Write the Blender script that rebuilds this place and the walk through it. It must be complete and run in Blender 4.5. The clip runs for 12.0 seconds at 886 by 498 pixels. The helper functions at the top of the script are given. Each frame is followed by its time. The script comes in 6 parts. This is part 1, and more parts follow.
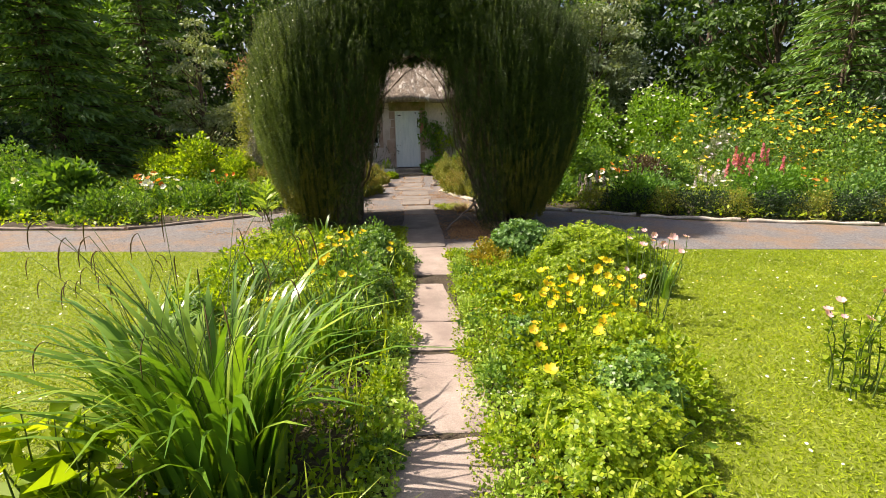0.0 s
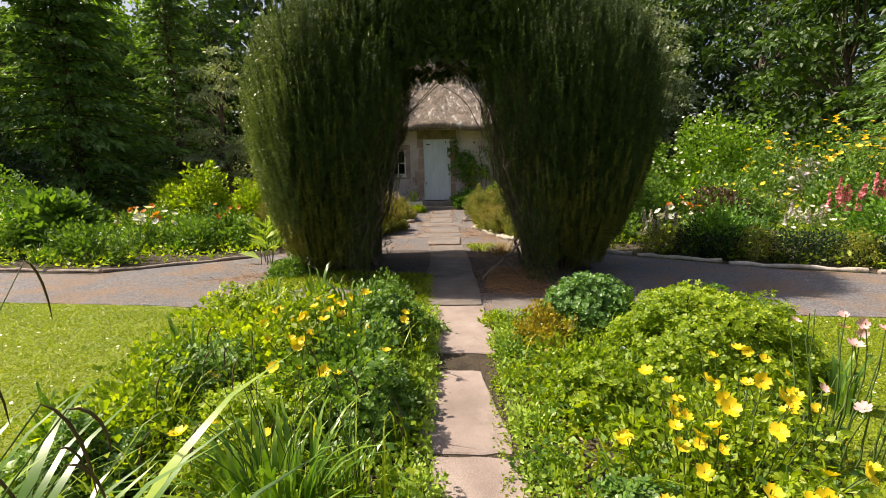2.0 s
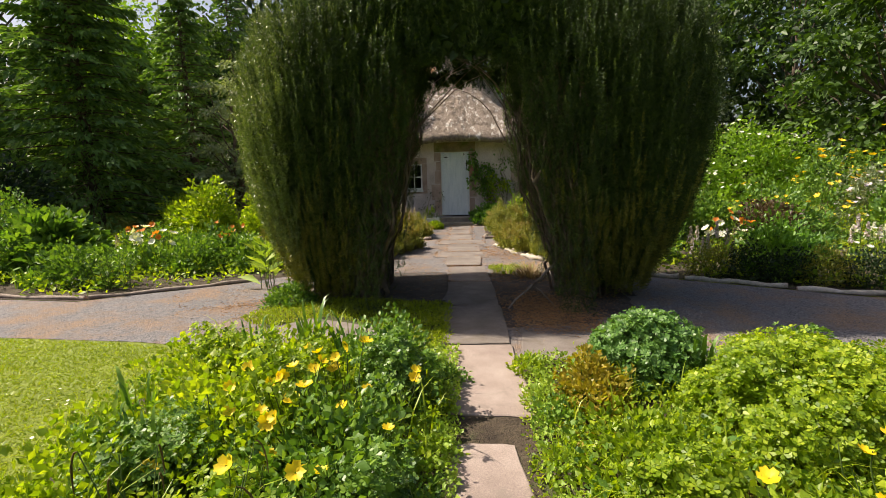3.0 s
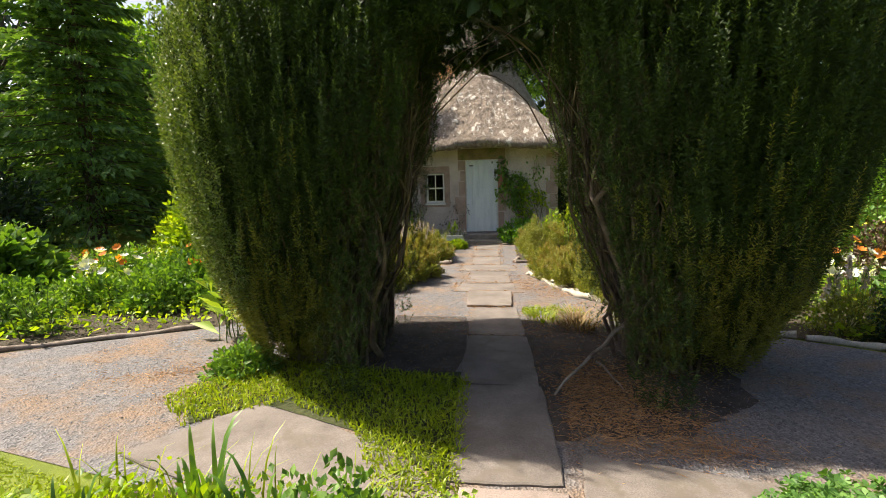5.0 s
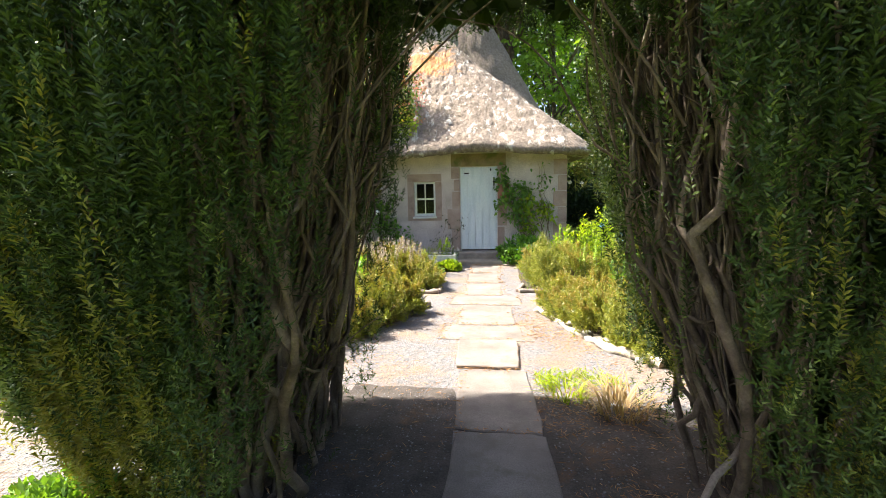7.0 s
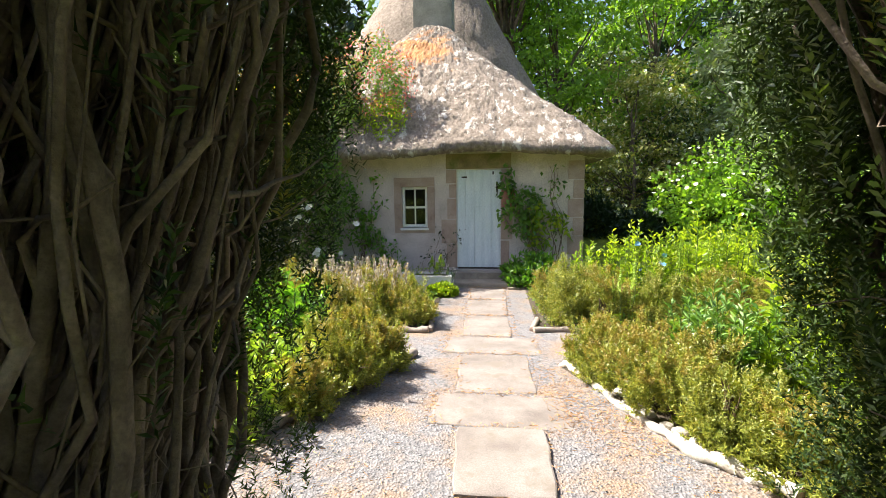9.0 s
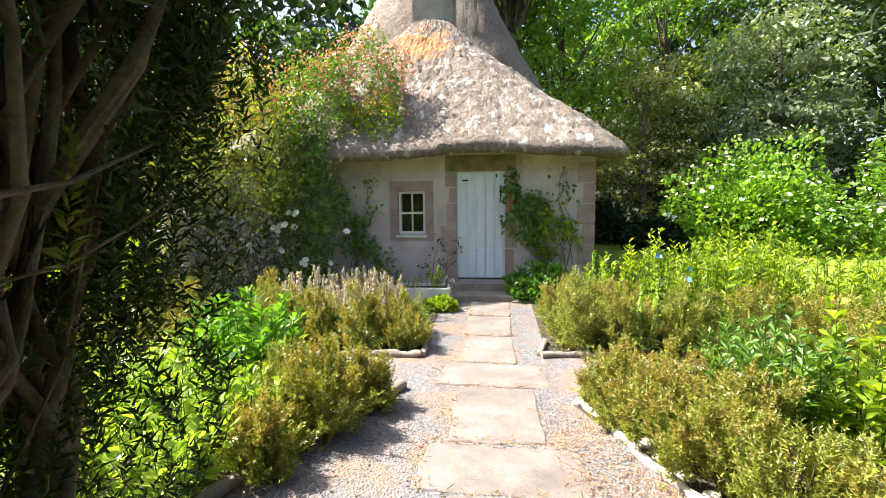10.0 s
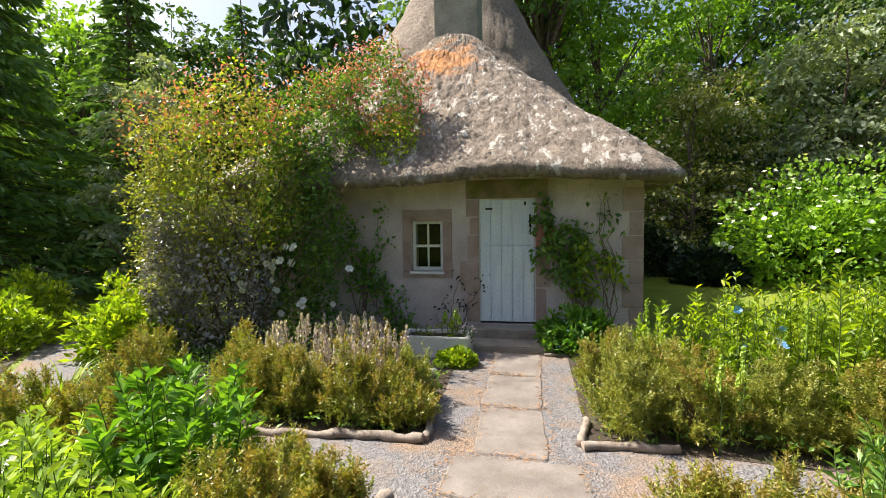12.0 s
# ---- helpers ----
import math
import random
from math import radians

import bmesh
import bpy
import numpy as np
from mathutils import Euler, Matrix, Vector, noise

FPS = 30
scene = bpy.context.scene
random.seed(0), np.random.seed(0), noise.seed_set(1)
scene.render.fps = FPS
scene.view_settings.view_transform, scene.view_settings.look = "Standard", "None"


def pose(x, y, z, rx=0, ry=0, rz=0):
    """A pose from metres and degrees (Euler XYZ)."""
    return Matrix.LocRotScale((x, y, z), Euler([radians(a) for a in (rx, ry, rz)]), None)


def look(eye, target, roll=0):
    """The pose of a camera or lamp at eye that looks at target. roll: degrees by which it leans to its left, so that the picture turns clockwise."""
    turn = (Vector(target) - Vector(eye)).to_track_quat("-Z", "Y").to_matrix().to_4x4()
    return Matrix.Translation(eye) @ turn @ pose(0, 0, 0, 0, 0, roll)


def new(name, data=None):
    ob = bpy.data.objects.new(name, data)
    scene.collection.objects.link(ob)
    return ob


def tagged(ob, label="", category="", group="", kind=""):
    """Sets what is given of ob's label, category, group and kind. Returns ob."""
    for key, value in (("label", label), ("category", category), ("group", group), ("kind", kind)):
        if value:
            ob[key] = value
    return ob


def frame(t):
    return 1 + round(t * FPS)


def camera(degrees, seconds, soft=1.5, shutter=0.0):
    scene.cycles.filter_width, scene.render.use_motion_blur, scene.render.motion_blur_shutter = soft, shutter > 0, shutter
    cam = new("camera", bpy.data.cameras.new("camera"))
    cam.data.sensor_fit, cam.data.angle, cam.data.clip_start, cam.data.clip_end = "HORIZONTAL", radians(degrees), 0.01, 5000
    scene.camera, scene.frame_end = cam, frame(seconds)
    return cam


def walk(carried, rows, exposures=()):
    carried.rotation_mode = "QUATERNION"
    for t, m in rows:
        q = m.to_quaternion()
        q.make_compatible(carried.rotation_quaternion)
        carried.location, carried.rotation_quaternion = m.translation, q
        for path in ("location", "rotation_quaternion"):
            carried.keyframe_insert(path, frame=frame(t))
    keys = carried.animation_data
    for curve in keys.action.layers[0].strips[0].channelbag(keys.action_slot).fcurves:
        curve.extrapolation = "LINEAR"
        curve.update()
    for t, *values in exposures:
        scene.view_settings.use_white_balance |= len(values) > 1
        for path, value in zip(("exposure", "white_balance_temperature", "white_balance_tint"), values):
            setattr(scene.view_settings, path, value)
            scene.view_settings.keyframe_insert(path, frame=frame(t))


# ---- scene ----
cam = camera(87.0, 12.0, soft=0.8)
PATH = [
    (0, (1.006, -2.984, 1.795), (1.076, -1.056, 1.268), -0.8),
    (0.5, (0.985, -2.572, 1.734), (1.054, -0.64, 1.223), -0.7),
    (1, (1.003, -2.182, 1.696), (1.056, -0.243, 1.212), -0.4),
    (1.5, (1.027, -1.8, 1.676), (1.029, 0.151, 1.235), -0.5),
    (2, (0.99, -1.343, 1.657), (0.938, 0.617, 1.265), -0.9),
    (2.5, (0.951, -0.943, 1.62), (0.863, 1.023, 1.266), -1.3),
    (4.5, (0.951, 0.844, 1.673), (0.711, 2.805, 1.363), -1.5),
    (5, (0.957, 1.293, 1.682), (0.707, 3.255, 1.386), -1.5),
    (5.5, (0.912, 1.8, 1.706), (0.657, 3.764, 1.43), -1.3),
    (6, (0.906, 2.184, 1.674), (0.665, 4.152, 1.415), -1.3),
    (6.5, (0.921, 2.613, 1.701), (0.683, 4.582, 1.445), -1.1),
    (7, (0.899, 3.058, 1.696), (0.661, 5.027, 1.436), -1.1),
    (9, (0.723, 4.821, 1.718), (0.508, 6.795, 1.479), -0.7),
    (9.5, (0.739, 5.159, 1.726), (0.518, 7.133, 1.491), -0.7),
    (10, (0.758, 5.526, 1.751), (0.521, 7.499, 1.523), -0.7),
    (10.5, (0.741, 5.902, 1.731), (0.464, 7.872, 1.521), -0.7),
    (11, (0.717, 6.269, 1.789), (0.406, 8.236, 1.604), -0.8),
    (11.5, (0.755, 6.536, 1.811), (0.42, 8.501, 1.654), -0.8),
    (12, (0.824, 6.697, 1.859), (0.448, 8.657, 1.733), -0.8),
]
STOPS = [(0, 1.0, 6950), (1.5, 0.83, 6950), (2.5, 0.74, 6950), (4.5, 0.95, 6850), (5.5, 1.38, 6750), (6.5, 2.05, 6500), (7, 2.12, 6400), (9, 1.85, 6250), (10, 1.92, 6200), (11, 1.72, 6200), (12, 1.3, 6400)]
EXPOSURES = [(t, s, k, 17 if t < 3 else 13) for t, s, k in STOPS]
walk(cam, [(t, look(eye, target, roll)) for t, eye, target, roll in PATH], EXPOSURES)

# ---- light ----
SUN = Vector((-0.88, 0.17, 1.15)).normalized()
world = bpy.data.worlds.new("sky")
scene.world = world
world.use_nodes = True
wn = world.node_tree.nodes
sky = wn.new("ShaderNodeTexSky")
sky.sky_type, sky.sun_disc = "NISHITA", False
sky.dust_density = 4.0
sky.sun_elevation, sky.sun_rotation = math.asin(SUN.z), math.atan2(SUN.x, SUN.y)
world.node_tree.links.new(sky.outputs[0], wn["Background"].inputs[0])
wn["Background"].inputs[1].default_value = 0.083
sun = new("sun", bpy.data.lights.new("sun", "SUN"))
sun.data.energy, sun.data.angle, sun.data.color = 4.6, radians(0.6), (1.0, 0.94, 0.8)
sun.matrix_world = look((-20, 9, 27), (0, 0, 0))
sun.rotation_mode = "QUATERNION"
sun.rotation_quaternion = SUN.to_track_quat("Z", "Y")

# ---- materials ----
RNG = np.random.default_rng(7)


def mat(name, rough=0.6, metal=0.0):
    m = bpy.data.materials.new(name)
    m.use_nodes = True
    b = m.node_tree.nodes["Principled BSDF"]
    b.inputs["Roughness"].default_value, b.inputs["Metallic"].default_value = rough, metal
    return m, m.node_tree.nodes, m.node_tree.links, b


def ramp(nodes, stops):
    r = nodes.new("ShaderNodeValToRGB")
    e = r.color_ramp.elements
    while len(e) < len(stops):
        e.new(0.5)
    for el, (p, c) in zip(e, stops):
        el.position, el.color = p, (*c, 1)
    return r


def spread(colours):
    n = max(1, len(colours) - 1)
    return [(i / n, c) for i, c in enumerate(colours)]


def noise_tex(nodes, links, scale, detail=5.0, vec=None, rough=0.6):
    t = nodes.new("ShaderNodeTexNoise")
    t.inputs["Scale"].default_value, t.inputs["Detail"].default_value, t.inputs["Roughness"].default_value = scale, detail, rough
    if vec is not None:
        links.new(vec, t.inputs["Vector"])
    return t


def mixc(nodes, links, fac, a, b, mode="MIX"):
    x = nodes.new("ShaderNodeMix")
    x.data_type, x.blend_type = "RGBA", mode
    for s, v in ((x.inputs["Factor"], fac), (x.inputs[6], a), (x.inputs[7], b)):
        if hasattr(v, "is_linked"):
            links.new(v, s)
        elif isinstance(v, (int, float)):
            s.default_value = v
        else:
            s.default_value = (*v, 1)
    return x.outputs[2]


def world_vec(nodes):
    return nodes.new("ShaderNodeNewGeometry").outputs["Position"]


def surface(name, colours, scale=3.0, fine=60.0, rough=0.85, bump=0.3, stain=None, stain_scale=1.2, stain_from=0.55, dist=0.01, stretch=None, metal=0.0):
    """A solid surface: coarse colour change, fine grain, relief and stains."""
    m, n, l, b = mat(name, rough, metal)
    v = world_vec(n)
    if stretch:
        mp = n.new("ShaderNodeMapping")
        mp.inputs["Scale"].default_value = stretch
        l.new(v, mp.inputs[0])
        v = mp.outputs[0]
    a = noise_tex(n, l, scale, 6, v)
    r = ramp(n, [(0.3 + 0.4 * p, c) for p, c in spread(colours)])
    l.new(a.outputs[0], r.inputs[0])
    f = noise_tex(n, l, fine, 4, v)
    fr = ramp(n, [(0.25, (0.55, 0.55, 0.55)), (0.75, (1.25, 1.25, 1.25))])
    l.new(f.outputs[0], fr.inputs[0])
    col = mixc(n, l, 0.8, r.outputs[0], fr.outputs[0], "MULTIPLY")
    if stain:
        s = noise_tex(n, l, stain_scale, 7, v, 0.7)
        sr = ramp(n, [(stain_from, (0, 0, 0)), (stain_from + 0.12, (1, 1, 1))])
        l.new(s.outputs[0], sr.inputs[0])
        col = mixc(n, l, sr.outputs[0], col, stain)
    l.new(col, b.inputs["Base Color"])
    bp = n.new("ShaderNodeBump")
    bp.inputs["Strength"].default_value, bp.inputs["Distance"].default_value = bump, dist
    l.new(f.outputs[0], bp.inputs["Height"])
    l.new(bp.outputs[0], b.inputs["Normal"])
    return m


def leafy(name, colours, shine=0.45, through_light=0.4, patch=1.3):
    """Leaves: a colour for each leaf, slow change over the plant, light shining through."""
    m, n, l, b = mat(name, shine)
    g = n.new("ShaderNodeNewGeometry")
    a = noise_tex(n, l, patch, 3, g.outputs["Position"])
    add = n.new("ShaderNodeMath")
    add.operation = "MULTIPLY_ADD"
    l.new(a.outputs[0], add.inputs[0])
    add.inputs[1].default_value = 0.9
    sub = n.new("ShaderNodeMath")
    sub.operation = "MULTIPLY_ADD"
    l.new(g.outputs["Random Per Island"], sub.inputs[0])
    sub.inputs[1].default_value, sub.inputs[2].default_value = 0.7, -0.3
    l.new(sub.outputs[0], add.inputs[2])
    r = ramp(n, spread(colours))
    l.new(add.outputs[0], r.inputs[0])
    l.new(r.outputs[0], b.inputs["Base Color"])
    t = n.new("ShaderNodeBsdfTranslucent")
    tc = mixc(n, l, 1.0, r.outputs[0], (1.35, 1.35, 0.35), "MULTIPLY")
    l.new(tc, t.inputs[0])
    mx = n.new("ShaderNodeMixShader")
    mx.inputs[0].default_value = through_light
    l.new(b.outputs[0], mx.inputs[1])
    l.new(t.outputs[0], mx.inputs[2])
    l.new(mx.outputs[0], n["Material Output"].inputs[0])
    return m


LEAF_YEW = leafy("yew_leaf", [(0.01056, 0.02534, 0.002816), (0.02323, 0.0521, 0.004224), (0.04224, 0.08096, 0.00704), (0.0704, 0.1056, 0.01126)], 0.6, 0.2)
# Browner old leaves, lightened in colour for light bounced off the ground.
LEAF_YEW_OLD_LIT = leafy("old_yew_leaf_lit", [(0.07, 0.085, 0.012), (0.15, 0.165, 0.022), (0.24, 0.24, 0.036), (0.32, 0.27, 0.055)], 0.45, 0.3)
# Pale young tips; also painted sunlight on the left yew's sunny side.
LEAF_YEW_TIP_SUN = leafy("yew_tip_and_sun", [(0.075, 0.125, 0.025), (0.14, 0.2, 0.05), (0.25, 0.31, 0.1)], 0.28, 0.22)
LEAF_FRESH = leafy("fresh_leaf", [(0.0906, 0.168, 0.0116), (0.181, 0.289, 0.0174), (0.326, 0.441, 0.0261), (0.508, 0.563, 0.0435)], 0.45, 0.5)
LEAF_LIME = leafy("lime_leaf", [(0.1725, 0.2875, 0.0345), (0.299, 0.437, 0.06325), (0.483, 0.598, 0.115)], 0.4, 0.35)
LEAF_MID = leafy("mid_leaf", [(0.0468, 0.119, 0.0216), (0.0936, 0.198, 0.036), (0.164, 0.297, 0.045), (0.257, 0.396, 0.063)], 0.42, 0.35)
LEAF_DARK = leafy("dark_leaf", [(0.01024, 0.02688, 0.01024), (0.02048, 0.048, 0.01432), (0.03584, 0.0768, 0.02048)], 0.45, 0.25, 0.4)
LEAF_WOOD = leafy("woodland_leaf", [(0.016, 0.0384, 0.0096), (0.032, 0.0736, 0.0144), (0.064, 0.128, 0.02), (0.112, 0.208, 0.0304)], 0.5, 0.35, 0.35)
LEAF_BRIGHT_TREE = leafy("beech_leaf", [(0.0991, 0.207, 0.0259), (0.178, 0.328, 0.0345), (0.298, 0.466, 0.0517)], 0.5, 0.45, 0.5)
LEAF_FIR = leafy("fir_needle", [(0.05875, 0.1306, 0.03395), (0.1306, 0.248, 0.05875), (0.235, 0.3786, 0.09792)], 0.5, 0.3, 0.5)
LEAF_BLUE = leafy("blue_green_leaf", [(0.06, 0.15, 0.04), (0.12, 0.25, 0.055), (0.22, 0.38, 0.09)], 0.45, 0.35)
LEAF_BOX = leafy("box_leaf", [(0.09, 0.12, 0.0192), (0.18, 0.216, 0.0312), (0.3, 0.312, 0.048), (0.432, 0.384, 0.084)], 0.4, 0.3, 3.0)
LEAF_OLIVE = leafy("olive_leaf", [(0.108, 0.144, 0.024), (0.204, 0.24, 0.048), (0.324, 0.336, 0.084), (0.48, 0.432, 0.168)], 0.45, 0.35)
LEAF_BRONZE = leafy("bronze_leaf", [(0.05, 0.035, 0.025), (0.09, 0.06, 0.035), (0.14, 0.09, 0.05)], 0.5, 0.25)
LEAF_GRASS = leafy("grass_blade", [(0.135, 0.203, 0.00675), (0.23, 0.311, 0.0108), (0.324, 0.419, 0.0162), (0.446, 0.486, 0.0405)], 0.4, 0.4)
LEAF_SEDGE = leafy("sedge_blade", [(0.035, 0.1, 0.014), (0.1, 0.22, 0.025), (0.2, 0.34, 0.04), (0.42, 0.55, 0.09)], 0.3, 0.35, 4.0)
LEAF_SILVER = leafy("silver_leaf", [(0.14, 0.196, 0.112), (0.224, 0.28, 0.168), (0.336, 0.392, 0.252)], 0.45, 0.3)
LEAF_PURPLE = leafy("purple_leaf", [(0.09, 0.088, 0.092), (0.22, 0.215, 0.22), (0.46, 0.45, 0.46)], 0.32, 0.2)
LEAF_GOLD = leafy("golden_leaf", [(0.2, 0.2, 0.02), (0.34, 0.28, 0.03), (0.45, 0.33, 0.06)], 0.45, 0.4)
LEAF_RED = leafy("reddish_leaf", [(0.24, 0.2, 0.06), (0.42, 0.17, 0.14), (0.55, 0.16, 0.2)], 0.45, 0.4)
LEAF_LILY = leafy("lily_leaf", [(0.048, 0.132, 0.0168), (0.102, 0.24, 0.0264), (0.18, 0.36, 0.042), (0.264, 0.456, 0.06)], 0.38, 0.4)
LEAF_STRAW = leafy("dry_stalk", [(0.22, 0.14, 0.06), (0.35, 0.24, 0.11), (0.45, 0.36, 0.2)], 0.7, 0.2)
CATKIN = leafy("sedge_catkin", [(0.06, 0.035, 0.015), (0.12, 0.075, 0.03), (0.18, 0.13, 0.05)], 0.7, 0.1)
PETAL_YELLOW = leafy("yellow_petal", [(0.75, 0.5, 0.01), (0.85, 0.62, 0.015), (0.9, 0.7, 0.04)], 0.5, 0.35)
PETAL_GOLD = leafy("golden_petal", [(0.7, 0.437, 0.02), (0.85, 0.575, 0.03), (0.88, 0.69, 0.06)], 0.5, 0.35)
PETAL_ORANGE = leafy("orange_petal", [(0.75, 0.22, 0.03), (0.85, 0.3, 0.05)], 0.5, 0.35)
PETAL_WHITE = leafy("white_petal", [(0.7, 0.7, 0.62), (0.82, 0.82, 0.78)], 0.5, 0.3)
PETAL_PINK = leafy("pink_petal", [(0.6, 0.25, 0.3), (0.75, 0.45, 0.48), (0.8, 0.6, 0.6)], 0.5, 0.35)
PETAL_ROSE = leafy("rose_petal", [(0.55, 0.12, 0.18), (0.68, 0.22, 0.28), (0.75, 0.32, 0.36)], 0.5, 0.35)
PETAL_MAUVE = leafy("mauve_petal", [(0.4, 0.33, 0.42), (0.55, 0.48, 0.55), (0.68, 0.62, 0.66)], 0.5, 0.3)
PETAL_BLUE = leafy("blue_petal", [(0.1, 0.25, 0.6), (0.2, 0.42, 0.75)], 0.5, 0.3)
BARK = surface("bark", [(0.05, 0.035, 0.025), (0.12, 0.085, 0.06), (0.2, 0.16, 0.12)], 5, 70, 0.9, 0.8, (0.25, 0.22, 0.17), 3, 0.6, 0.012)
YEW_BARK = surface("yew_bark", [(0.07, 0.05, 0.038), (0.17, 0.125, 0.095), (0.32, 0.25, 0.195)], 7, 90, 0.8, 0.8, (0.22, 0.18, 0.14), 4, 0.6, 0.006)
STEM = surface("green_stem", [(0.06, 0.11, 0.02), (0.11, 0.17, 0.035)], 8, 60, 0.6, 0.2)
DRY_STEM = surface("brown_stem", [(0.1, 0.065, 0.035), (0.2, 0.14, 0.08)], 8, 60, 0.8, 0.3)
LOG = surface("weathered_log", [(0.14, 0.1, 0.08), (0.26, 0.21, 0.17), (0.36, 0.31, 0.26)], 8, 80, 0.85, 0.6, (0.08, 0.06, 0.045), 5, 0.6, 0.006)
SLAB = surface("sandstone_flag", [(0.133, 0.1111, 0.0969), (0.1976, 0.17, 0.1501), (0.2584, 0.2261, 0.2014)], 2.6, 110, 0.88, 0.5, (0.155, 0.13, 0.105), 3.4, 0.53, 0.004)
# A pinker copy of the flag stone, lightened to look more brightly lit.
LIT_PINK_SLAB = surface("lit_pink_sandstone_flag", [(0.23, 0.178, 0.155), (0.32, 0.255, 0.222), (0.4, 0.33, 0.29)], 2.4, 120, 0.88, 0.5, (0.2, 0.165, 0.14), 3.0, 0.56, 0.004)
# Earth with needles, its colour darkened to stand for the yews' shade.
SHADED_EARTH = surface("shaded_needle_earth", [(0.045, 0.036, 0.031), (0.08, 0.066, 0.057), (0.115, 0.095, 0.08)], 5, 80, 0.95, 0.9, (0.15, 0.085, 0.045), 2.2, 0.56, 0.015)
STEPSTONE = surface("worn_step_stone", [(0.2, 0.17, 0.14), (0.3, 0.26, 0.21), (0.36, 0.31, 0.25)], 4, 90, 0.85, 0.4, (0.09, 0.075, 0.06), 3, 0.58, 0.004)
PEBBLE = leafy("pebble", [(0.06, 0.06, 0.0648), (0.108, 0.1056, 0.1104), (0.162, 0.156, 0.1584), (0.228, 0.216, 0.21)], 0.8, 0.0)
LITTER = leafy("needle_litter", [(0.22, 0.1, 0.04), (0.38, 0.2, 0.08), (0.5, 0.32, 0.16)], 0.8, 0.05)
SOIL = surface("garden_soil", [(0.04, 0.028, 0.018), (0.075, 0.055, 0.035), (0.1, 0.08, 0.05)], 4, 50, 0.95, 1.0, (0.07, 0.1, 0.025), 2.5, 0.56, 0.03)
LAWN = surface("lawn", [(0.155, 0.215, 0.009), (0.205, 0.265, 0.012), (0.255, 0.31, 0.017)], 1.6, 140, 0.75, 0.9, (0.2, 0.22, 0.03), 0.9, 0.62, 0.02)
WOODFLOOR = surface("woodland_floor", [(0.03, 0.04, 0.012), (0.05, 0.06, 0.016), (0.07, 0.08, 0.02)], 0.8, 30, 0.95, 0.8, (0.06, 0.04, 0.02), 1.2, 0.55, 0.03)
PLASTER = surface("old_harling", [(0.45, 0.38, 0.33), (0.58, 0.49, 0.44), (0.7, 0.61, 0.55)], 2.2, 45, 0.92, 0.55, (0.27, 0.24, 0.1), 0.9, 0.6, 0.008)
DRESSED = surface("pink_sandstone", [(0.3, 0.2, 0.155), (0.4, 0.29, 0.23), (0.48, 0.37, 0.3)], 3, 70, 0.9, 0.4, (0.2, 0.17, 0.08), 2, 0.6, 0.004)
LINTEL = surface("mossy_lintel", [(0.16, 0.12, 0.06), (0.25, 0.19, 0.09), (0.3, 0.25, 0.13)], 3, 70, 0.9, 0.4, (0.12, 0.13, 0.03), 2, 0.5, 0.004)
RED_STONE = surface("red_sandstone", [(0.34, 0.13, 0.085), (0.44, 0.2, 0.14)], 3, 70, 0.9, 0.4)
DOORPAINT = surface("pale_blue_door_paint", [(0.62, 0.7, 0.72), (0.73, 0.8, 0.81), (0.8, 0.85, 0.85)], 2.5, 30, 0.55, 0.25, (0.17, 0.17, 0.16), 9, 0.645, 0.002, (6, 6, 0.8))
WHITEPAINT = surface("white_paint", [(0.72, 0.71, 0.67), (0.8, 0.79, 0.75)], 5, 60, 0.5, 0.15)
IRON = surface("black_iron", [(0.02, 0.018, 0.016), (0.05, 0.04, 0.035)], 10, 90, 0.6, 0.3, None, 1, 0.6, 0.002, None, 0.6)
TROUGH = surface("white_glazed_trough", [(0.6, 0.59, 0.54), (0.72, 0.71, 0.67)], 5, 60, 0.5, 0.15, (0.32, 0.33, 0.22), 4, 0.6)
DARKROOM = surface("dark_interior", [(0.02, 0.02, 0.02), (0.03, 0.03, 0.03)], 2, 20, 0.9, 0.1)
CHIMNEY = surface("chimney_render", [(0.2, 0.185, 0.17), (0.28, 0.265, 0.245), (0.35, 0.33, 0.3)], 3, 50, 0.92, 0.5, (0.14, 0.14, 0.1), 2, 0.6)


def gravel_material():
    m, n, l, b = mat("grey_gravel", 0.9)
    v = world_vec(n)
    vo = n.new("ShaderNodeTexVoronoi")
    vo.inputs["Scale"].default_value = 55
    l.new(v, vo.inputs["Vector"])
    r = ramp(n, spread([(0.08, 0.077, 0.082), (0.135, 0.13, 0.134), (0.185, 0.177, 0.178), (0.25, 0.235, 0.23)]))
    l.new(vo.outputs["Color"], r.inputs[0])
    s = noise_tex(n, l, 1.5, 7, v, 0.65)
    sr = ramp(n, [(0.45, (0, 0, 0)), (0.62, (0.85, 0.85, 0.85))])
    l.new(s.outputs[0], sr.inputs[0])
    f = noise_tex(n, l, 90, 3, v)
    lit = ramp(n, [(0.35, (0.13, 0.085, 0.055)), (0.65, (0.33, 0.225, 0.145))])
    l.new(f.outputs[0], lit.inputs[0])
    l.new(mixc(n, l, sr.outputs[0], r.outputs[0], lit.outputs[0]), b.inputs["Base Color"])
    bp = n.new("ShaderNodeBump")
    bp.inputs["Strength"].default_value, bp.inputs["Distance"].default_value = 0.8, 0.015
    l.new(vo.outputs["Distance"], bp.inputs["Height"])
    l.new(bp.outputs[0], b.inputs["Normal"])
    return m


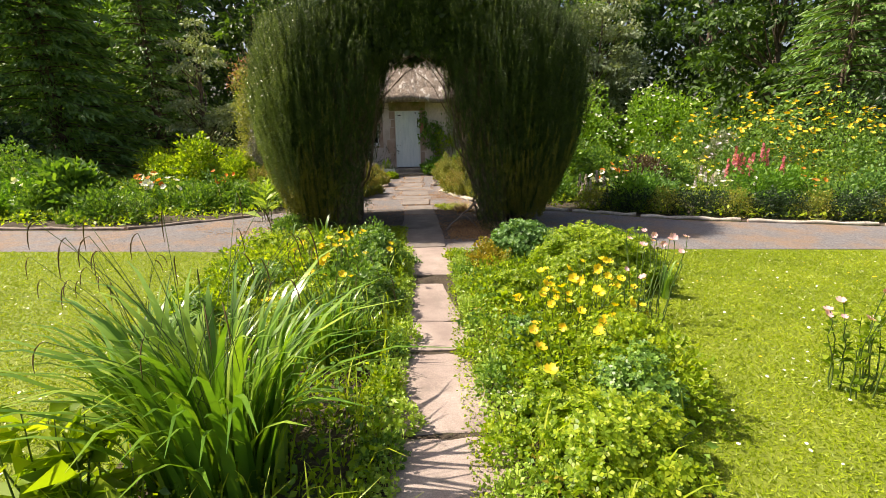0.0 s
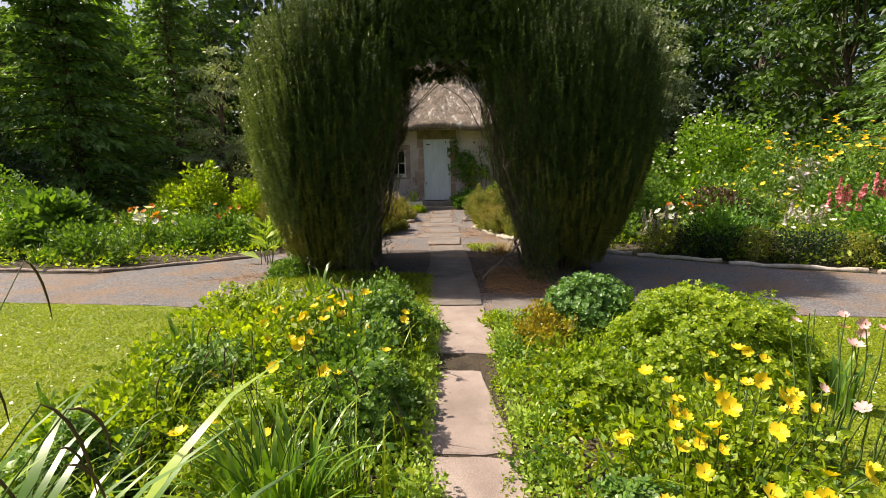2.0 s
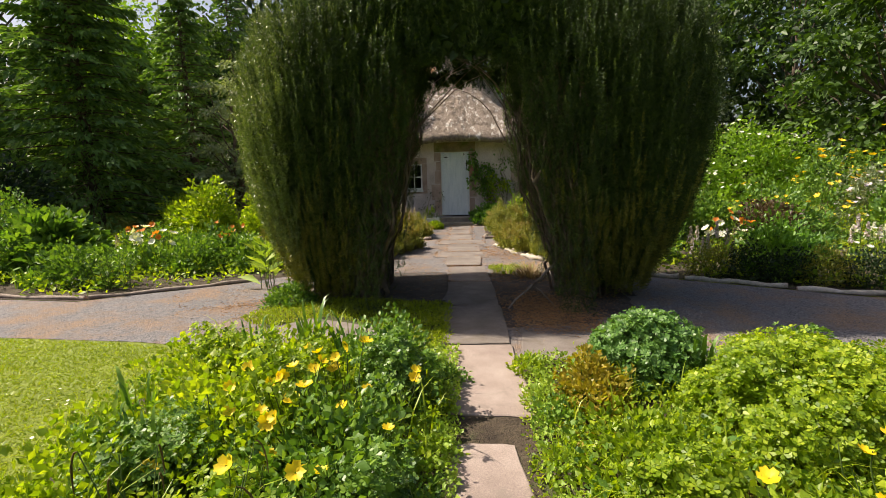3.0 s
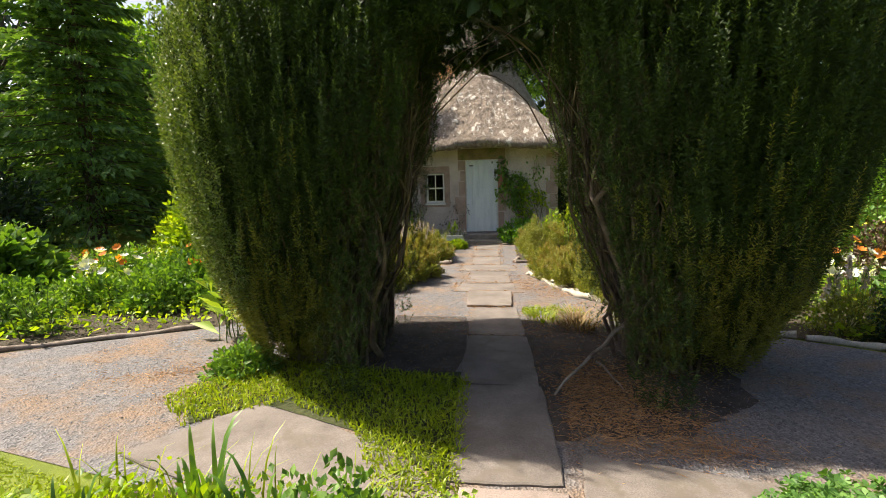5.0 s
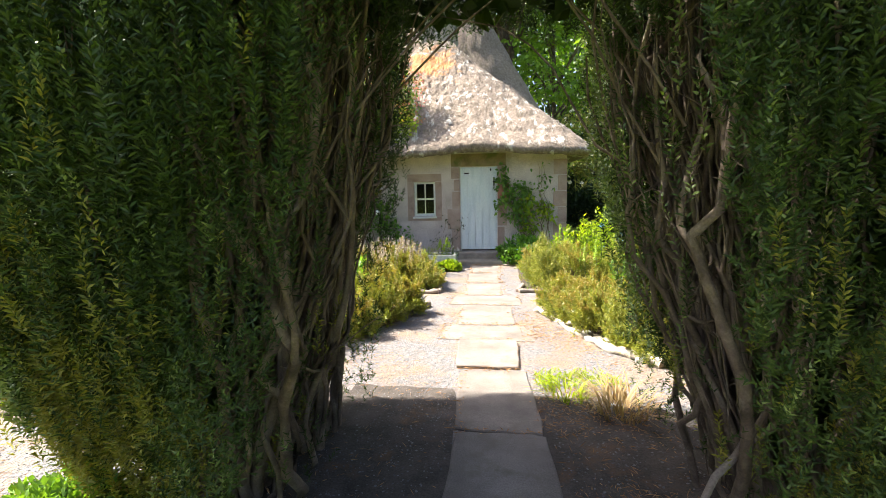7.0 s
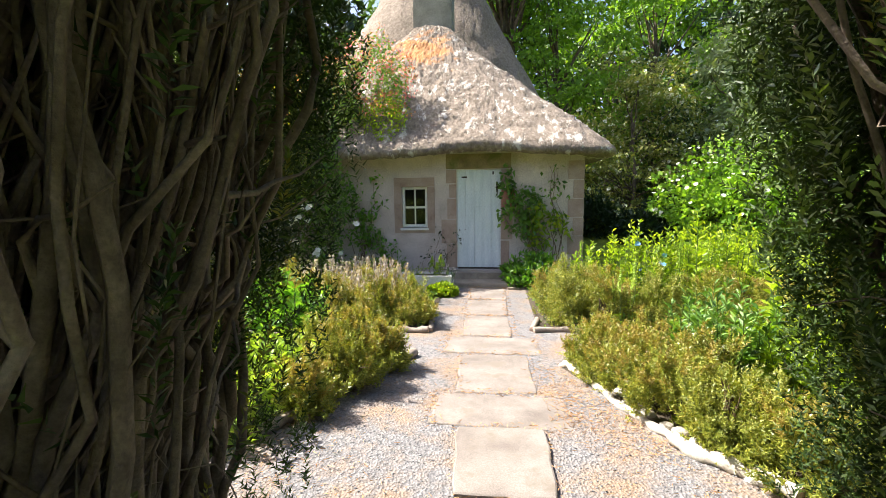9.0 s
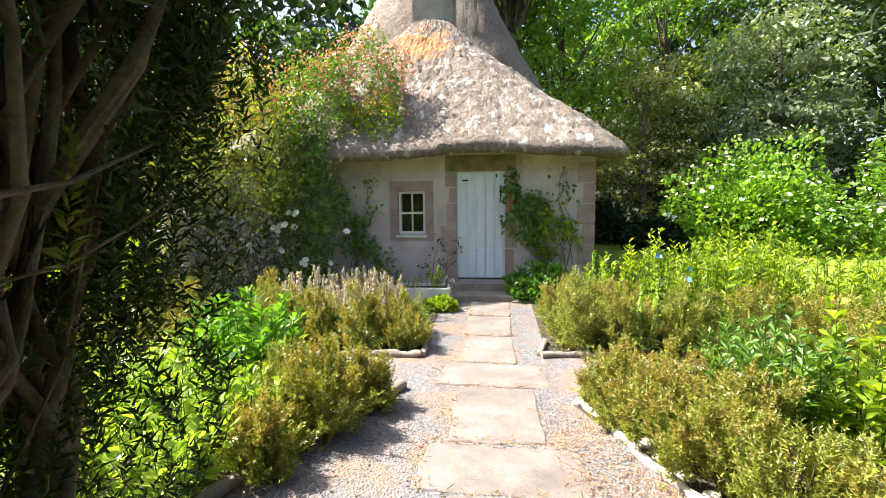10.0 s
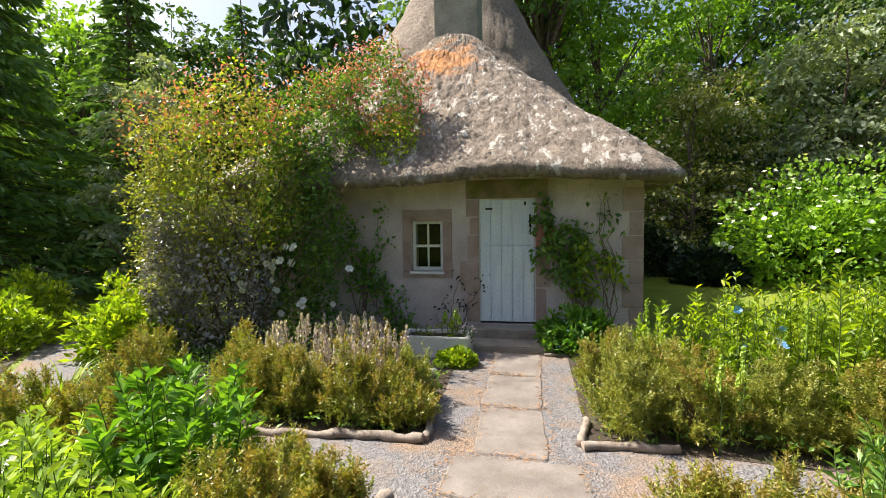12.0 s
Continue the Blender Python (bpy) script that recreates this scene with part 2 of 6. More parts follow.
def thatch_material(name, lichen=0.6, rust=True):
    """Old thatch: straw grain down the slope, grey weathering, white and orange lichen."""
    m, n, l, b = mat(name, 0.95)
    v = world_vec(n)
    mp = n.new("ShaderNodeMapping")
    mp.inputs["Scale"].default_value = (17, 10, 13)
    l.new(v, mp.inputs[0])
    straw = noise_tex(n, l, 1.0, 5, mp.outputs[0], 0.7)
    r = ramp(n, [(0.25, (0.1, 0.08, 0.062)), (0.5, (0.25, 0.205, 0.165)), (0.78, (0.42, 0.355, 0.3))])
    l.new(straw.outputs[0], r.inputs[0])
    big = noise_tex(n, l, 1.1, 6, v, 0.65)
    br = ramp(n, [(0.35, (0.65, 0.62, 0.6)), (0.7, (1.1, 1.08, 1.05))])
    l.new(big.outputs[0], br.inputs[0])
    col = mixc(n, l, 0.9, r.outputs[0], br.outputs[0], "MULTIPLY")
    mp2 = n.new("ShaderNodeMapping")
    mp2.inputs["Scale"].default_value = (3.4, 1.2, 2.2)
    l.new(v, mp2.inputs[0])
    s = noise_tex(n, l, 1.6, 9, mp2.outputs[0], 0.72)
    sr = ramp(n, [(lichen, (0, 0, 0)), (lichen + 0.05, (0.85, 0.85, 0.85))])
    l.new(s.outputs[0], sr.inputs[0])
    col = mixc(n, l, sr.outputs[0], col, (0.55, 0.52, 0.47))
    if rust:
        d = n.new("ShaderNodeVectorMath")
        d.operation = "DISTANCE"
        l.new(v, d.inputs[0])
        d.inputs[1].default_value = (-0.95, 16.1, 4.9)
        o = noise_tex(n, l, 3.5, 7, v, 0.7)
        su = n.new("ShaderNodeMath")
        su.operation = "MULTIPLY_ADD"
        l.new(d.outputs["Value"], su.inputs[0])
        su.inputs[1].default_value = -0.35
        l.new(o.outputs[0], su.inputs[2])
        orr = ramp(n, [(0.2, (0, 0, 0)), (0.34, (0.8, 0.8, 0.8))])
        l.new(su.outputs[0], orr.inputs[0])
        col = mixc(n, l, orr.outputs[0], col, (0.5, 0.22, 0.07))
    l.new(col, b.inputs["Base Color"])
    bp = n.new("ShaderNodeBump")
    bp.inputs["Strength"].default_value, bp.inputs["Distance"].default_value = 1.0, 0.05
    l.new(straw.outputs[0], bp.inputs["Height"])
    l.new(bp.outputs[0], b.inputs["Normal"])
    return m


def glass_material():
    m, n, l, b = mat("window_glass", 0.03)
    clear, gloss, mix, fres = n.new("ShaderNodeBsdfTransparent"), n.new("ShaderNodeBsdfGlossy"), n.new("ShaderNodeMixShader"), n.new("ShaderNodeFresnel")
    clear.inputs[0].default_value = (0.86, 0.9, 0.88, 1)
    gloss.inputs["Roughness"].default_value, fres.inputs[0].default_value = 0.02, 1.22
    l.new(fres.outputs[0], mix.inputs[0])
    l.new(clear.outputs[0], mix.inputs[1])
    l.new(gloss.outputs[0], mix.inputs[2])
    l.new(mix.outputs[0], n["Material Output"].inputs[0])
    return m


GRAVEL, THATCH, THATCH_BACK, GLASS = gravel_material(), thatch_material("front_thatch", 0.555), thatch_material("back_thatch", 0.72, False), glass_material()

# ---- tools for shapes ----
def mesh_from(name, verts, faces):
    """A mesh from arrays: verts (n, 3), faces (m, k), all faces of k corners."""
    me = bpy.data.meshes.new(name)
    verts, faces = np.asarray(verts, np.float32), np.asarray(faces, np.int32)
    me.vertices.add(len(verts))
    me.vertices.foreach_set("co", verts.ravel())
    me.loops.add(faces.size)
    me.loops.foreach_set("vertex_index", faces.ravel())
    me.polygons.add(len(faces))
    me.polygons.foreach_set("loop_start", np.arange(0, faces.size, faces.shape[1], dtype=np.int32))
    me.update(calc_edges=True)
    me.validate()
    return me


def smooth(me):
    me.polygons.foreach_set("use_smooth", np.ones(len(me.polygons), bool))
    return me


def thing(name, at, label, category, group="", kind=""):
    e = new(name)
    e.empty_display_size = 0.1
    e.location = at
    return tagged(e, label, category, group, kind)


def origin(ob):
    return np.array(ob.location) + (origin(ob.parent) if ob.parent else 0)


def part(name, shape, material, parent, label=""):
    """Links a bmesh, a mesh or (verts, faces) in world metres as one mesh object under a thing or a part."""
    if isinstance(shape, bmesh.types.BMesh):
        me = bpy.data.meshes.new(name)
        shape.to_mesh(me)
        shape.free()
    elif isinstance(shape, tuple):
        me = mesh_from(name, *shape)
    else:
        me = shape
    me.materials.append(material)
    ob = new(name, me)
    if parent is not None:
        o = origin(parent)
        me.transform(Matrix.Translation(Vector([-float(c) for c in o])))
        ob.parent = parent
    return tagged(ob, label)


def setting(name, shape, material, label, category):
    return tagged(part(name, shape, material, None), label, category, "", "structure")


def unit(a):
    return a / np.maximum(np.linalg.norm(a, axis=-1, keepdims=True), 1e-9)


def rand_dirs(n):
    return unit(RNG.normal(size=(n, 3)))


def leaf_arrays(p, d, length, width, fold=0.25, droop=0.0):
    """Leaves at p along d: four corners, two triangles, folded along the rib."""
    n = len(p)
    length, width = np.broadcast_to(length, n)[:, None], np.broadcast_to(width, n)[:, None]
    d = unit(d)
    w = unit(np.cross(d, rand_dirs(n)))
    up = np.cross(w, d)
    mid = p + d * length * 0.45
    tip = p + d * length + np.array([0, 0, -1.0]) * droop * length
    v = np.stack([p, mid + w * width / 2 + up * width * fold, tip, mid - w * width / 2 + up * width * fold], 1).reshape(-1, 3)
    i = np.arange(n)[:, None] * 4
    f = np.concatenate([i + [0, 1, 2], i + [0, 2, 3]], 1).reshape(-1, 3)
    return v, f


def needle_arrays(p, d, length, width):
    """Needles: one slim triangle each."""
    n = len(p)
    d = unit(d)
    w = unit(np.cross(d, rand_dirs(n))) * width / 2
    v = np.stack([p - w, p + w, p + d * np.broadcast_to(length, n)[:, None]], 1).reshape(-1, 3)
    return v, np.arange(3 * n).reshape(-1, 3)


def join(arrays):
    vs, fs, k = [], [], 0
    for v, f in arrays:
        vs.append(v)
        fs.append(f + k)
        k += len(v)
    return np.concatenate(vs), np.concatenate(fs)


def tube_arrays(lines, radii, sides=6):
    """Tapered tubes along lines of points."""
    vs, fs, k = [], [], 0
    a = np.linspace(0, 2 * np.pi, sides, endpoint=False)
    for line, r in zip(lines, radii):
        line = np.asarray(line, float)
        n = len(line)
        r = np.broadcast_to(np.asarray(r, float), n)
        t = unit(np.gradient(line, axis=0))
        ref = np.where(np.abs(t[:, 2:3]) > 0.9, np.array([[1.0, 0, 0]]), np.array([[0, 0, 1.0]]))
        u = unit(np.cross(t, ref))
        w = np.cross(t, u)
        ring = line[:, None] + r[:, None, None] * (np.cos(a)[None, :, None] * u[:, None] + np.sin(a)[None, :, None] * w[:, None])
        vs.append(ring.reshape(-1, 3))
        i, j = np.meshgrid(np.arange(n - 1), np.arange(sides), indexing="ij")
        q = np.stack([i * sides + j, i * sides + (j + 1) % sides, (i + 1) * sides + (j + 1) % sides, (i + 1) * sides + j], -1).reshape(-1, 4) + k
        fs.append(q)
        k += n * sides
    return np.concatenate(vs), np.concatenate(fs)


def tubes(name, lines, radii, material, parent, label="", sides=6):
    v, f = tube_arrays(lines, radii, sides)
    return tagged(part(name, smooth(mesh_from(name, v, f)), material, parent, label), "", "", "", "stuff" if name == "stemwork" else "")


def wiggle(a, b, n=8, amount=0.1, sag=0.0):
    """A crooked line from a to b."""
    a, b = np.asarray(a, float), np.asarray(b, float)
    t = np.linspace(0, 1, n)[:, None]
    off = np.cumsum(RNG.normal(size=(n, 3)), 0) * amount / np.sqrt(n)
    off -= off[0] + t * (off[-1] - off[0]) * 0.6
    return a + (b - a) * t + off + np.array([0, 0, -1.0]) * sag * 4 * t * (1 - t)


def blade_arrays(base, head, lean, width, seg=5, bend=1.0):
    """Long blades: from base up by head, leaning over by the vector lean."""
    n = len(base)
    t = np.linspace(0, 1, seg + 1)
    rise = (t - 0.35 * bend * t ** 3)[None, :, None]
    go = (t ** 2)[None, :, None]
    line = base[:, None] + np.array([0, 0, 1.0]) * head[:, None, None] * rise + lean[:, None] * go
    side = unit(np.cross(unit(lean + 1e-6), np.array([0, 0, 1.0])))
    w = (np.broadcast_to(width, n)[:, None] * (1 - t ** 2.2)[None] * 0.5 + 0.0006)[:, :, None] * side[:, None]
    v = np.stack([line - w, line + w], 2).reshape(-1, 3)
    k = np.arange(n)[:, None, None] * (2 * (seg + 1)) + np.arange(seg)[None, :, None] * 2
    f = (k + np.array([0, 1, 3, 2])[None, None]).reshape(-1, 4)
    return v, f


def bumpy(p, scale=1.5, seed=0.0):
    """Cheap smooth noise in -1..1 from sums of sines."""
    x, y, z = p[:, 0] * scale + seed, p[:, 1] * scale + 1.7 * seed, p[:, 2] * scale - seed
    return (np.sin(1.3 * x + 1.1 * np.sin(1.7 * y + z)) + np.sin(1.9 * y + 1.3 * np.sin(1.3 * z + x)) + np.sin(2.3 * z + 1.2 * np.sin(1.1 * x + y))) / 3


def dome_points(n, c, r, fill=0.25, seed=0.0, low=-0.15, lump=0.22):
    """Points on the lumpy skin of a dome at c with radii r, and their outward directions."""
    d = rand_dirs(int(n * 2.2))
    d = d[d[:, 2] > low][:n]
    k = 1 + lump * bumpy(d * 2.2, 1.6, seed) + 0.5 * lump * bumpy(d * 5, 1.6, seed + 3) - fill * RNG.random(len(d)) ** 1.6
    p = np.asarray(c) + d * np.asarray(r) * k[:, None]
    p[:, 2] = np.maximum(p[:, 2], 0.02)
    return p, d


def bush(name, at, r, leaf, size, count, label, category="shrub", group="", up=0.5, aspect=0.5, flowers=None, stems=True, lump=0.22, kind="", lobes=0):
    """A rounded plant: stems from the base, a lumpy skin of leaves, and heads of flowers."""
    x, y = at[:2]
    z0 = at[2] if len(at) > 2 else 0.0
    ob = thing(name, (x, y, z0), label, category, group, kind)
    seed = RNG.random() * 50
    c = (x, y, z0 + r[2] * 0.12)
    p, d = dome_points(count, c, r, 0.35, seed, -0.12, lump)
    p2, d2 = dome_points(count // 3, c, np.asarray(r) * 0.72, 0.35, seed, -0.12, lump)
    p, d = np.concatenate([p, p2]), np.concatenate([d, d2])
    ax = d * (1 - up) + np.array([0, 0, up]) + RNG.normal(size=p.shape) * 0.5
    ln = size * (0.6 + 0.8 * RNG.random(len(p)))
    if lobes:
        part("foliage", flower_arrays(p, ax + [0, -0.1, 0.3], size, lobes, 0.3, 0.0, 0.62), leaf, ob)
    else:
        part("foliage", leaf_arrays(p, ax, ln, ln * aspect, 0.2, 0.15), leaf, ob)
    if stems:
        lines, rad = [], []
        for q in p[RNG.integers(0, len(p), 16)]:
            lines.append(wiggle((x + RNG.normal() * r[0] * 0.12, y + RNG.normal() * r[1] * 0.12, z0 - 0.02), q, 6, 0.05))
            rad.append(np.linspace(0.012, 0.003, 6))
        tubes("stemwork", lines, rad, DRY_STEM if stems == "dry" else STEM, ob, "", 5)
    if flowers:
        petal, number, fsize, heads = flowers
        p, d = dome_points(number, c, np.asarray(r) * 1.05, 0.05, seed, 0.05, lump)
        part("blossom", flower_arrays(p, d * 0.6 + np.array([0, -0.1, 0.7]), fsize, heads), petal, ob)
    return ob


def flower_arrays(p, d, size, petals=6, cup=0.5, jitter=0.0, slim=1.0):
    """Flowers at p facing d: a ring of petals each."""
    n = len(p)
    d = unit(d + RNG.normal(size=(n, 3)) * 0.25)
    u = unit(np.cross(d, rand_dirs(n)))
    w = np.cross(d, u)
    s = np.broadcast_to(size, n) * (0.75 + 0.5 * RNG.random(n))
    out = []
    for k in range(petals):
        a = 2 * np.pi * k / petals
        ray = u * math.cos(a) + w * math.sin(a)
        out.append(petal_arrays(p + rand_dirs(n) * jitter, ray + d * cup, d, s * 0.5, s * 0.5 * 5.2 / petals * slim))
    return join(out)


def petal_arrays(p, ax, nrm, length, width):
    ax = unit(ax)
    side = unit(np.cross(ax, nrm))
    L, W = length[:, None], width[:, None]
    v = np.stack([p, p + ax * L * 0.7 + side * W / 2, p + ax * L, p + ax * L * 0.7 - side * W / 2], 1).reshape(-1, 3)
    i = np.arange(len(p))[:, None] * 4
    return v, np.concatenate([i + [0, 1, 2], i + [0, 2, 3]], 1).reshape(-1, 3)


FLOWER_MESHES = {}


def flower_mesh(petal, size, petals, cup=0.5):
    """One flower at the origin, facing up, shared by all flowers of its kind."""
    key = (petal.name, size, petals, cup)
    if key not in FLOWER_MESHES:
        vs, fs = [], []
        for i in range(petals):
            a = 2 * math.pi * i / petals
            u, s = Vector((math.cos(a), math.sin(a), 0)), Vector((-math.sin(a), math.cos(a), 0))
            w = size * 2.3 / petals
            k = len(vs)
            for along, wide, lift in ((0.04, 0.25, 0), (0.3, 1.0, 0.5), (0.5, 0.75, 1.0)):
                for e in (-1, 0, 1):
                    vs.append(u * along * size + s * e * wide * w * 0.5 + Vector((0, 0, cup * size * 0.5 * lift + (0.06 * size if e else 0))))
            for r in (0, 3):
                for e in (0, 1):
                    fs.append((k + r + e, k + r + e + 1, k + r + e + 4, k + r + e + 3))
        me = mesh_from("flower", np.array([tuple(v) for v in vs]), np.array(fs))
        me.materials.append(petal)
        FLOWER_MESHES[key] = me
    return FLOWER_MESHES[key]


def flower_parts(parent, pts, dirs, petal, size, petals, cup=0.5):
    me, o = flower_mesh(petal, size, petals, cup), origin(parent)
    for p, d in zip(pts, dirs):
        ob = new("flower", me)
        ob.parent = parent
        s = 0.75 + 0.5 * RNG.random()
        ob.matrix_basis = Matrix.LocRotScale(Vector(np.asarray(p) - o), Vector(d).to_track_quat("Z", "Y"), (s, s, s))


def inside(p, outline):
    """Which of the points p lie in the outline."""
    q = np.asarray(outline)
    r = np.roll(q, -1, 0)
    hit = np.zeros(len(p), bool)
    for (x1, y1), (x2, y2) in zip(q, r):
        cut = (y1 > p[:, 1]) != (y2 > p[:, 1])
        hit ^= cut & (p[:, 0] < (x2 - x1) * (p[:, 1] - y1) / (y2 - y1 + 1e-12) + x1)
    return hit


def scatter(outline, n):
    q = np.asarray(outline)
    p = q.min(0) + (q.max(0) - q.min(0)) * RNG.random((n, 2))
    return p[inside(p, outline)]


def carpet(name, outline, n, height, leaf, size, label, aspect=0.6, seed=0.0, category="ground cover", bare=0.0):
    """Low leaves over a bed, in waves of height, with bare places."""
    p = scatter(outline, n)
    w = bumpy(np.stack([p[:, 0], p[:, 1], np.zeros(len(p))], 1), 2.6, seed)
    keep = w + 0.4 * RNG.normal(size=len(p)) > -1.2 + bare
    p, w = p[keep], w[keep]
    z = height * (0.25 + 0.75 * (0.5 + 0.5 * w)) * RNG.random(len(p)) ** 0.5 + 0.012
    ln = size * (0.5 + RNG.random(len(p)))
    d = rand_dirs(len(p)) * 0.8 + [0, 0, 0.55]
    return tagged(part(name, leaf_arrays(np.column_stack([p, z]), d, ln, ln * aspect, 0.15, 0.2), leaf, None), label, category, "", "stuff")


def stalks(name, at, r, height, count, leaf, size, label, category="perennial", group="", per=14, aspect=0.25, flowers=None, spire=False, droop=0.25, stem=None):
    """Upright leafy stems from one crown, with leaves all the way up, each stem bent its own way."""
    x, y = at[:2]
    z0 = at[2] if len(at) > 2 else 0.0
    ob = thing(name, (x, y, z0), label, category, group)
    lines, rad, lp, ld, tips, ll = [], [], [], [], [], []
    for i in range(count):
        a, q = RNG.random() * 2 * np.pi, math.sqrt(RNG.random())
        b = np.array([x + math.cos(a) * q * r * 0.7, y + math.sin(a) * q * r * 0.7, z0 - 0.02])
        h = height * (0.7 + 0.4 * RNG.random()) * (1 - 0.25 * q)
        tip = b + np.array([math.cos(a) * q * r * 0.45, math.sin(a) * q * r * 0.45, h])
        line = wiggle(b, tip, 7, 0.04)
        lines.append(line)
        rad.append(np.linspace(0.006, 0.0025, 7))
        t = RNG.random(per) ** 0.7
        pts = np.stack([np.interp(t, np.linspace(0, 1, 7), line[:, k]) for k in range(3)], 1)
        an = RNG.random(per) * 2 * np.pi
        lp.append(pts)
        ld.append(np.stack([np.cos(an), np.sin(an), 0.35 + 0.9 * t], 1))
        ll.append(size * (1.15 - 0.5 * t) * (0.7 + 0.5 * RNG.random(per)))
        tips.append(tip)
    lp, ld, ll = np.concatenate(lp), np.concatenate(ld), np.concatenate(ll)
    tubes("stemwork", lines, rad, stem or STEM, ob, "", 5)
    part("foliage", leaf_arrays(lp, ld, ll, ll * aspect, 0.25, droop), leaf, ob)
    if flowers:
        petal, share, fsize, heads = flowers
        tips = np.array(tips)
        tips = tips[: max(1, int(len(tips) * share))]
        if spire:
            k = 26
            t = np.tile(np.linspace(0, 1, k), len(tips))
            base = np.repeat(tips, k, 0) - np.array([0, 0, 1.0]) * (height * 0.28 * (1 - t))[:, None]
            an = RNG.random(len(t)) * 2 * np.pi
            off = np.stack([np.cos(an), np.sin(an), 0.2 * np.ones_like(an)], 1)
            at_ = base + off * (0.03 * (1.1 - t))[:, None]
            for i in range(len(tips)):
                one = slice(i * k, (i + 1) * k)
                v, f = tube_arrays([base[one][::5]], [np.full(len(base[one][::5]), 0.007)], 5)
                part("flower_spike", join([(v, np.concatenate([f[:, [0, 1, 2]], f[:, [0, 2, 3]]])), flower_arrays(at_[one], off[one], fsize, heads)]), petal, ob)
        else:
            flower_parts(ob, tips, np.tile([0, -0.35, 0.8], (len(tips), 1)) + RNG.normal(size=(len(tips), 3)) * 0.35, petal, fsize, heads)
    return ob


def tuft(name, at, r, height, count, width, leaf, label, category="grass", group="", lean=0.6, spikes=None):
    """A tuft of arching blades, with hanging seed spikes where it has them."""
    x, y = at[:2]
    z0 = at[2] if len(at) > 2 else 0.0
    ob = thing(name, (x, y, z0), label, category, group)
    a = RNG.random(count) * 2 * np.pi
    q = np.sqrt(RNG.random(count))
    base = np.stack([x + np.cos(a) * q * r * 0.45, y + np.sin(a) * q * r * 0.45, np.full(count, z0 - 0.02)], 1)
    a2 = a + RNG.normal(size=count) * 0.5
    h = height * (0.55 + 0.55 * RNG.random(count))
    reach = (lean * h * (0.25 + 0.95 * q * RNG.random(count)))[:, None]
    v = blade_arrays(base, h, np.stack([np.cos(a2), np.sin(a2), np.zeros(count)], 1) * reach, width * (0.6 + 0.6 * RNG.random(count)), 6, 1.0)
    tagged(part("bladework", v, leaf, ob), "", "", "", "stuff")
    if spikes:
        n, long, sh = spikes
        lines, rad, hang, hrad = [], [], [], []
        for i in range(n):
            an = RNG.random() * 2 * np.pi
            top = np.array([x + math.cos(an) * r * (0.3 + 0.75 * RNG.random()), y + math.sin(an) * r * (0.3 + 0.75 * RNG.random()), z0 + sh * (0.75 + 0.35 * RNG.random())])
            b = np.array([x, y, z0]) + RNG.normal(size=3) * [r * 0.15, r * 0.15, 0]
            b[2] = z0
            t = np.linspace(0, 1, 8)[:, None]
            line = b + (top - b) * np.concatenate([t ** 1.6, t ** 1.6, t ** 0.75], 1)
            lines.append(line)
            rad.append(np.linspace(0.003, 0.0015, 8))
            out = unit(np.array([top[0] - x, top[1] - y, 0.0])) * 0.05
            ln = long * (0.6 + 0.6 * RNG.random())
            s = np.linspace(0, 1, 6)[:, None]
            hang.append(top + out * np.sin(s * 1.6) + np.array([0, 0, -1.0]) * ln * s ** 1.3 + np.array([0, 0, 0.015]) * np.sin(s * 3.1))
            hrad.append(np.array([0.001, 0.0025, 0.0032, 0.0032, 0.0025, 0.001]))
        for a, ra, b, rb in zip(lines, rad, hang, hrad):
            stalk = tubes("flower_stalk", [a], [ra], STEM, ob, "", 4)
            tubes("catkin", [b], [rb], CATKIN, stalk, "brown hanging seed catkin", 5)
    return ob


def tree(name, at, height, crown, leaf, size, count, label, trunk=0.22, low=0.25, clumps=60, category="tree", bark=BARK, flowers=None):
    """A broad-leaved tree: tapered trunk, limbs to leaf clumps, gaps between the clumps."""
    x, y = at
    ob = thing(name, (x, y, 0), label, category)
    top = np.array([x, y, height])
    mid = np.array([x, y, height * (low + (1 - low) * 0.45)])
    rr = np.array([crown, crown, height * (1 - low) * 0.55])
    d = rand_dirs(clumps)
    cc = mid + d * rr * (0.35 + 0.65 * RNG.random(clumps)[:, None] ** 0.5)
    cc[:, 2] = np.maximum(cc[:, 2], height * low * 0.8)
    lines = [wiggle((x, y, -0.1), (x, y, height * 0.85), 9, 0.3)]
    rad = [np.linspace(trunk, trunk * 0.15, 9)]
    for c in cc[: min(clumps, 26)]:
        b = np.array([x, y, max(height * 0.15, c[2] * 0.62)])
        lines.append(wiggle(b, c, 6, 0.25))
        rad.append(np.linspace(trunk * 0.3, 0.015, 6))
    tubes("trunk", lines, rad, bark, ob, "", 6)
    per = count // clumps
    csz = crown * (0.22 + 0.22 * RNG.random(clumps))
    dd = rand_dirs(per * clumps)
    dd[:, 2] = np.abs(dd[:, 2]) * 0.9 - 0.25
    p = np.repeat(cc, per, 0) + dd * (np.repeat(csz, per) * (0.5 + 0.6 * RNG.random(per * clumps)))[:, None] * [1.15, 1.15, 0.7]
    ax = dd + RNG.normal(size=p.shape) * 0.6
    ln = size * (0.6 + 0.8 * RNG.random(len(p)))
    part("crown", leaf_arrays(p, ax, ln, ln * 0.6, 0.2, 0.3), leaf, ob)
    if flowers:
        petal, number, fsize, heads = flowers
        k = RNG.integers(0, len(p), number)
        part("blossom", flower_arrays(p[k] + dd[k] * 0.05, dd[k] + [0, -0.3, 0.3], fsize, heads, 0.5, 0.02), petal, ob)
    return ob


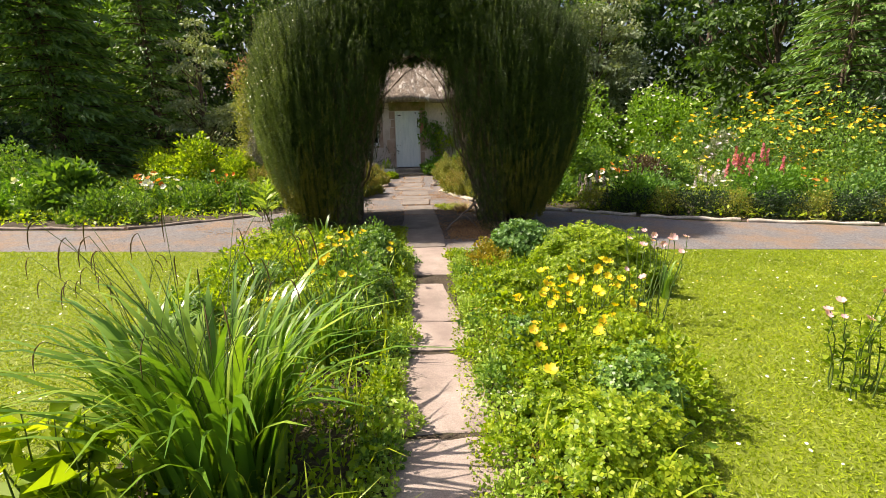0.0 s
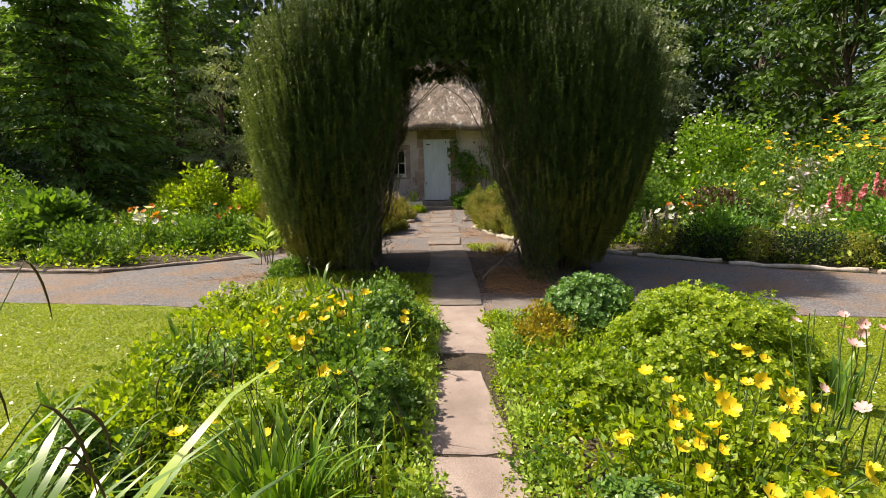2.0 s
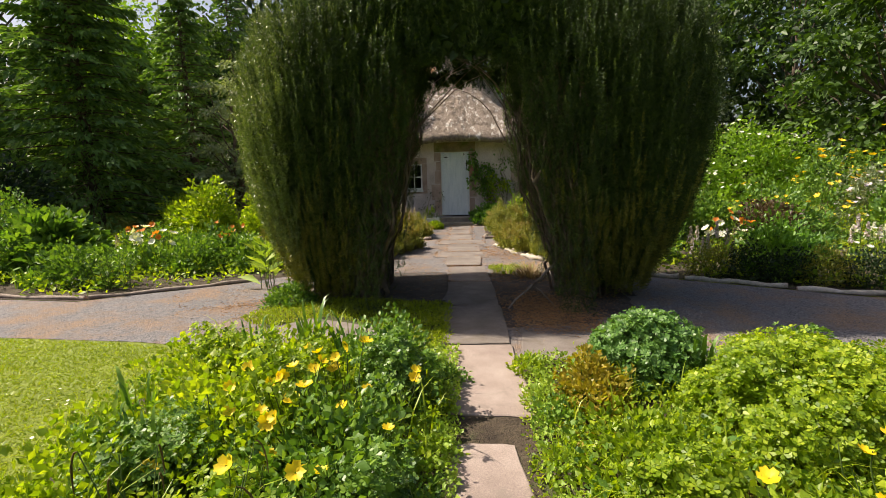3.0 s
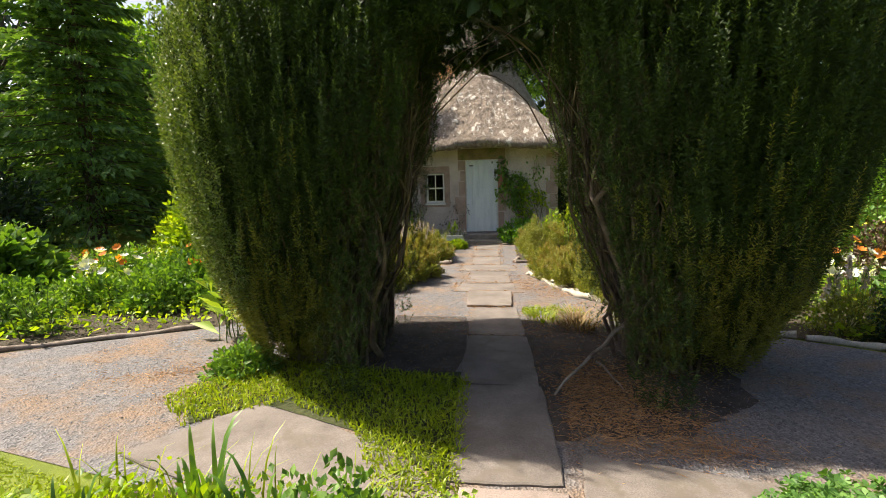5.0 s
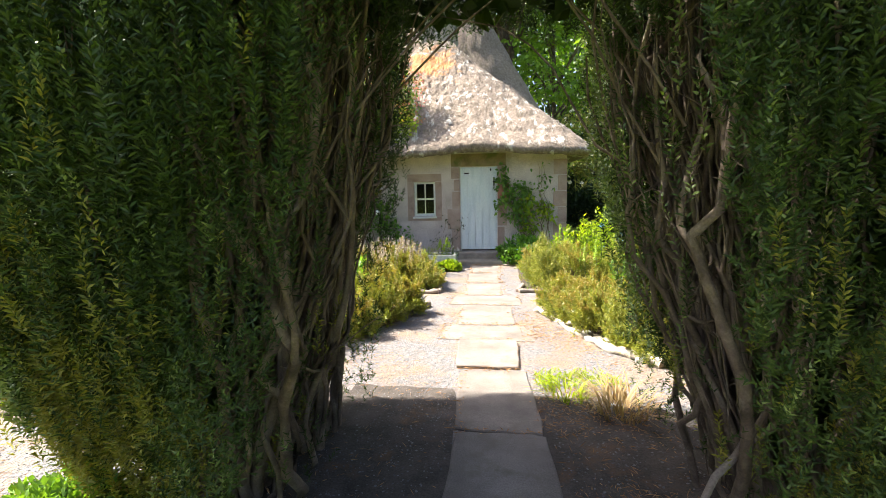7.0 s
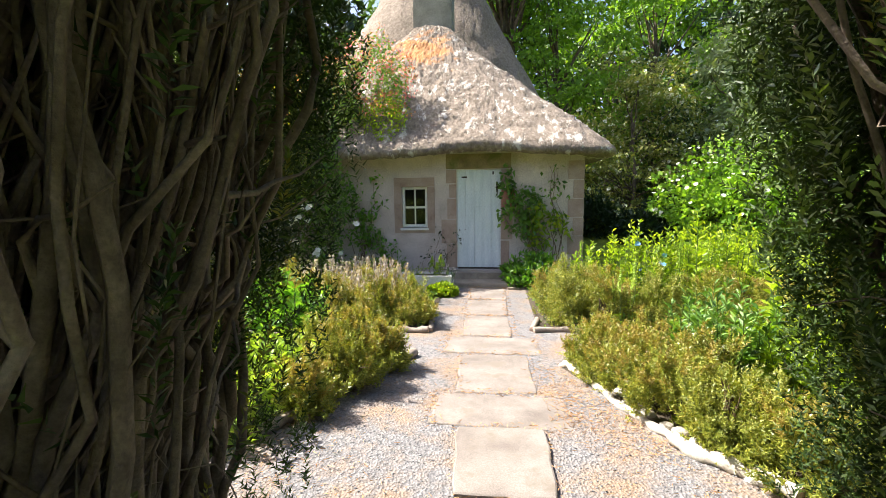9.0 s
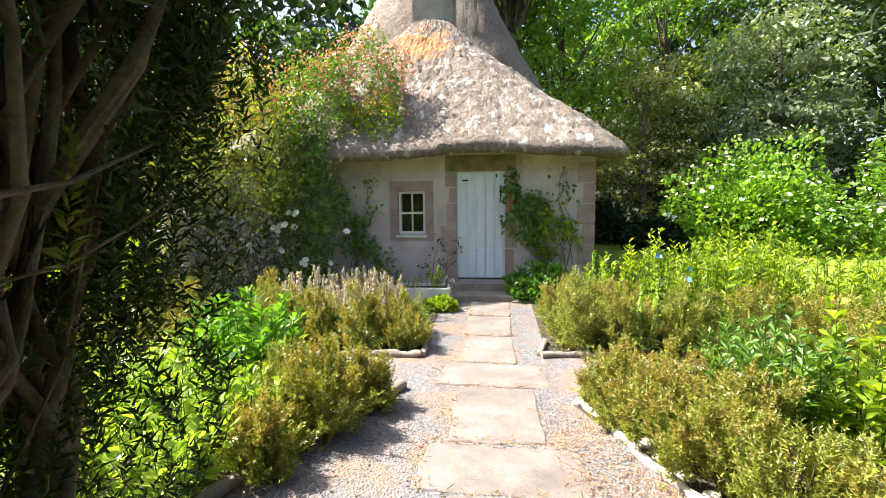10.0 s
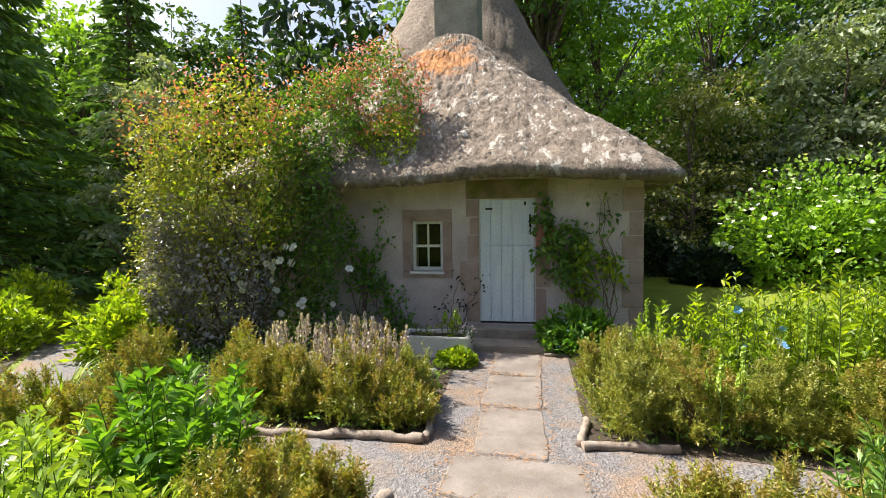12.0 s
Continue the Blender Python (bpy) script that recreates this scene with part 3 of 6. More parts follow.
def fir(name, at, height, spread_, leaf, count, label, category="conifer"):
    """A conifer: straight trunk and tiers of drooping boughs with hanging sprays."""
    x, y = at
    ob = thing(name, (x, y, 0), label, category)
    lines, rad, P, D = [np.array([[x, y, -0.1], [x, y, height * 0.5], [x, y, height]])], [np.array([0.25, 0.14, 0.02]) * height / 10], [], []
    tiers = int(height * 2.1)
    boughs = tiers * 8
    per = max(20, count // boughs)
    for i in range(boughs):
        h = height * (0.04 + 0.94 * (i / boughs))
        a = i * 2.399 + RNG.normal() * 0.2
        ln = spread_ * (1 - h / height) ** 0.75 * (0.75 + 0.4 * RNG.random()) + 0.15
        out = np.array([math.cos(a), math.sin(a), 0.12])
        t = np.linspace(0, 1, 6)[:, None]
        line = np.array([x, y, h]) + out * ln * t + np.array([0, 0, -0.35]) * ln * t ** 2 + np.array([0, 0, 0.12]) * ln * t ** 4
        lines.append(line)
        rad.append(np.linspace(0.03, 0.006, 6))
        s = RNG.random(per) ** 0.6
        side = np.array([-out[1], out[0], 0])
        w = (RNG.random(per) - 0.5)[:, None] * side * (ln * 0.55 * (1 - 0.5 * s))[:, None]
        pts = np.stack([np.interp(s, np.linspace(0, 1, 6), line[:, k]) for k in range(3)], 1) + w
        pts[:, 2] -= np.abs(w).sum(1) * 0.25 + RNG.random(per) * 0.1
        P.append(pts)
        D.append(np.tile(out, (per, 1)) * 0.7 + w * 0.9 / max(ln, 0.2) + RNG.normal(size=(per, 3)) * 0.25 + np.array([0, 0, -0.25]))
    P, D = np.concatenate(P), np.concatenate(D)
    tubes("trunk", lines, rad, BARK, ob, "", 5)
    ln = 0.22 * (0.6 + 0.8 * RNG.random(len(P))) * (height / 10) ** 0.3
    part("crown", leaf_arrays(P, D, ln, ln * 0.42, 0.15, 0.2), leaf, ob)
    return ob


def sheet(name, outline, z, material, label, category, rough=0.0):
    """A flat piece of ground with a clear outline, a few millimetres thick."""
    bm = bmesh.new()
    vs = [bm.verts.new((x, y, z)) for x, y in outline]
    bm.faces.new(vs)
    return setting(name, bm, material, label, category)


def block(bm, lo, hi, bevel=0.0, turn=None):
    r = bmesh.ops.create_cube(bm, size=1.0)
    c, s = (Vector(lo) + Vector(hi)) / 2, Vector(hi) - Vector(lo)
    for v in r["verts"]:
        v.co = Vector((v.co.x * s.x, v.co.y * s.y, v.co.z * s.z))
        if turn:
            v.co = turn @ v.co
        v.co += c
    if bevel:
        es = list({e for v in r["verts"] for e in v.link_edges})
        bmesh.ops.bevel(bm, geom=es, offset=bevel, segments=2, affect="EDGES")
    return bm


def box(lo, hi, bevel=0.0):
    return block(bmesh.new(), lo, hi, bevel)

# ---- ground ----
sheet("ground", [(-160, -120), (160, -120), (160, 220), (-160, 220)], 0.0, LAWN, "mown green lawn reaching to the woods", "lawn")
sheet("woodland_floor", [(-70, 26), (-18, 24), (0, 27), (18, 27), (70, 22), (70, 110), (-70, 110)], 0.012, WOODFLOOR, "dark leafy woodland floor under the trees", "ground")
sheet("gravel_cross_path", [(-11, 5.0), (-7, 4.25), (-5.4, 4.0), (-2.4, 3.75), (-0.2, 3.3), (2.2, 3.2), (4.2, 3.3), (7.4, 3.0), (12, 2.0), (13, 3.4),
      (8.6, 4.35), (5.6, 5.2), (3.6, 6.3), (2.75, 7.0), (2.05, 7.83), (1.42, 9.4), (2.2, 9.6), (7, 9.2), (7, 10.0), (2.0, 10.65), (1.5, 10.65), (1.5, 13.2), (2.4, 13.35), (2.4, 13.97),
      (-1.0, 13.97), (-1.0, 12.6), (-0.35, 12.4), (-0.35, 10.55), (-1.7, 10.5), (-4.3, 10.9), (-5.6, 12.4), (-7.2, 14.6), (-8.3, 14.6), (-6.4, 12.2), (-4.5, 10.1), (-1.6, 9.5),
      (-0.1, 9.52), (-0.85, 7.95), (-1.3, 7.3), (-2.5, 6.25), (-4.4, 5.25), (-7, 5.55), (-11, 6.4)], 0.006, GRAVEL, "grey gravel path with drifts of brown needles", "path")
SOILS = [
    [(-0.5, -2.4), (0.72, -2.2), (0.74, 2.4), (0.35, 3.3), (-1.2, 3.4), (-1.55, 2.4), (-1.3, 1.2), (-1.0, 0.2), (-0.7, -0.7)],
    [(1.5, -2.2), (2.2, -2.2), (2.4, -1.0), (2.5, -0.3), (2.8, 0.4), (3.2, 1.4), (3.6, 2.3), (3.8, 2.9), (2.9, 3.2), (1.75, 3.25), (1.42, 2.2)],
    [(-11, 6.5), (-7, 5.65), (-4.4, 5.35), (-2.5, 6.35), (-1.4, 7.35), (-0.95, 7.98), (-0.2, 9.42), (-1.6, 9.4), (-4.6, 10.0), (-6.5, 12.1), (-13, 12)],
    [(13, 3.5), (8.6, 4.45), (5.6, 5.3), (3.7, 6.4), (2.85, 7.1), (2.15, 7.9), (1.52, 9.32), (2.2, 9.5), (7, 9.1), (16, 12), (16, 4)],
    [(-0.16, 10.46), (-1.7, 10.4), (-4.2, 11.0), (-5.5, 12.5), (-5.8, 13.9), (-1.1, 13.9), (-1.1, 12.5), (-0.2, 12.3)],
    [(1.34, 10.55), (2.0, 10.55), (7, 10.1), (7, 12.8), (2.6, 13.9), (2.45, 13.25), (1.34, 13.1)],
]
for i, o in enumerate(SOILS):
    m = np.mean(o, 0)
    sheet("soil_bed_%d" % (i + 1), [tuple(m + (np.array(q) - m) * 1.03) for q in o], 0.010, SOIL, "dark soil flower bed with weeds", "flower bed")
sheet("path_soil", [(0.62, -3.2), (1.6, -3.2), (1.55, 2.2), (1.7, 3.3), (0.5, 3.4), (0.66, 2.2)], 0.011, SOIL, "bare earth between the paving and the beds", "soil")
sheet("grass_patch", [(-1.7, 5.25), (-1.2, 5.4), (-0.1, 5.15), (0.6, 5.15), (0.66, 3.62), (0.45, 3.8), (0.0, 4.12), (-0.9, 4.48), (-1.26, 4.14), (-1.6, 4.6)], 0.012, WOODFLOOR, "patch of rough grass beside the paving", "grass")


def ragged(outline, amount):
    """An outline with uneven edges."""
    out = []
    for a, b in zip(outline, outline[1:] + outline[:1]):
        out += [tuple(np.array(a) + (np.array(b) - a) * k / 8 + RNG.normal(size=2) * amount) for k in range(8)]
    return out


# Dark sheets below the yews: needle earth with their shade painted in.
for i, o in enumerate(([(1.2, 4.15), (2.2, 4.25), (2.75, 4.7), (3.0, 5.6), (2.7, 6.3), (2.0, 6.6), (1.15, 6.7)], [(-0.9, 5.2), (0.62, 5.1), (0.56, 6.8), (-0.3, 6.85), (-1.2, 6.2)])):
    sheet("shaded_earth_under_yew_%d" % (i + 1), ragged(o, 0.045), 0.0095, SHADED_EARTH, "earth and fallen needles, darkened as yew shade", "soil")


def flagstone(corners, top, parent, material=SLAB):
    """A sawn flag with worn, uneven edges; corners run anticlockwise."""
    bm = bmesh.new()
    pts, ring = [Vector(c) for c in corners], []
    mid = sum(pts, Vector((0, 0))) / len(pts)
    for i, a in enumerate(pts):
        b = pts[(i + 1) % len(pts)]
        nrm = Vector((-(b - a).y, (b - a).x)).normalized()
        for k in range(6):
            ring.append(a.lerp(b, k / 6) + nrm * (RNG.normal() * 0.007 if k else 0.018))
    tilt, lean = RNG.normal() * 0.004, RNG.normal() * 0.004
    low = [bm.verts.new((*p, -0.03)) for p in ring]
    edge = [bm.verts.new((*p, top - 0.006)) for p in ring]
    lip = [bm.verts.new((*(p + (mid - p).normalized() * 0.012), top + (p.y - mid.y) * tilt + (p.x - mid.x) * lean)) for p in ring]
    for a, b in ((low, edge), (edge, lip)):
        for i in range(len(ring)):
            j = (i + 1) % len(ring)
            bm.faces.new((a[i], a[j], b[j], b[i]))
    bm.faces.new(lip)
    part("flagstone", bm, material, parent)


# ---- cottage ----
cottage = thing("cottage", (-0.85, 17.0, 0), "small stone cottage with thatched hipped roof and pale door", "cottage")


def cottage_walls():
    xs, zs, y0, y1 = (-4.1, -1.09, -0.58, 0.0, 0.87, 2.43), (-0.2, 0.2, 1.03, 1.84, 2.17, 2.75), 14.0, 14.45
    void = {(1, 2), (3, 1), (3, 2), (3, 3)}
    solid = {(i, k) for i in range(5) for k in range(5)} - void
    bm, seen = bmesh.new(), {}

    def corner(x, y, z):
        if (x, y, z) not in seen:
            seen[x, y, z] = bm.verts.new((x, y, z))
        return seen[x, y, z]

    for i, k in solid:
        (xa, xb), (za, zb) = xs[i:i + 2], zs[k:k + 2]
        bm.faces.new([corner(*c) for c in ((xa, y0, za), (xb, y0, za), (xb, y0, zb), (xa, y0, zb))])
        bm.faces.new([corner(*c) for c in ((xa, y1, zb), (xb, y1, zb), (xb, y1, za), (xa, y1, za))])
        for di, dk, ends in ((-1, 0, ((xa, za), (xa, zb))), (1, 0, ((xb, zb), (xb, za))), (0, -1, ((xb, za), (xa, za))), (0, 1, ((xa, zb), (xb, zb)))):
            if (i + di, k + dk) not in solid:
                (xp, zp), (xq, zq) = ends
                bm.faces.new([corner(*c) for c in ((xp, y0, zp), (xq, y0, zq), (xq, y1, zq), (xp, y1, zp))])
    bmesh.ops.recalc_face_normals(bm, faces=bm.faces)
    part("wall", bm, PLASTER, cottage, "weathered pinkish harled stone wall")
    for lo, hi in (((1.98, 14.452, -0.2), (2.43, 20, 2.75)), ((-4.1, 14.452, -0.2), (-3.65, 20, 2.75)), ((-3.648, 19.6, -0.2), (1.978, 20, 2.75))):
        part("wall", box(lo, hi), PLASTER, cottage)
    stones = []
    for z, w in ((0.24, 0.2), (0.72, 0.3), (1.2, 0.18), (1.62, 0.14), (1.9, 0.2)):
        stones.append(((-w, z), (-0.004, z + (0.47 if z < 1 else 0.4 if z < 1.5 else 0.26))))
    for z, w in ((0.22, 0.16), (0.8, 0.22), (1.83, 0.2)):
        stones.append(((0.874, z), (0.87 + w, z + 0.55 if z < 1 else 2.16)))
    for (xa, za), (xb, zb) in stones:
        part("jamb_stone", box((xa, 13.985, za), (xb, 14.02, zb), 0.006), DRESSED, cottage)
    part("red_stone", box((0.874, 13.983, 1.42), (1.13, 14.02, 1.79), 0.006), RED_STONE, cottage, "brick-red sandstone block")
    part("lintel", box((-0.2, 13.98, 2.175), (1.06, 14.02, 2.46), 0.008), LINTEL, cottage, "mossy stone lintel over the door")
    for lo, hi in (((-1.24, 1.845), (-0.43, 2.02)), ((-1.24, 0.93), (-0.43, 1.025)), ((-1.24, 1.03), (-1.095, 1.84)), ((-0.575, 1.03), (-0.43, 1.84))):
        part("window_surround", box((lo[0], 13.984, lo[1]), (hi[0], 14.02, hi[1]), 0.006), DRESSED, cottage)
    for z in np.arange(0.15, 2.2, 0.36):
        w = 0.3 if int(z / 0.36) % 2 else 0.2
        part("quoin", box((2.436 - w, 13.984, z), (2.438, 14.1, z + 0.345), 0.008), DRESSED, cottage)


def cottage_door():
    door = part("door", box((0.015, 14.075, 0.235), (0.855, 14.1, 2.155), 0.002), DOORPAINT, cottage, "pale blue painted plank stable door, peeling")
    w = 0.84 / 5
    for half in ((0.235, 1.438), (1.446, 2.155)):
        for i in range(5):
            part("plank", box((0.016 + i * w, 14.05, half[0]), (0.012 + (i + 1) * w - 0.002, 14.074, half[1]), 0.004), DOORPAINT, door)
    latch = bmesh.new()
    block(latch, (0.775, 14.032, 1.72), (0.805, 14.049, 1.92), 0.004)
    block(latch, (0.76, 14.015, 1.8), (0.82, 14.033, 1.825), 0.004)
    block(latch, (0.785, 14.02, 1.6), (0.8, 14.049, 1.74), 0.004)
    part("latch", latch, IRON, door, "black iron latch")
    part("letter_plate", box((0.1, 14.04, 2.0), (0.21, 14.049, 2.03), 0.003), IRON, door, "dark iron plate")
    part("hinge_plate", box((0.7, 14.04, 2.06), (0.73, 14.049, 2.12), 0.003), IRON, door)
    fr = bmesh.new()
    block(fr, (-0.004, 14.04, 0.2), (0.014, 14.12, 2.172))
    block(fr, (0.857, 14.04, 0.2), (0.874, 14.12, 2.172))
    block(fr, (0.014, 14.04, 2.157), (0.857, 14.12, 2.172))
    part("door_frame", fr, WHITEPAINT, cottage)


def cottage_window():
    win = part("window", box((-1.085, 14.2, 1.035), (-0.585, 14.21, 1.04)), WHITEPAINT, cottage, "small white four-pane sash window")
    fr = bmesh.new()
    x0, x1, z0, z1 = -1.085, -0.585, 1.035, 1.835
    for lo, hi in (((x0, 14.06, z0), (x0 + 0.045, 14.14, z1)), ((x1 - 0.045, 14.06, z0), (x1, 14.14, z1)), ((x0 + 0.045, 14.06, z1 - 0.045), (x1 - 0.045, 14.14, z1)),
                   ((x0 + 0.045, 14.06, z0), (x1 - 0.045, 14.14, z0 + 0.06))):
        block(fr, lo, hi, 0.004)
    part("window_frame", fr, WHITEPAINT, win)
    part("meeting_rail", box((x0 + 0.046, 14.065, 1.415), (x1 - 0.046, 14.13, 1.455), 0.004), WHITEPAINT, win)
    for z in ((z0 + 0.06, 1.415), (1.455, z1 - 0.045)):
        part("glazing_bar", box((-0.847, 14.07, z[0]), (-0.823, 14.125, z[1]), 0.003), WHITEPAINT, win)
        for xa, xb in ((x0 + 0.047, -0.849), (-0.821, x1 - 0.047)):
            p = part("pane", box((xa, 14.1, z[0] + 0.002), (xb, 14.104, z[1] - 0.002)), GLASS, win)
            p.visible_shadow = False
    part("window_sill", box((-1.12, 13.95, 0.985), (-0.55, 14.06, 1.03), 0.008), WHITEPAINT, win)
    back = bmesh.new()
    block(back, (-2.2, 16.0, -0.1), (1.5, 16.05, 2.7))
    part("inner_wall", back, DARKROOM, cottage, "dark room behind the window")


def roof_mesh(cx, cy, rings, lumps, seed, steps=240, power=5.0, brow=0.0):
    """Thatch from rings (half x, half y, z, squareness) from the wall up to the peak."""
    V, F = [], []
    a = np.linspace(0, 2 * np.pi, steps, endpoint=False)
    for hx, hy, z, sq in rings:
        c, s = np.cos(a), np.sin(a)
        k = (np.abs(c) ** sq + np.abs(s) ** sq) ** (-1 / sq)
        p = np.stack([cx + hx * c * k, cy + hy * s * k, np.full(steps, z)], 1)
        if brow:
            up = np.exp(-((p[:, 0] - 0.5) / 0.9) ** 2) * np.exp(-((p[:, 1] - 13.4) / 0.6) ** 2)
            p[:, 2] += brow * up
        V.append(p)
    V = np.concatenate(V)
    n = len(rings)
    i, j = np.meshgrid(np.arange(n - 1), np.arange(steps), indexing="ij")
    F = np.stack([i * steps + j, i * steps + (j + 1) % steps, (i + 1) * steps + (j + 1) % steps, (i + 1) * steps + j], -1).reshape(-1, 4)
    out = unit(np.stack([V[:, 0] - cx, V[:, 1] - cy, np.full(len(V), 2.0)], 1))
    fine = RNG.normal(size=len(V)) * 0.012
    V = V + out * (lumps * (bumpy(V, 2.2, seed) + 0.7 * bumpy(V, 6.5, seed + 2) + 0.6 * bumpy(V, 15, seed + 5) + 0.4 * bumpy(V, 31, seed + 8)) + fine)[:, None]
    return smooth(mesh_from("roof", V, F))


def thatch_rings(eave, peak, n, bell, sq0=9.0, sq1=2.6):
    """From the soffit over the thick eave edge to the peak; eave and peak are (half x, half y, z)."""
    hx, hy, z = eave
    out = [(hx - 0.62, hy - 0.62, z + 0.2, sq0), (hx - 0.14, hy - 0.14, z - 0.0, sq0), (hx - 0.03, hy - 0.03, z + 0.03, sq0), (hx, hy, z + 0.09, sq0), (hx - 0.015, hy - 0.015, z + 0.16, sq0), (hx - 0.09, hy - 0.09, z + 0.24, sq0)]
    for i in range(1, n + 1):
        t = i / n
        u = t ** bell
        out.append((hx - 0.09 + (peak[0] - hx + 0.09) * t, hy - 0.09 + (peak[1] - hy + 0.09) * t, z + 0.24 + (peak[2] - z - 0.24) * u, sq0 + (sq1 - sq0) * min(1, t * 1.3)))
    return out


cottage_walls()
cottage_door()
cottage_window()
part("roof", roof_mesh(-0.85, 17.0, thatch_rings((3.95, 3.6, 2.36), (0.5, 0.3, 5.72), 70, 1.0) + [(0.4, 0.2, 5.8, 3), (0.02, 0.02, 5.82, 2)], 0.03, 1.0, 360, 5, 0.13), THATCH, cottage, "old grey-brown thatch with white and orange lichen")
tall = [(4.6, 4.3, 2.5, 4), (4.75, 4.45, 2.7, 4), (4.6, 4.3, 2.9, 4), (3.9, 3.7, 3.8, 3.5), (3.2, 3.1, 5.1, 3), (2.6, 2.6, 6.3, 2.5), (1.9, 1.9, 7.6, 2.2), (1.2, 1.2, 9.0, 2), (0.7, 0.7, 10.2, 2), (0.05, 0.05, 10.8, 2)]
fine_tall = []
for (a, b, c, d), (e, f, g, h) in zip(tall, tall[1:]):
    fine_tall += [(a + (e - a) * k / 6, b + (f - b) * k / 6, c + (g - c) * k / 6, d + (h - d) * k / 6) for k in range(6)]
part("back_roof", roof_mesh(-1.3, 21.2, fine_tall, 0.03, 6.0, 160), THATCH_BACK, cottage, "tall dark bell-shaped thatch behind the chimney")
ch = bmesh.new()
block(ch, (-1.33, 17.25, 5.0), (-0.33, 18.1, 9.2), 0.03)
block(ch, (-1.4, 17.18, 9.2), (-0.26, 18.17, 9.4), 0.02)
part("chimney", ch, CHIMNEY, cottage, "grey rendered stone chimney stack")
part("back_wall", box((-5.0, 20.02, -0.2), (2.6, 24.5, 2.7)), PLASTER, cottage)

door_step = thing("door_step", (0.45, 13.6, 0), "worn grey stone step in front of the door", "step")
part("upper_tread", box((-0.12, 13.58, -0.02), (1.02, 13.985, 0.2), 0.015), STEPSTONE, door_step)
part("lower_tread", box((-0.2, 13.12, -0.02), (1.12, 13.578, 0.085), 0.015), STEPSTONE, door_step)

trough = thing("planter_trough", (-0.47, 12.95, 0), "white stone trough planter filled with flowers", "planter")
tb = bmesh.new()
for lo, hi in (((-0.95, 12.72, 0.0), (0.0, 12.78, 0.29)), ((-0.95, 13.12, 0.0), (0.0, 13.18, 0.29)), ((-0.95, 12.78, 0.0), (-0.88, 13.12, 0.29)), ((-0.07, 12.78, 0.0), (0.0, 13.12, 0.29))):
    block(tb, lo, hi, 0.012)
part("body", tb, TROUGH, trough)
part("soil", box((-0.879, 12.781, 0.02), (-0.071, 13.119, 0.25)), SOIL, trough)


# ---- yew arch ----
YEW_Y = 5.62


def yew_profile(z, side):
    """Half width, half depth and centre of a yew's mass at height z."""
    zz = [0.1, 0.35, 0.8, 1.4, 2.1, 2.8, 3.3, 3.65, 3.85]
    hx = np.interp(z, zz, [0.46, 0.58, 0.77, 0.95, 1.06, 0.98, 0.82, 0.5, 0.05]) * (1.0 if side < 0 else 1.12)
    hy = np.interp(z, zz, [0.5, 0.7, 0.92, 1.14, 1.32, 1.28, 1.08, 0.7, 0.05])
    cx = np.interp(z, [0, 2.0, 3.8], [-0.92, -0.76, -0.55]) if side < 0 else np.interp(z, [0, 2.0, 3.8], [2.6, 2.64, 2.5])
    return hx, hy, cx


def sprig_arrays(p, ax, long, needles, nl, nw, slim=False):
    """Upright shoots set with needles all round."""
    n = len(p)
    ax = unit(ax)
    u = unit(np.cross(ax, rand_dirs(n)))
    w = np.cross(ax, u)
    out = []
    ln = long * (0.6 + 0.7 * RNG.random(n))
    for k in range(needles):
        t, a = (k + 0.5) / needles, k * 2.4
        q = p + ax * (ln * t)[:, None]
        d = (u * math.cos(a) + w * math.sin(a)) * 0.9 + ax * (0.45 + 0.5 * t)
        out.append(needle_arrays(q, d, nl * (1.1 - 0.35 * t), nw) if slim else leaf_arrays(q, d, nl * (1.1 - 0.35 * t), nw, 0.1, 0.0))
    return join(out)


def within_yew(line, side):
    """Keeps a stem behind the leafy front and back of its yew."""
    hx, hy, cx = yew_profile(line[:, 2], side)
    line[:, 1] = np.clip(line[:, 1], YEW_Y - 0.68 * hy, YEW_Y + 0.85 * hy)
    return line


def shoot_arrays(p, ax, ln, t0, t1, needles, nl, nw):
    """Upright leafy shoots: needles in whorls between the shares t0 and t1 of each shoot's length."""
    u = unit(np.cross(ax, rand_dirs(len(p))))
    w = np.cross(ax, u)
    out = []
    for k in range(needles):
        t, a = t0 + (t1 - t0) * (k + 0.5) / needles, k * 2.4
        q = p + ax * (ln * t)[:, None]
        d = (u * math.cos(a) + w * math.sin(a)) + ax * (0.55 + 0.8 * t) + RNG.normal(size=p.shape) * 0.25
        out.append(leaf_arrays(q, d, nl * (1.15 - 0.45 * t) * (0.8 + 0.4 * RNG.random(len(p))), nw, 0.1, 0.12))
    return join(out)


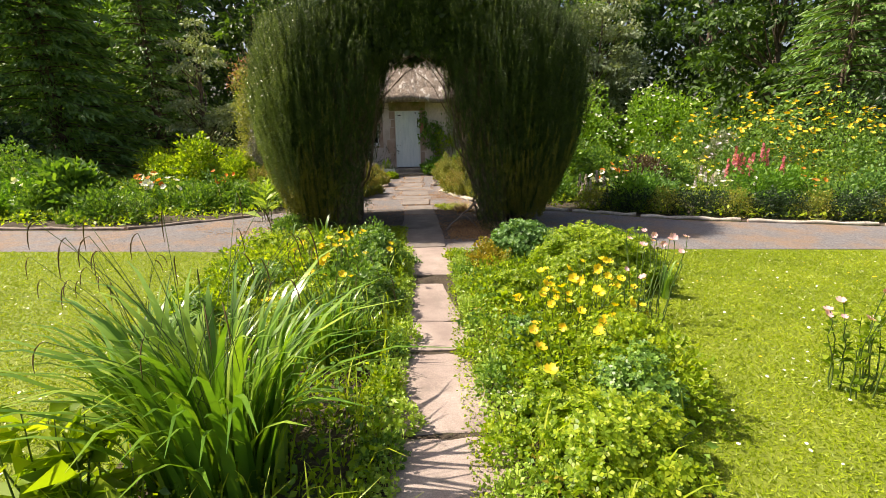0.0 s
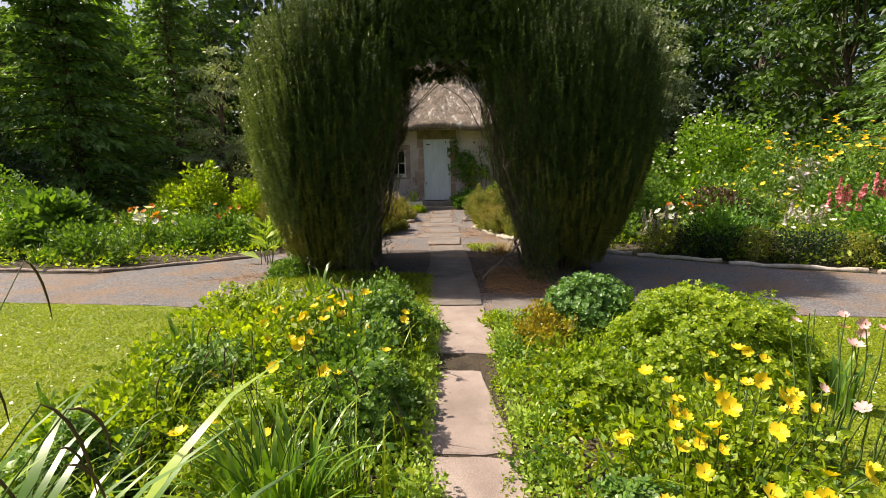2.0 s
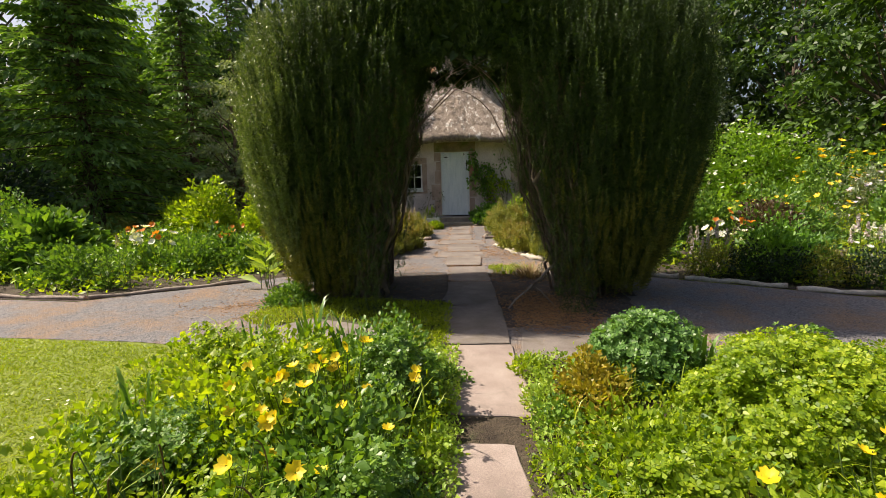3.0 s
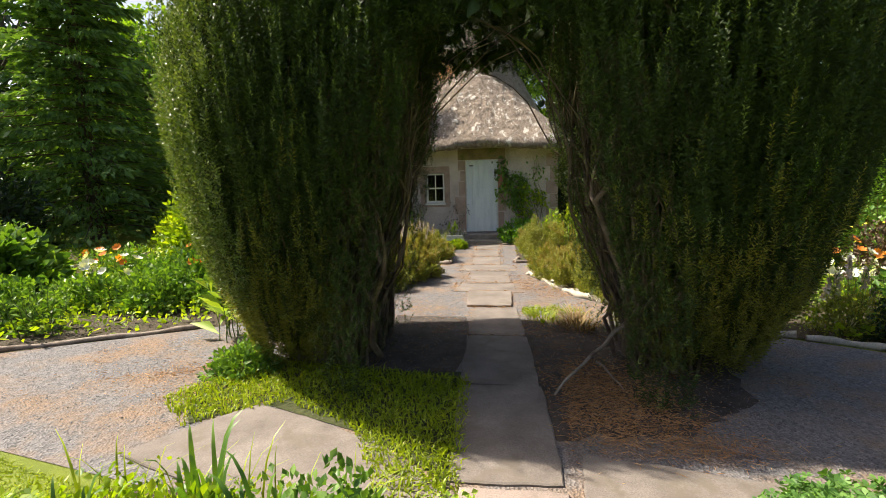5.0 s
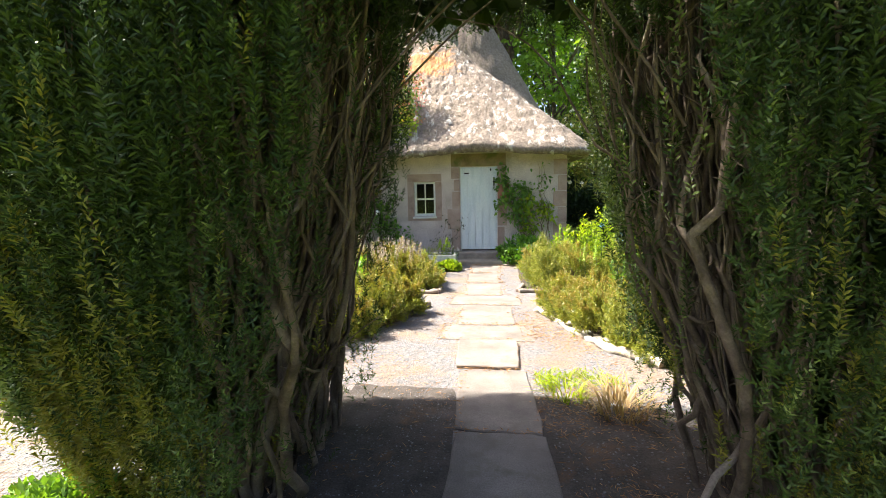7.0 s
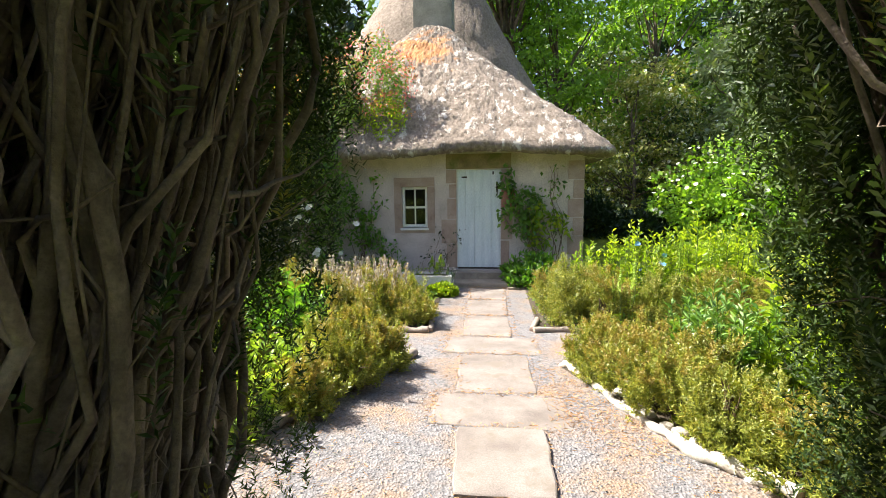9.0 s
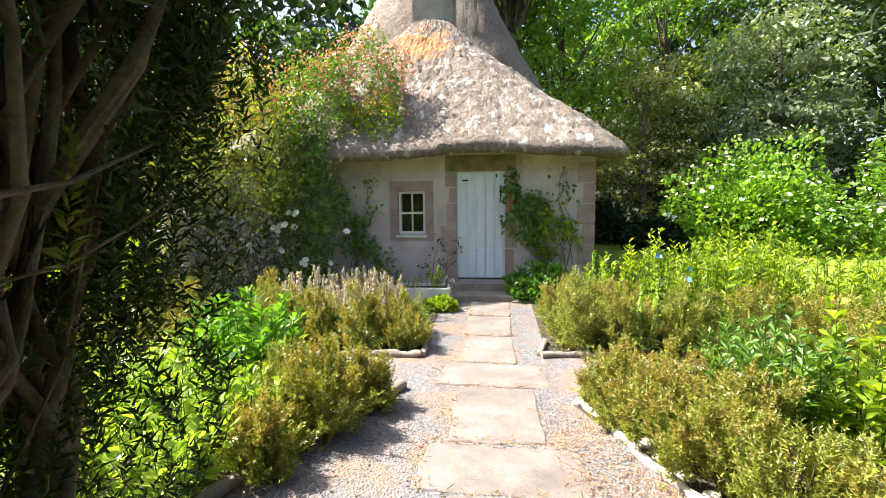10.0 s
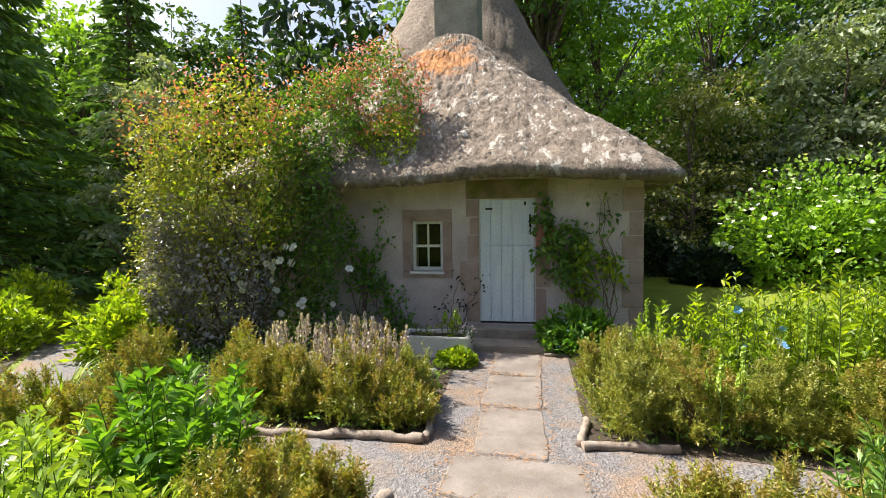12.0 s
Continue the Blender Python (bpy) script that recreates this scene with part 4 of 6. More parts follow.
def yew(side, label):
    cx0 = -0.86 if side < 0 else 2.6
    ob = thing("yew_tree", (cx0, YEW_Y, 0), label, "yew tree", "yews of the archway")
    inward = 1.0 if side < 0 else -1.0
    n = 5600
    z = 0.14 + 3.5 * RNG.random(n) ** 0.9
    a = RNG.random(n) * 2 * np.pi
    hx, hy, cx = yew_profile(z, side)
    ca, sa = np.cos(a), np.sin(a)
    pw = np.where(ca * inward > 0, np.where(sa > 0, 2.5, 5.0), 2.05)
    k = (np.abs(ca) ** pw + np.abs(sa) ** pw) ** (-1 / pw)
    seed = 2.0 if side < 0 else 9.0
    cols = 0.6 * np.sin(a * 13 + 2.2 * np.sin(z * 1.1 + a * 5) + seed) + 0.6 * np.sin(a * 29 + 2.5 * np.sin(z * 2.1 + a * 7))
    depth = 0.985 + 0.05 * bumpy(np.stack([ca * 3, sa * 3, z * 0.8], 1), 1.6, seed) + 0.055 * cols - 0.1 * RNG.random(n) ** 1.5
    p = np.stack([cx + hx * ca * k * depth, YEW_Y + hy * sa * k * depth, z - 0.1], 1)
    p[:, 2] = np.maximum(p[:, 2], 0.08)
    face = ca * inward
    bare = np.clip((face - 0.5) / 0.2, 0, 1) * np.clip((2.7 - z) / 0.4, 0, 1) * np.clip((6.6 - p[:, 1]) / 0.3, 0, 1) * np.clip((p[:, 1] - 4.45) / 0.2, 0, 1)
    keep = RNG.random(n) > bare * 0.95
    p, a, z = p[keep], a[keep], z[keep]
    n = len(p)
    out = np.stack([np.cos(a), np.sin(a), np.zeros(n)], 1)
    ax = unit(out * 0.2 + np.array([0, 0, 1.0]) + RNG.normal(size=p.shape) * 0.09)
    ln = 0.2 + 0.34 * RNG.random(n)
    ln[z > 3.2] *= 0.55
    lead = RNG.random(n) < 0.09
    ln[lead] *= 1.45
    p[lead] += out[lead] * 0.07
    old = p[:, 2] < 0.95 + 0.4 * RNG.normal(size=n)
    part("foliage", shoot_arrays(p[~old], ax[~old], ln[~old], 0.0, 0.95, 52, 0.042, 0.0088), LEAF_YEW, ob)
    part("lower_foliage", shoot_arrays(p[old], ax[old], ln[old] * 0.8, 0.0, 0.9, 44, 0.038, 0.0095), LEAF_YEW_OLD_LIT, ob, "browner old foliage near the ground, lightened as bounced light")
    # Pale tips are commoner on the left yew, where sun is painted in.
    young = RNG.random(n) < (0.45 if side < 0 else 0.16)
    part("shoot_layer", shoot_arrays(p[young], ax[young], ln[young] * np.where(old[young], 0.8, 1.0), 0.86, 1.06, 12, 0.03, 0.01), LEAF_YEW_TIP_SUN, ob, "lighter young shoots, commoner where sunlight is painted")
    # Extra pale shoots facing left and front: sunlight put into the leaf colour.
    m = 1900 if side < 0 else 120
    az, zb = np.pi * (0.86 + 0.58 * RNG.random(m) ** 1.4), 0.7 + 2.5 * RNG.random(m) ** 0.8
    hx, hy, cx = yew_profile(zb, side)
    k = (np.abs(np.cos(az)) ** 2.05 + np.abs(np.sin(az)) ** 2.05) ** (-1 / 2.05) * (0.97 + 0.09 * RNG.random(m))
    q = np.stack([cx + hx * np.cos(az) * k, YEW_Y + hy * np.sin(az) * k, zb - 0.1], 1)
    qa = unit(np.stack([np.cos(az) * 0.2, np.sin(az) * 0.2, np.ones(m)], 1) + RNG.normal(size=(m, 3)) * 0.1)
    part("painted_sun_shoot_layer", shoot_arrays(q, qa, 0.2 + 0.25 * RNG.random(m), 0.1, 1.0, 28, 0.04, 0.012), LEAF_YEW_TIP_SUN, ob, "silvery shoots coloured as if sunlit")
    n2 = 36000
    z = 0.15 + 3.4 * RNG.random(n2)
    a = RNG.random(n2) * 2 * np.pi
    hx, hy, cx = yew_profile(z, side)
    d = 0.2 + 0.68 * RNG.random(n2) ** 0.6
    p = np.stack([cx + hx * np.cos(a) * d, YEW_Y + hy * np.sin(a) * d, z], 1)
    keep = (np.cos(a) * inward < 0.45) | (z > 2.8) | (d < 0.5) | ((p[:, 1] > 6.25) & (d < 0.8))
    p = p[keep]
    m = 4200 if side > 0 else 1400
    z = (0.4 if side > 0 else 0.08) + 2.7 * RNG.random(m)
    hx, hy, cx = yew_profile(z if side > 0 else np.maximum(z, 0.9), side)
    c = np.column_stack([cx + inward * hx * ((0.86 if side > 0 else 0.62) - 0.95 * RNG.random(m)), YEW_Y + hy * (0.74 + 0.2 * RNG.random(m)), z])
    part("corner_foliage", sprig_arrays(c, RNG.normal(size=(m, 3)) * 0.5 + [0, 0, 0.8], 0.1, 10, 0.04, 0.011, True), LEAF_YEW, ob)
    deep = RNG.random(len(p)) < 0.45
    part("inner_foliage", sprig_arrays(p[deep], rand_dirs(int(deep.sum())) * 0.5 + [0, 0, 0.9], 0.16, 13, 0.036, 0.008, True), LEAF_YEW, ob)
    core = p[~deep]
    hx, hy, cx = yew_profile(core[:, 2], side)
    core = np.column_stack([cx + (core[:, 0] - cx) * 0.62, YEW_Y + (core[:, 1] - YEW_Y) * 0.7, core[:, 2]])
    part("core_foliage", leaf_arrays(core, rand_dirs(len(core)) + [0, 0, 0.8], 0.13, 0.06, 0.2, 0.1), LEAF_YEW, ob)
    for i in range(112):
        lines, rad = [], []
        a = RNG.random() * 2 * np.pi
        if i < 72:
            a = (0 if inward > 0 else np.pi) + RNG.normal() * 0.75
        q = 0.5 + 0.5 * RNG.random()
        b = np.array([cx0 + math.cos(a) * 0.42 * q, YEW_Y + math.sin(a) * 0.5 * q, -0.05])
        zt = 2.2 + 1.3 * RNG.random()
        hx, hy, cx = yew_profile(zt, side)
        t = np.array([cx + hx * math.cos(a) * (0.72 + 0.25 * RNG.random()), YEW_Y + hy * math.sin(a) * 0.66 * q + RNG.normal() * 0.1, zt])
        line = wiggle(b, t, 14, 0.16)
        tt = np.linspace(0, 1, 14)
        line[:, 0] += inward * 0.1 * np.sin(tt * 2.2) * (1 if math.cos(a) * inward > 0 else -0.5)
        r = 0.010 + 0.022 * RNG.random() ** 2.2
        if i >= 102:
            r = 0.005
            hx1, hy1, cx1 = yew_profile(line[:, 2], side)
            line[:, 0], line[:, 1] = cx1 + hx1 * 0.93 * math.cos(a) + RNG.normal(size=14) * 0.02, YEW_Y + hy1 * 0.93 * math.sin(a) + RNG.normal(size=14) * 0.02
        lines.append(line)
        rad.append(np.linspace(r, r * 0.35, 14))
        for _ in range(3):
            k = RNG.integers(4, 12)
            e = line[k] + np.array([inward * 0.1, 0, 0.3]) * RNG.random() + RNG.normal(size=3) * [0.1, 0.22, 0.15]
            lines.append(wiggle(line[k], e, 5, 0.06))
            rad.append(np.linspace(r * 0.4, 0.002, 5))
        tubes("stem", [within_yew(q, side) for q in lines], rad, YEW_BARK, ob, "bare twisting brown stem", 6)
    for i in range(30 if side < 0 else 16):
        y = 4.95 + 1.55 * (i + RNG.random()) / (30 if side < 0 else 16)
        deep = RNG.random()
        x0 = cx0 + inward * (0.62 - 0.3 * deep) if side < 0 else cx0 + inward * (0.5 - 0.3 * deep)
        x1 = cx0 + inward * (0.98 - 0.35 * deep)
        a = np.array([x0, y - 0.25 * (y - 5.5), -0.05])
        b = np.array([x1, y + 0.35 * (y - 5.6) + RNG.normal() * 0.18, 2.85 + 0.4 * RNG.random()])
        line = wiggle(a, b, 16, 0.24)
        r = 0.013 + 0.024 * RNG.random() ** 1.5
        lines, rad = [line], [np.linspace(r * 1.15, r * 0.55, 16)]
        for _ in range(2):
            k = RNG.integers(4, 10)
            e = line[k] + np.array([inward * (0.05 - 0.2 * RNG.random()), RNG.normal() * 0.3, 0.7 + 0.5 * RNG.random()])
            lines.append(wiggle(line[k], e, 8, 0.1))
            rad.append(np.linspace(r * 0.7, 0.005, 8))
        tubes("stem", [within_yew(q, side) for q in lines], rad, YEW_BARK, ob, "bare twisting brown stem", 8)
    return ob


yew(-1, "clipped dark green yew with bare stems facing the archway")
right_yew = yew(1, "broad clipped yew, shaded dark green, joined overhead")


def yew_crown(parent):
    """The bridge of foliage over the passage."""
    n = 15000
    x = -0.5 + 2.8 * RNG.random(n)
    under = 2.74 - 2.6 * np.abs(x - 0.9) ** 2.6
    top = 3.72 + 0.06 * np.sin(x * 9) - 0.08 * np.abs(x - 0.9)
    y = 4.57 + 2.1 * RNG.random(n)
    z = under + (top - under) * RNG.random(n)
    which = RNG.random(n)
    front = which < 0.42
    y = np.where(front, 4.54 + 0.2 * RNG.random(n) + 0.06 * np.sin(x * 11), y)
    back = (which > 0.42) & (which < 0.62)
    y = np.where(back, 6.67 - 0.2 * RNG.random(n), y)
    topmost = which > 0.72
    z = np.where(topmost, top - 0.16 * RNG.random(n), z)
    keep = (z > under + 0.04) & ~((x > 0.25) & (x < 1.5) & (z < 2.68))
    p = np.stack([x, y, z], 1)[keep]
    ax = np.array([0, -0.3, 1.0]) + RNG.normal(size=p.shape) * 0.35
    part("crown_foliage", sprig_arrays(p, ax, 0.14, 14, 0.038, 0.0095, True), LEAF_YEW, parent)
    q = p[::4] + RNG.normal(size=p[::4].shape) * 0.04
    q[:, 2] = np.maximum(q[:, 2], 2.88)
    q[:, 1] = np.clip(q[:, 1], 4.6, 6.4)
    part("crown_inner_foliage", leaf_arrays(q, rand_dirs(len(q)) + [0, 0, 0.4], 0.16, 0.1, 0.2, 0.1), LEAF_YEW, parent)
    m = RNG.random(len(p)) < 0.1
    part("crown_shoot_layer", sprig_arrays(p[m] + [0, -0.03, 0.03], ax[m] + [0, 0, 0.6], 0.13, 12, 0.03, 0.009, True), LEAF_YEW_TIP_SUN, parent)
    lines, rad = [], []
    for i in range(8):
        s = 1 if i % 2 else -1
        y = 4.85 + 1.4 * RNG.random()
        a = np.array([0.9 + s * (0.75 + 0.2 * RNG.random()), y, 1.5 + 0.5 * RNG.random()])
        b = np.array([0.9 - s * 0.5 * RNG.random(), y + RNG.normal() * 0.2, 2.76 + 0.5 * RNG.random()])
        line = wiggle(a, b, 9, 0.1)
        t = np.linspace(0, 1, 9)
        line[:, 2] += 0.28 * np.sin(t * np.pi)
        tubes("crown_stem", [line], [np.linspace(0.009, 0.003, 9)], YEW_BARK, parent, "", 5)


yew_crown(right_yew)

# ---- log edgings ----
def log_edge(a, b, r, material, label, bend=0.05):
    """A crooked length of branch laid along a bed, with a sawn end and a knot."""
    ob = thing("edging_log", (a[0], a[1], 0), label, "log", "log edging")
    line = wiggle((a[0], a[1], r * 0.8), (b[0], b[1], r * 0.8), 12, bend)
    line[:, 2] = r * 0.8 + 0.01 * np.sin(np.arange(12) * 1.3)
    rad = r * (1 + 0.18 * np.sin(np.arange(12) * 2.1 + a[0]))
    v, f = tube_arrays([line], [rad], 9)
    part("log", smooth(mesh_from("log", v, f)), material, ob)
    for k in (0, -1):
        end, inner = line[k], line[1 if k == 0 else -2]
        d = unit(end - inner)
        c = end + d * 0.002
        part("cut_end", tube_arrays([[c, c + d * 0.003, c + d * 0.004]], [[rad[k], rad[k] * 0.9, 0.001]], 9), DRESSED, ob)
    return ob


for a, b, r in (((-0.95, 7.75), (-0.2, 9.3), 0.045), ((-0.42, 9.0), (-0.1, 9.55), 0.05), ((-1.7, 10.3), (-0.85, 10.34), 0.035), ((-0.9, 10.36), (-0.08, 10.38), 0.042), ((-0.06, 10.4), (-0.1, 10.95), 0.035),
                ((1.22, 10.46), (1.95, 10.52), 0.038), ((1.2, 10.5), (1.3, 11.0), 0.035), ((0.98, 13.02), (1.95, 13.12), 0.022),
                ((-2.5, 6.3), (-4.3, 5.35), 0.03), ((-4.35, 5.35), (-6.9, 5.62), 0.03), ((-7, 5.65), (-10, 6.3), 0.03)):
    log_edge(a, b, r, LOG, "weathered grey branch laid as bed edging on gravel", 0.02)
PALE = surface("bleached_wood", [(0.35, 0.31, 0.25), (0.5, 0.45, 0.38), (0.6, 0.56, 0.5)], 8, 80, 0.85, 0.5, (0.16, 0.13, 0.1), 6, 0.6, 0.005)
for a, b, r in (((2.4, 7.4), (1.95, 7.95), 0.05), ((1.95, 7.98), (1.68, 8.6), 0.032), ((1.68, 8.62), (1.4, 9.4), 0.03), ((3.25, 6.55), (3.9, 6.2), 0.04), ((3.95, 6.15), (5.0, 5.6), 0.035), ((5.05, 5.5), (6.6, 4.95), 0.035), ((6.7, 4.9), (8.6, 4.4), 0.035), ((8.7, 4.35), (11, 3.9), 0.035)):
    log_edge(a, b, r, PALE, "bleached pale branch laid as bed edging on gravel", 0.03)


def stone(at, r, label="pale rounded edging stone at the bed"):
    ob = thing("edging_stone", (at[0], at[1], 0), label, "stone", "edging stones")
    bm = bmesh.new()
    bmesh.ops.create_icosphere(bm, subdivisions=2, radius=r)
    for v in bm.verts:
        v.co *= 1 + 0.25 * noise.noise(v.co * 9 + Vector((at[0] * 3, at[1], 0)))
        v.co = Vector((v.co.x * 1.3 + at[0], v.co.y + at[1], v.co.z * 0.75 + r * 0.45))
    part("stone", bm, PALE, ob)


for i in range(12):
    t = i / 11
    stone((2.25 - 0.8 * t + RNG.normal() * 0.03, 7.6 + 1.75 * t + RNG.normal() * 0.03), 0.035 + 0.02 * RNG.random())
stone((-0.35, 12.05), 0.07, "flat pale stone on the gravel by the trough")

# ---- planting in front of the arch ----
LEFT_BED, RIGHT_BED = SOILS[0], SOILS[1]
carpet("left_ground_cover", LEFT_BED, 14000, 0.22, LEAF_FRESH, 0.045, "low yellow-green weeds covering the bed", 0.6, 1.0, "ground cover", 0.5)
carpet("left_fine_weeds", LEFT_BED, 7000, 0.34, LEAF_FRESH, 0.032, "fine pale weeds threading through the bed", 0.5, 2.5, "weeds", 0.9)
carpet("right_ground_cover", RIGHT_BED, 15000, 0.18, LEAF_FRESH, 0.04, "low yellow-green weeds and seedlings covering the bed", 0.6, 4.0, "ground cover", 0.5)
carpet("right_fine_weeds", RIGHT_BED, 8000, 0.3, LEAF_FRESH, 0.03, "fine pale weeds threading through the bed", 0.5, 5.5, "weeds", 0.9)
carpet("right_dry_weeds", RIGHT_BED, 5000, 0.16, LEAF_GOLD, 0.035, "yellowing weeds along the bed", 0.4, 7.5, "weeds", 1.1)


def wild_grass(name, outline, n, height, label):
    """Loose thin blades standing among the flowers."""
    p = scatter(outline, n)
    m = len(p)
    an = RNG.random(m) * 2 * np.pi
    hh = height * (0.4 + 0.7 * RNG.random(m))
    lean = np.stack([np.cos(an), np.sin(an), np.zeros(m)], 1) * (hh * (0.15 + 0.5 * RNG.random(m)))[:, None]
    tagged(part(name, blade_arrays(np.column_stack([p, np.zeros(m)]), hh, lean, 0.006 + 0.008 * RNG.random(m), 4), LEAF_GRASS, None), label, "grass", "", "stuff")


carpet("left_broad_weeds", LEFT_BED, 6000, 0.3, LEAF_MID, 0.055, "broad-leaved mid green weeds in the bed", 0.6, 11.0, "weeds", 1.0)
wild_grass("left_bed_grass", LEFT_BED, 1100, 0.6, "thin wild grass standing in the bed")
carpet("right_broad_weeds", RIGHT_BED, 5000, 0.26, LEAF_MID, 0.05, "broad-leaved mid green weeds in the bed", 0.6, 13.0, "weeds", 1.0)
wild_grass("right_bed_grass", RIGHT_BED, 800, 0.45, "thin wild grass standing in the bed")
for outline, seed in (([(0.6, -2.4), (0.82, -2.4), (0.86, 2.2), (0.8, 3.5), (0.55, 3.5)], 2.0), ([(1.34, -2.4), (1.6, -2.4), (1.62, 2.2), (1.75, 3.3), (1.38, 3.3), (1.3, 2.2)], 5.0)):
    carpet("path_edge_weeds", outline, 9000, 0.12, LEAF_LIME, 0.03, "small bright weeds creeping over the paving edge", 0.7, seed, "weeds", 0.5)
carpet("paving_edge_weeds", [(1.2, -2.2), (1.52, -2.2), (1.45, 1.0), (1.42, 2.2), (1.6, 3.3), (1.3, 3.3), (1.2, 1.2)], 5200, 0.05, LEAF_FRESH, 0.022, "tiny weeds and moss creeping over the paving edge", 0.6, 4.0, "weeds", 0.6)
tuft("pendulous_sedge", (-0.06, -0.9), 0.72, 1.45, 230, 0.05, LEAF_SEDGE, "large arching pendulous sedge with brown hanging catkins", "sedge", "sedges", 0.62, (24, 0.16, 1.3))
tuft("pendulous_sedge", (0.22, 0.35), 0.4, 0.85, 130, 0.03, LEAF_SEDGE, "arching sedge beside the stone path", "sedge", "sedges", 0.45, (14, 0.14, 0.95))
tuft("pendulous_sedge", (-0.95, -0.1), 0.5, 0.95, 90, 0.03, LEAF_SEDGE, "arching sedge at the edge of the lawn", "sedge", "sedges", 0.8, (12, 0.14, 1.05))
tuft("pendulous_sedge", (0.47, 0.55), 0.3, 0.5, 40, 0.018, LEAF_SEDGE, "small sedge hanging brown catkins over the paving", "sedge", "sedges", 0.5, (9, 0.16, 0.6))
stalks("broad_leaved_plant", (-0.6, -1.32), 0.28, 0.8, 12, LEAF_FRESH, 0.33, "broad leaved perennial with large glossy leaves", "perennial", "", 9, 0.36, None, False, 0.35)
for x, y, rx, ry, h in ((0.25, 1.5, 0.42, 0.6, 0.5), (-0.35, 1.9, 0.55, 0.7, 0.52), (-0.85, 1.2, 0.5, 0.7, 0.42), (0.3, 2.7, 0.36, 0.4, 0.46), (-0.3, 2.75, 0.45, 0.35, 0.34), (-0.9, 2.6, 0.45, 0.5, 0.42)):
    bush("herb_clump", (x, y), (rx, ry, h), LEAF_FRESH if x < 0.2 else LEAF_MID, 0.05, 2400, "loose leafy yellow-green perennials crowding the bed", "perennial", "herb clumps", 0.5, 0.6, None, True, 0.35)
stalks("welsh_poppy", (0.15, 1.85), 0.45, 0.72, 34, LEAF_FRESH, 0.09, "yellow poppies with ferny leaves beside the path", "poppy", "poppies", 8, 0.4, (PETAL_YELLOW, 0.8, 0.072, 5))
stalks("welsh_poppy", (-0.2, 1.1), 0.5, 0.55, 14, LEAF_FRESH, 0.09, "a few yellow poppies among weeds", "poppy", "poppies", 8, 0.4, (PETAL_YELLOW, 0.6, 0.07, 5))
for x, y, h, n in ((-0.35, 3.0, 0.9, 26), (-0.7, 2.7, 0.85, 22), (-1.1, 2.0, 0.75, 16), (0.0, 2.85, 0.85, 18), (-1.2, 0.9, 0.75, 16), (-0.6, 1.4, 0.8, 14), (-0.9, 1.6, 0.8, 14), (2.55, 2.75, 0.7, 20), (3.3, 2.75, 0.72, 24), (3.45, 1.5, 0.55, 20)):
    tuft("iris_clump", (x, y), 0.2, h, n, 0.04, LEAF_MID, "stiff upright sword-leaved iris clump", "iris", "irises", 0.25)
bush("geranium_clump", (2.25, 2.95), (0.42, 0.4, 0.5), LEAF_BLUE, 0.06, 3000, "rounded blue-green geranium clump beside the path", "perennial", "geraniums", 0.3, 0.85, None, True, 0.15, "", 5)
bush("geranium_clump", (2.95, 2.1), (0.78, 0.6, 0.54), LEAF_FRESH, 0.058, 7000, "large rounded fresh green geranium clump", "perennial", "geraniums", 0.3, 0.85, None, True, 0.2, "", 5)
bush("geranium_clump", (1.98, -0.95), (0.4, 0.4, 0.34), LEAF_FRESH, 0.06, 1500, "low broad-leaved geranium at the lawn edge", "perennial", "geraniums", 0.4, 0.9, None, True, 0.25, "", 5)
for x, y, rx, ry, h in ((1.85, 1.7, 0.32, 0.5, 0.3), (2.3, 0.9, 0.5, 0.5, 0.36), (1.9, 0.1, 0.35, 0.5, 0.3), (2.5, -0.2, 0.4, 0.5, 0.36), (1.75, 2.5, 0.25, 0.3, 0.3)):
    bush("herb_clump", (x, y), (rx, ry, h), LEAF_FRESH if y < 2 else LEAF_GOLD, 0.045, 1700, "low yellow-green weeds and poppy foliage", "perennial", "herb clumps", 0.4, 0.6, None, True, 0.35)
stalks("welsh_poppy", (2.25, 0.7), 0.5, 0.6, 44, LEAF_FRESH, 0.09, "bright yellow poppies with ferny leaves", "poppy", "poppies", 8, 0.4, (PETAL_YELLOW, 0.75, 0.07, 5))
stalks("welsh_poppy", (2.75, 1.2), 0.35, 0.55, 14, LEAF_FRESH, 0.09, "bright yellow poppies at the lawn edge", "poppy", "poppies", 8, 0.4, (PETAL_YELLOW, 0.7, 0.07, 5))
stalks("orange_poppy", (1.9, -0.1), 0.45, 0.45, 10, LEAF_FRESH, 0.09, "orange poppies among yellow-green weeds", "poppy", "poppies", 6, 0.4, (PETAL_GOLD, 0.7, 0.075, 5))
stalks("columbine", (2.95, 0.9), 0.35, 0.95, 16, LEAF_MID, 0.05, "tall pale pink columbines on thin stems", "columbine", "columbines", 4, 0.6, (PETAL_PINK, 0.8, 0.06, 6))
stalks("columbine", (3.9, -0.3), 0.3, 0.75, 16, LEAF_FRESH, 0.075, "mauve pink columbines at the lawn edge", "columbine", "columbines", 16, 0.6, (PETAL_PINK, 0.8, 0.05, 6))
stalks("white_forget_me_not", (1.62, -0.35), 0.2, 0.16, 40, LEAF_FRESH, 0.03, "tiny white flowers edging the paving", "flowers", "", 3, 0.5, (PETAL_WHITE, 1.0, 0.018, 5))
stalks("white_forget_me_not", (1.5, 0.25), 0.16, 0.14, 24, LEAF_FRESH, 0.03, "tiny white flowers edging the paving", "flowers", "", 3, 0.5, (PETAL_WHITE, 1.0, 0.018, 5))
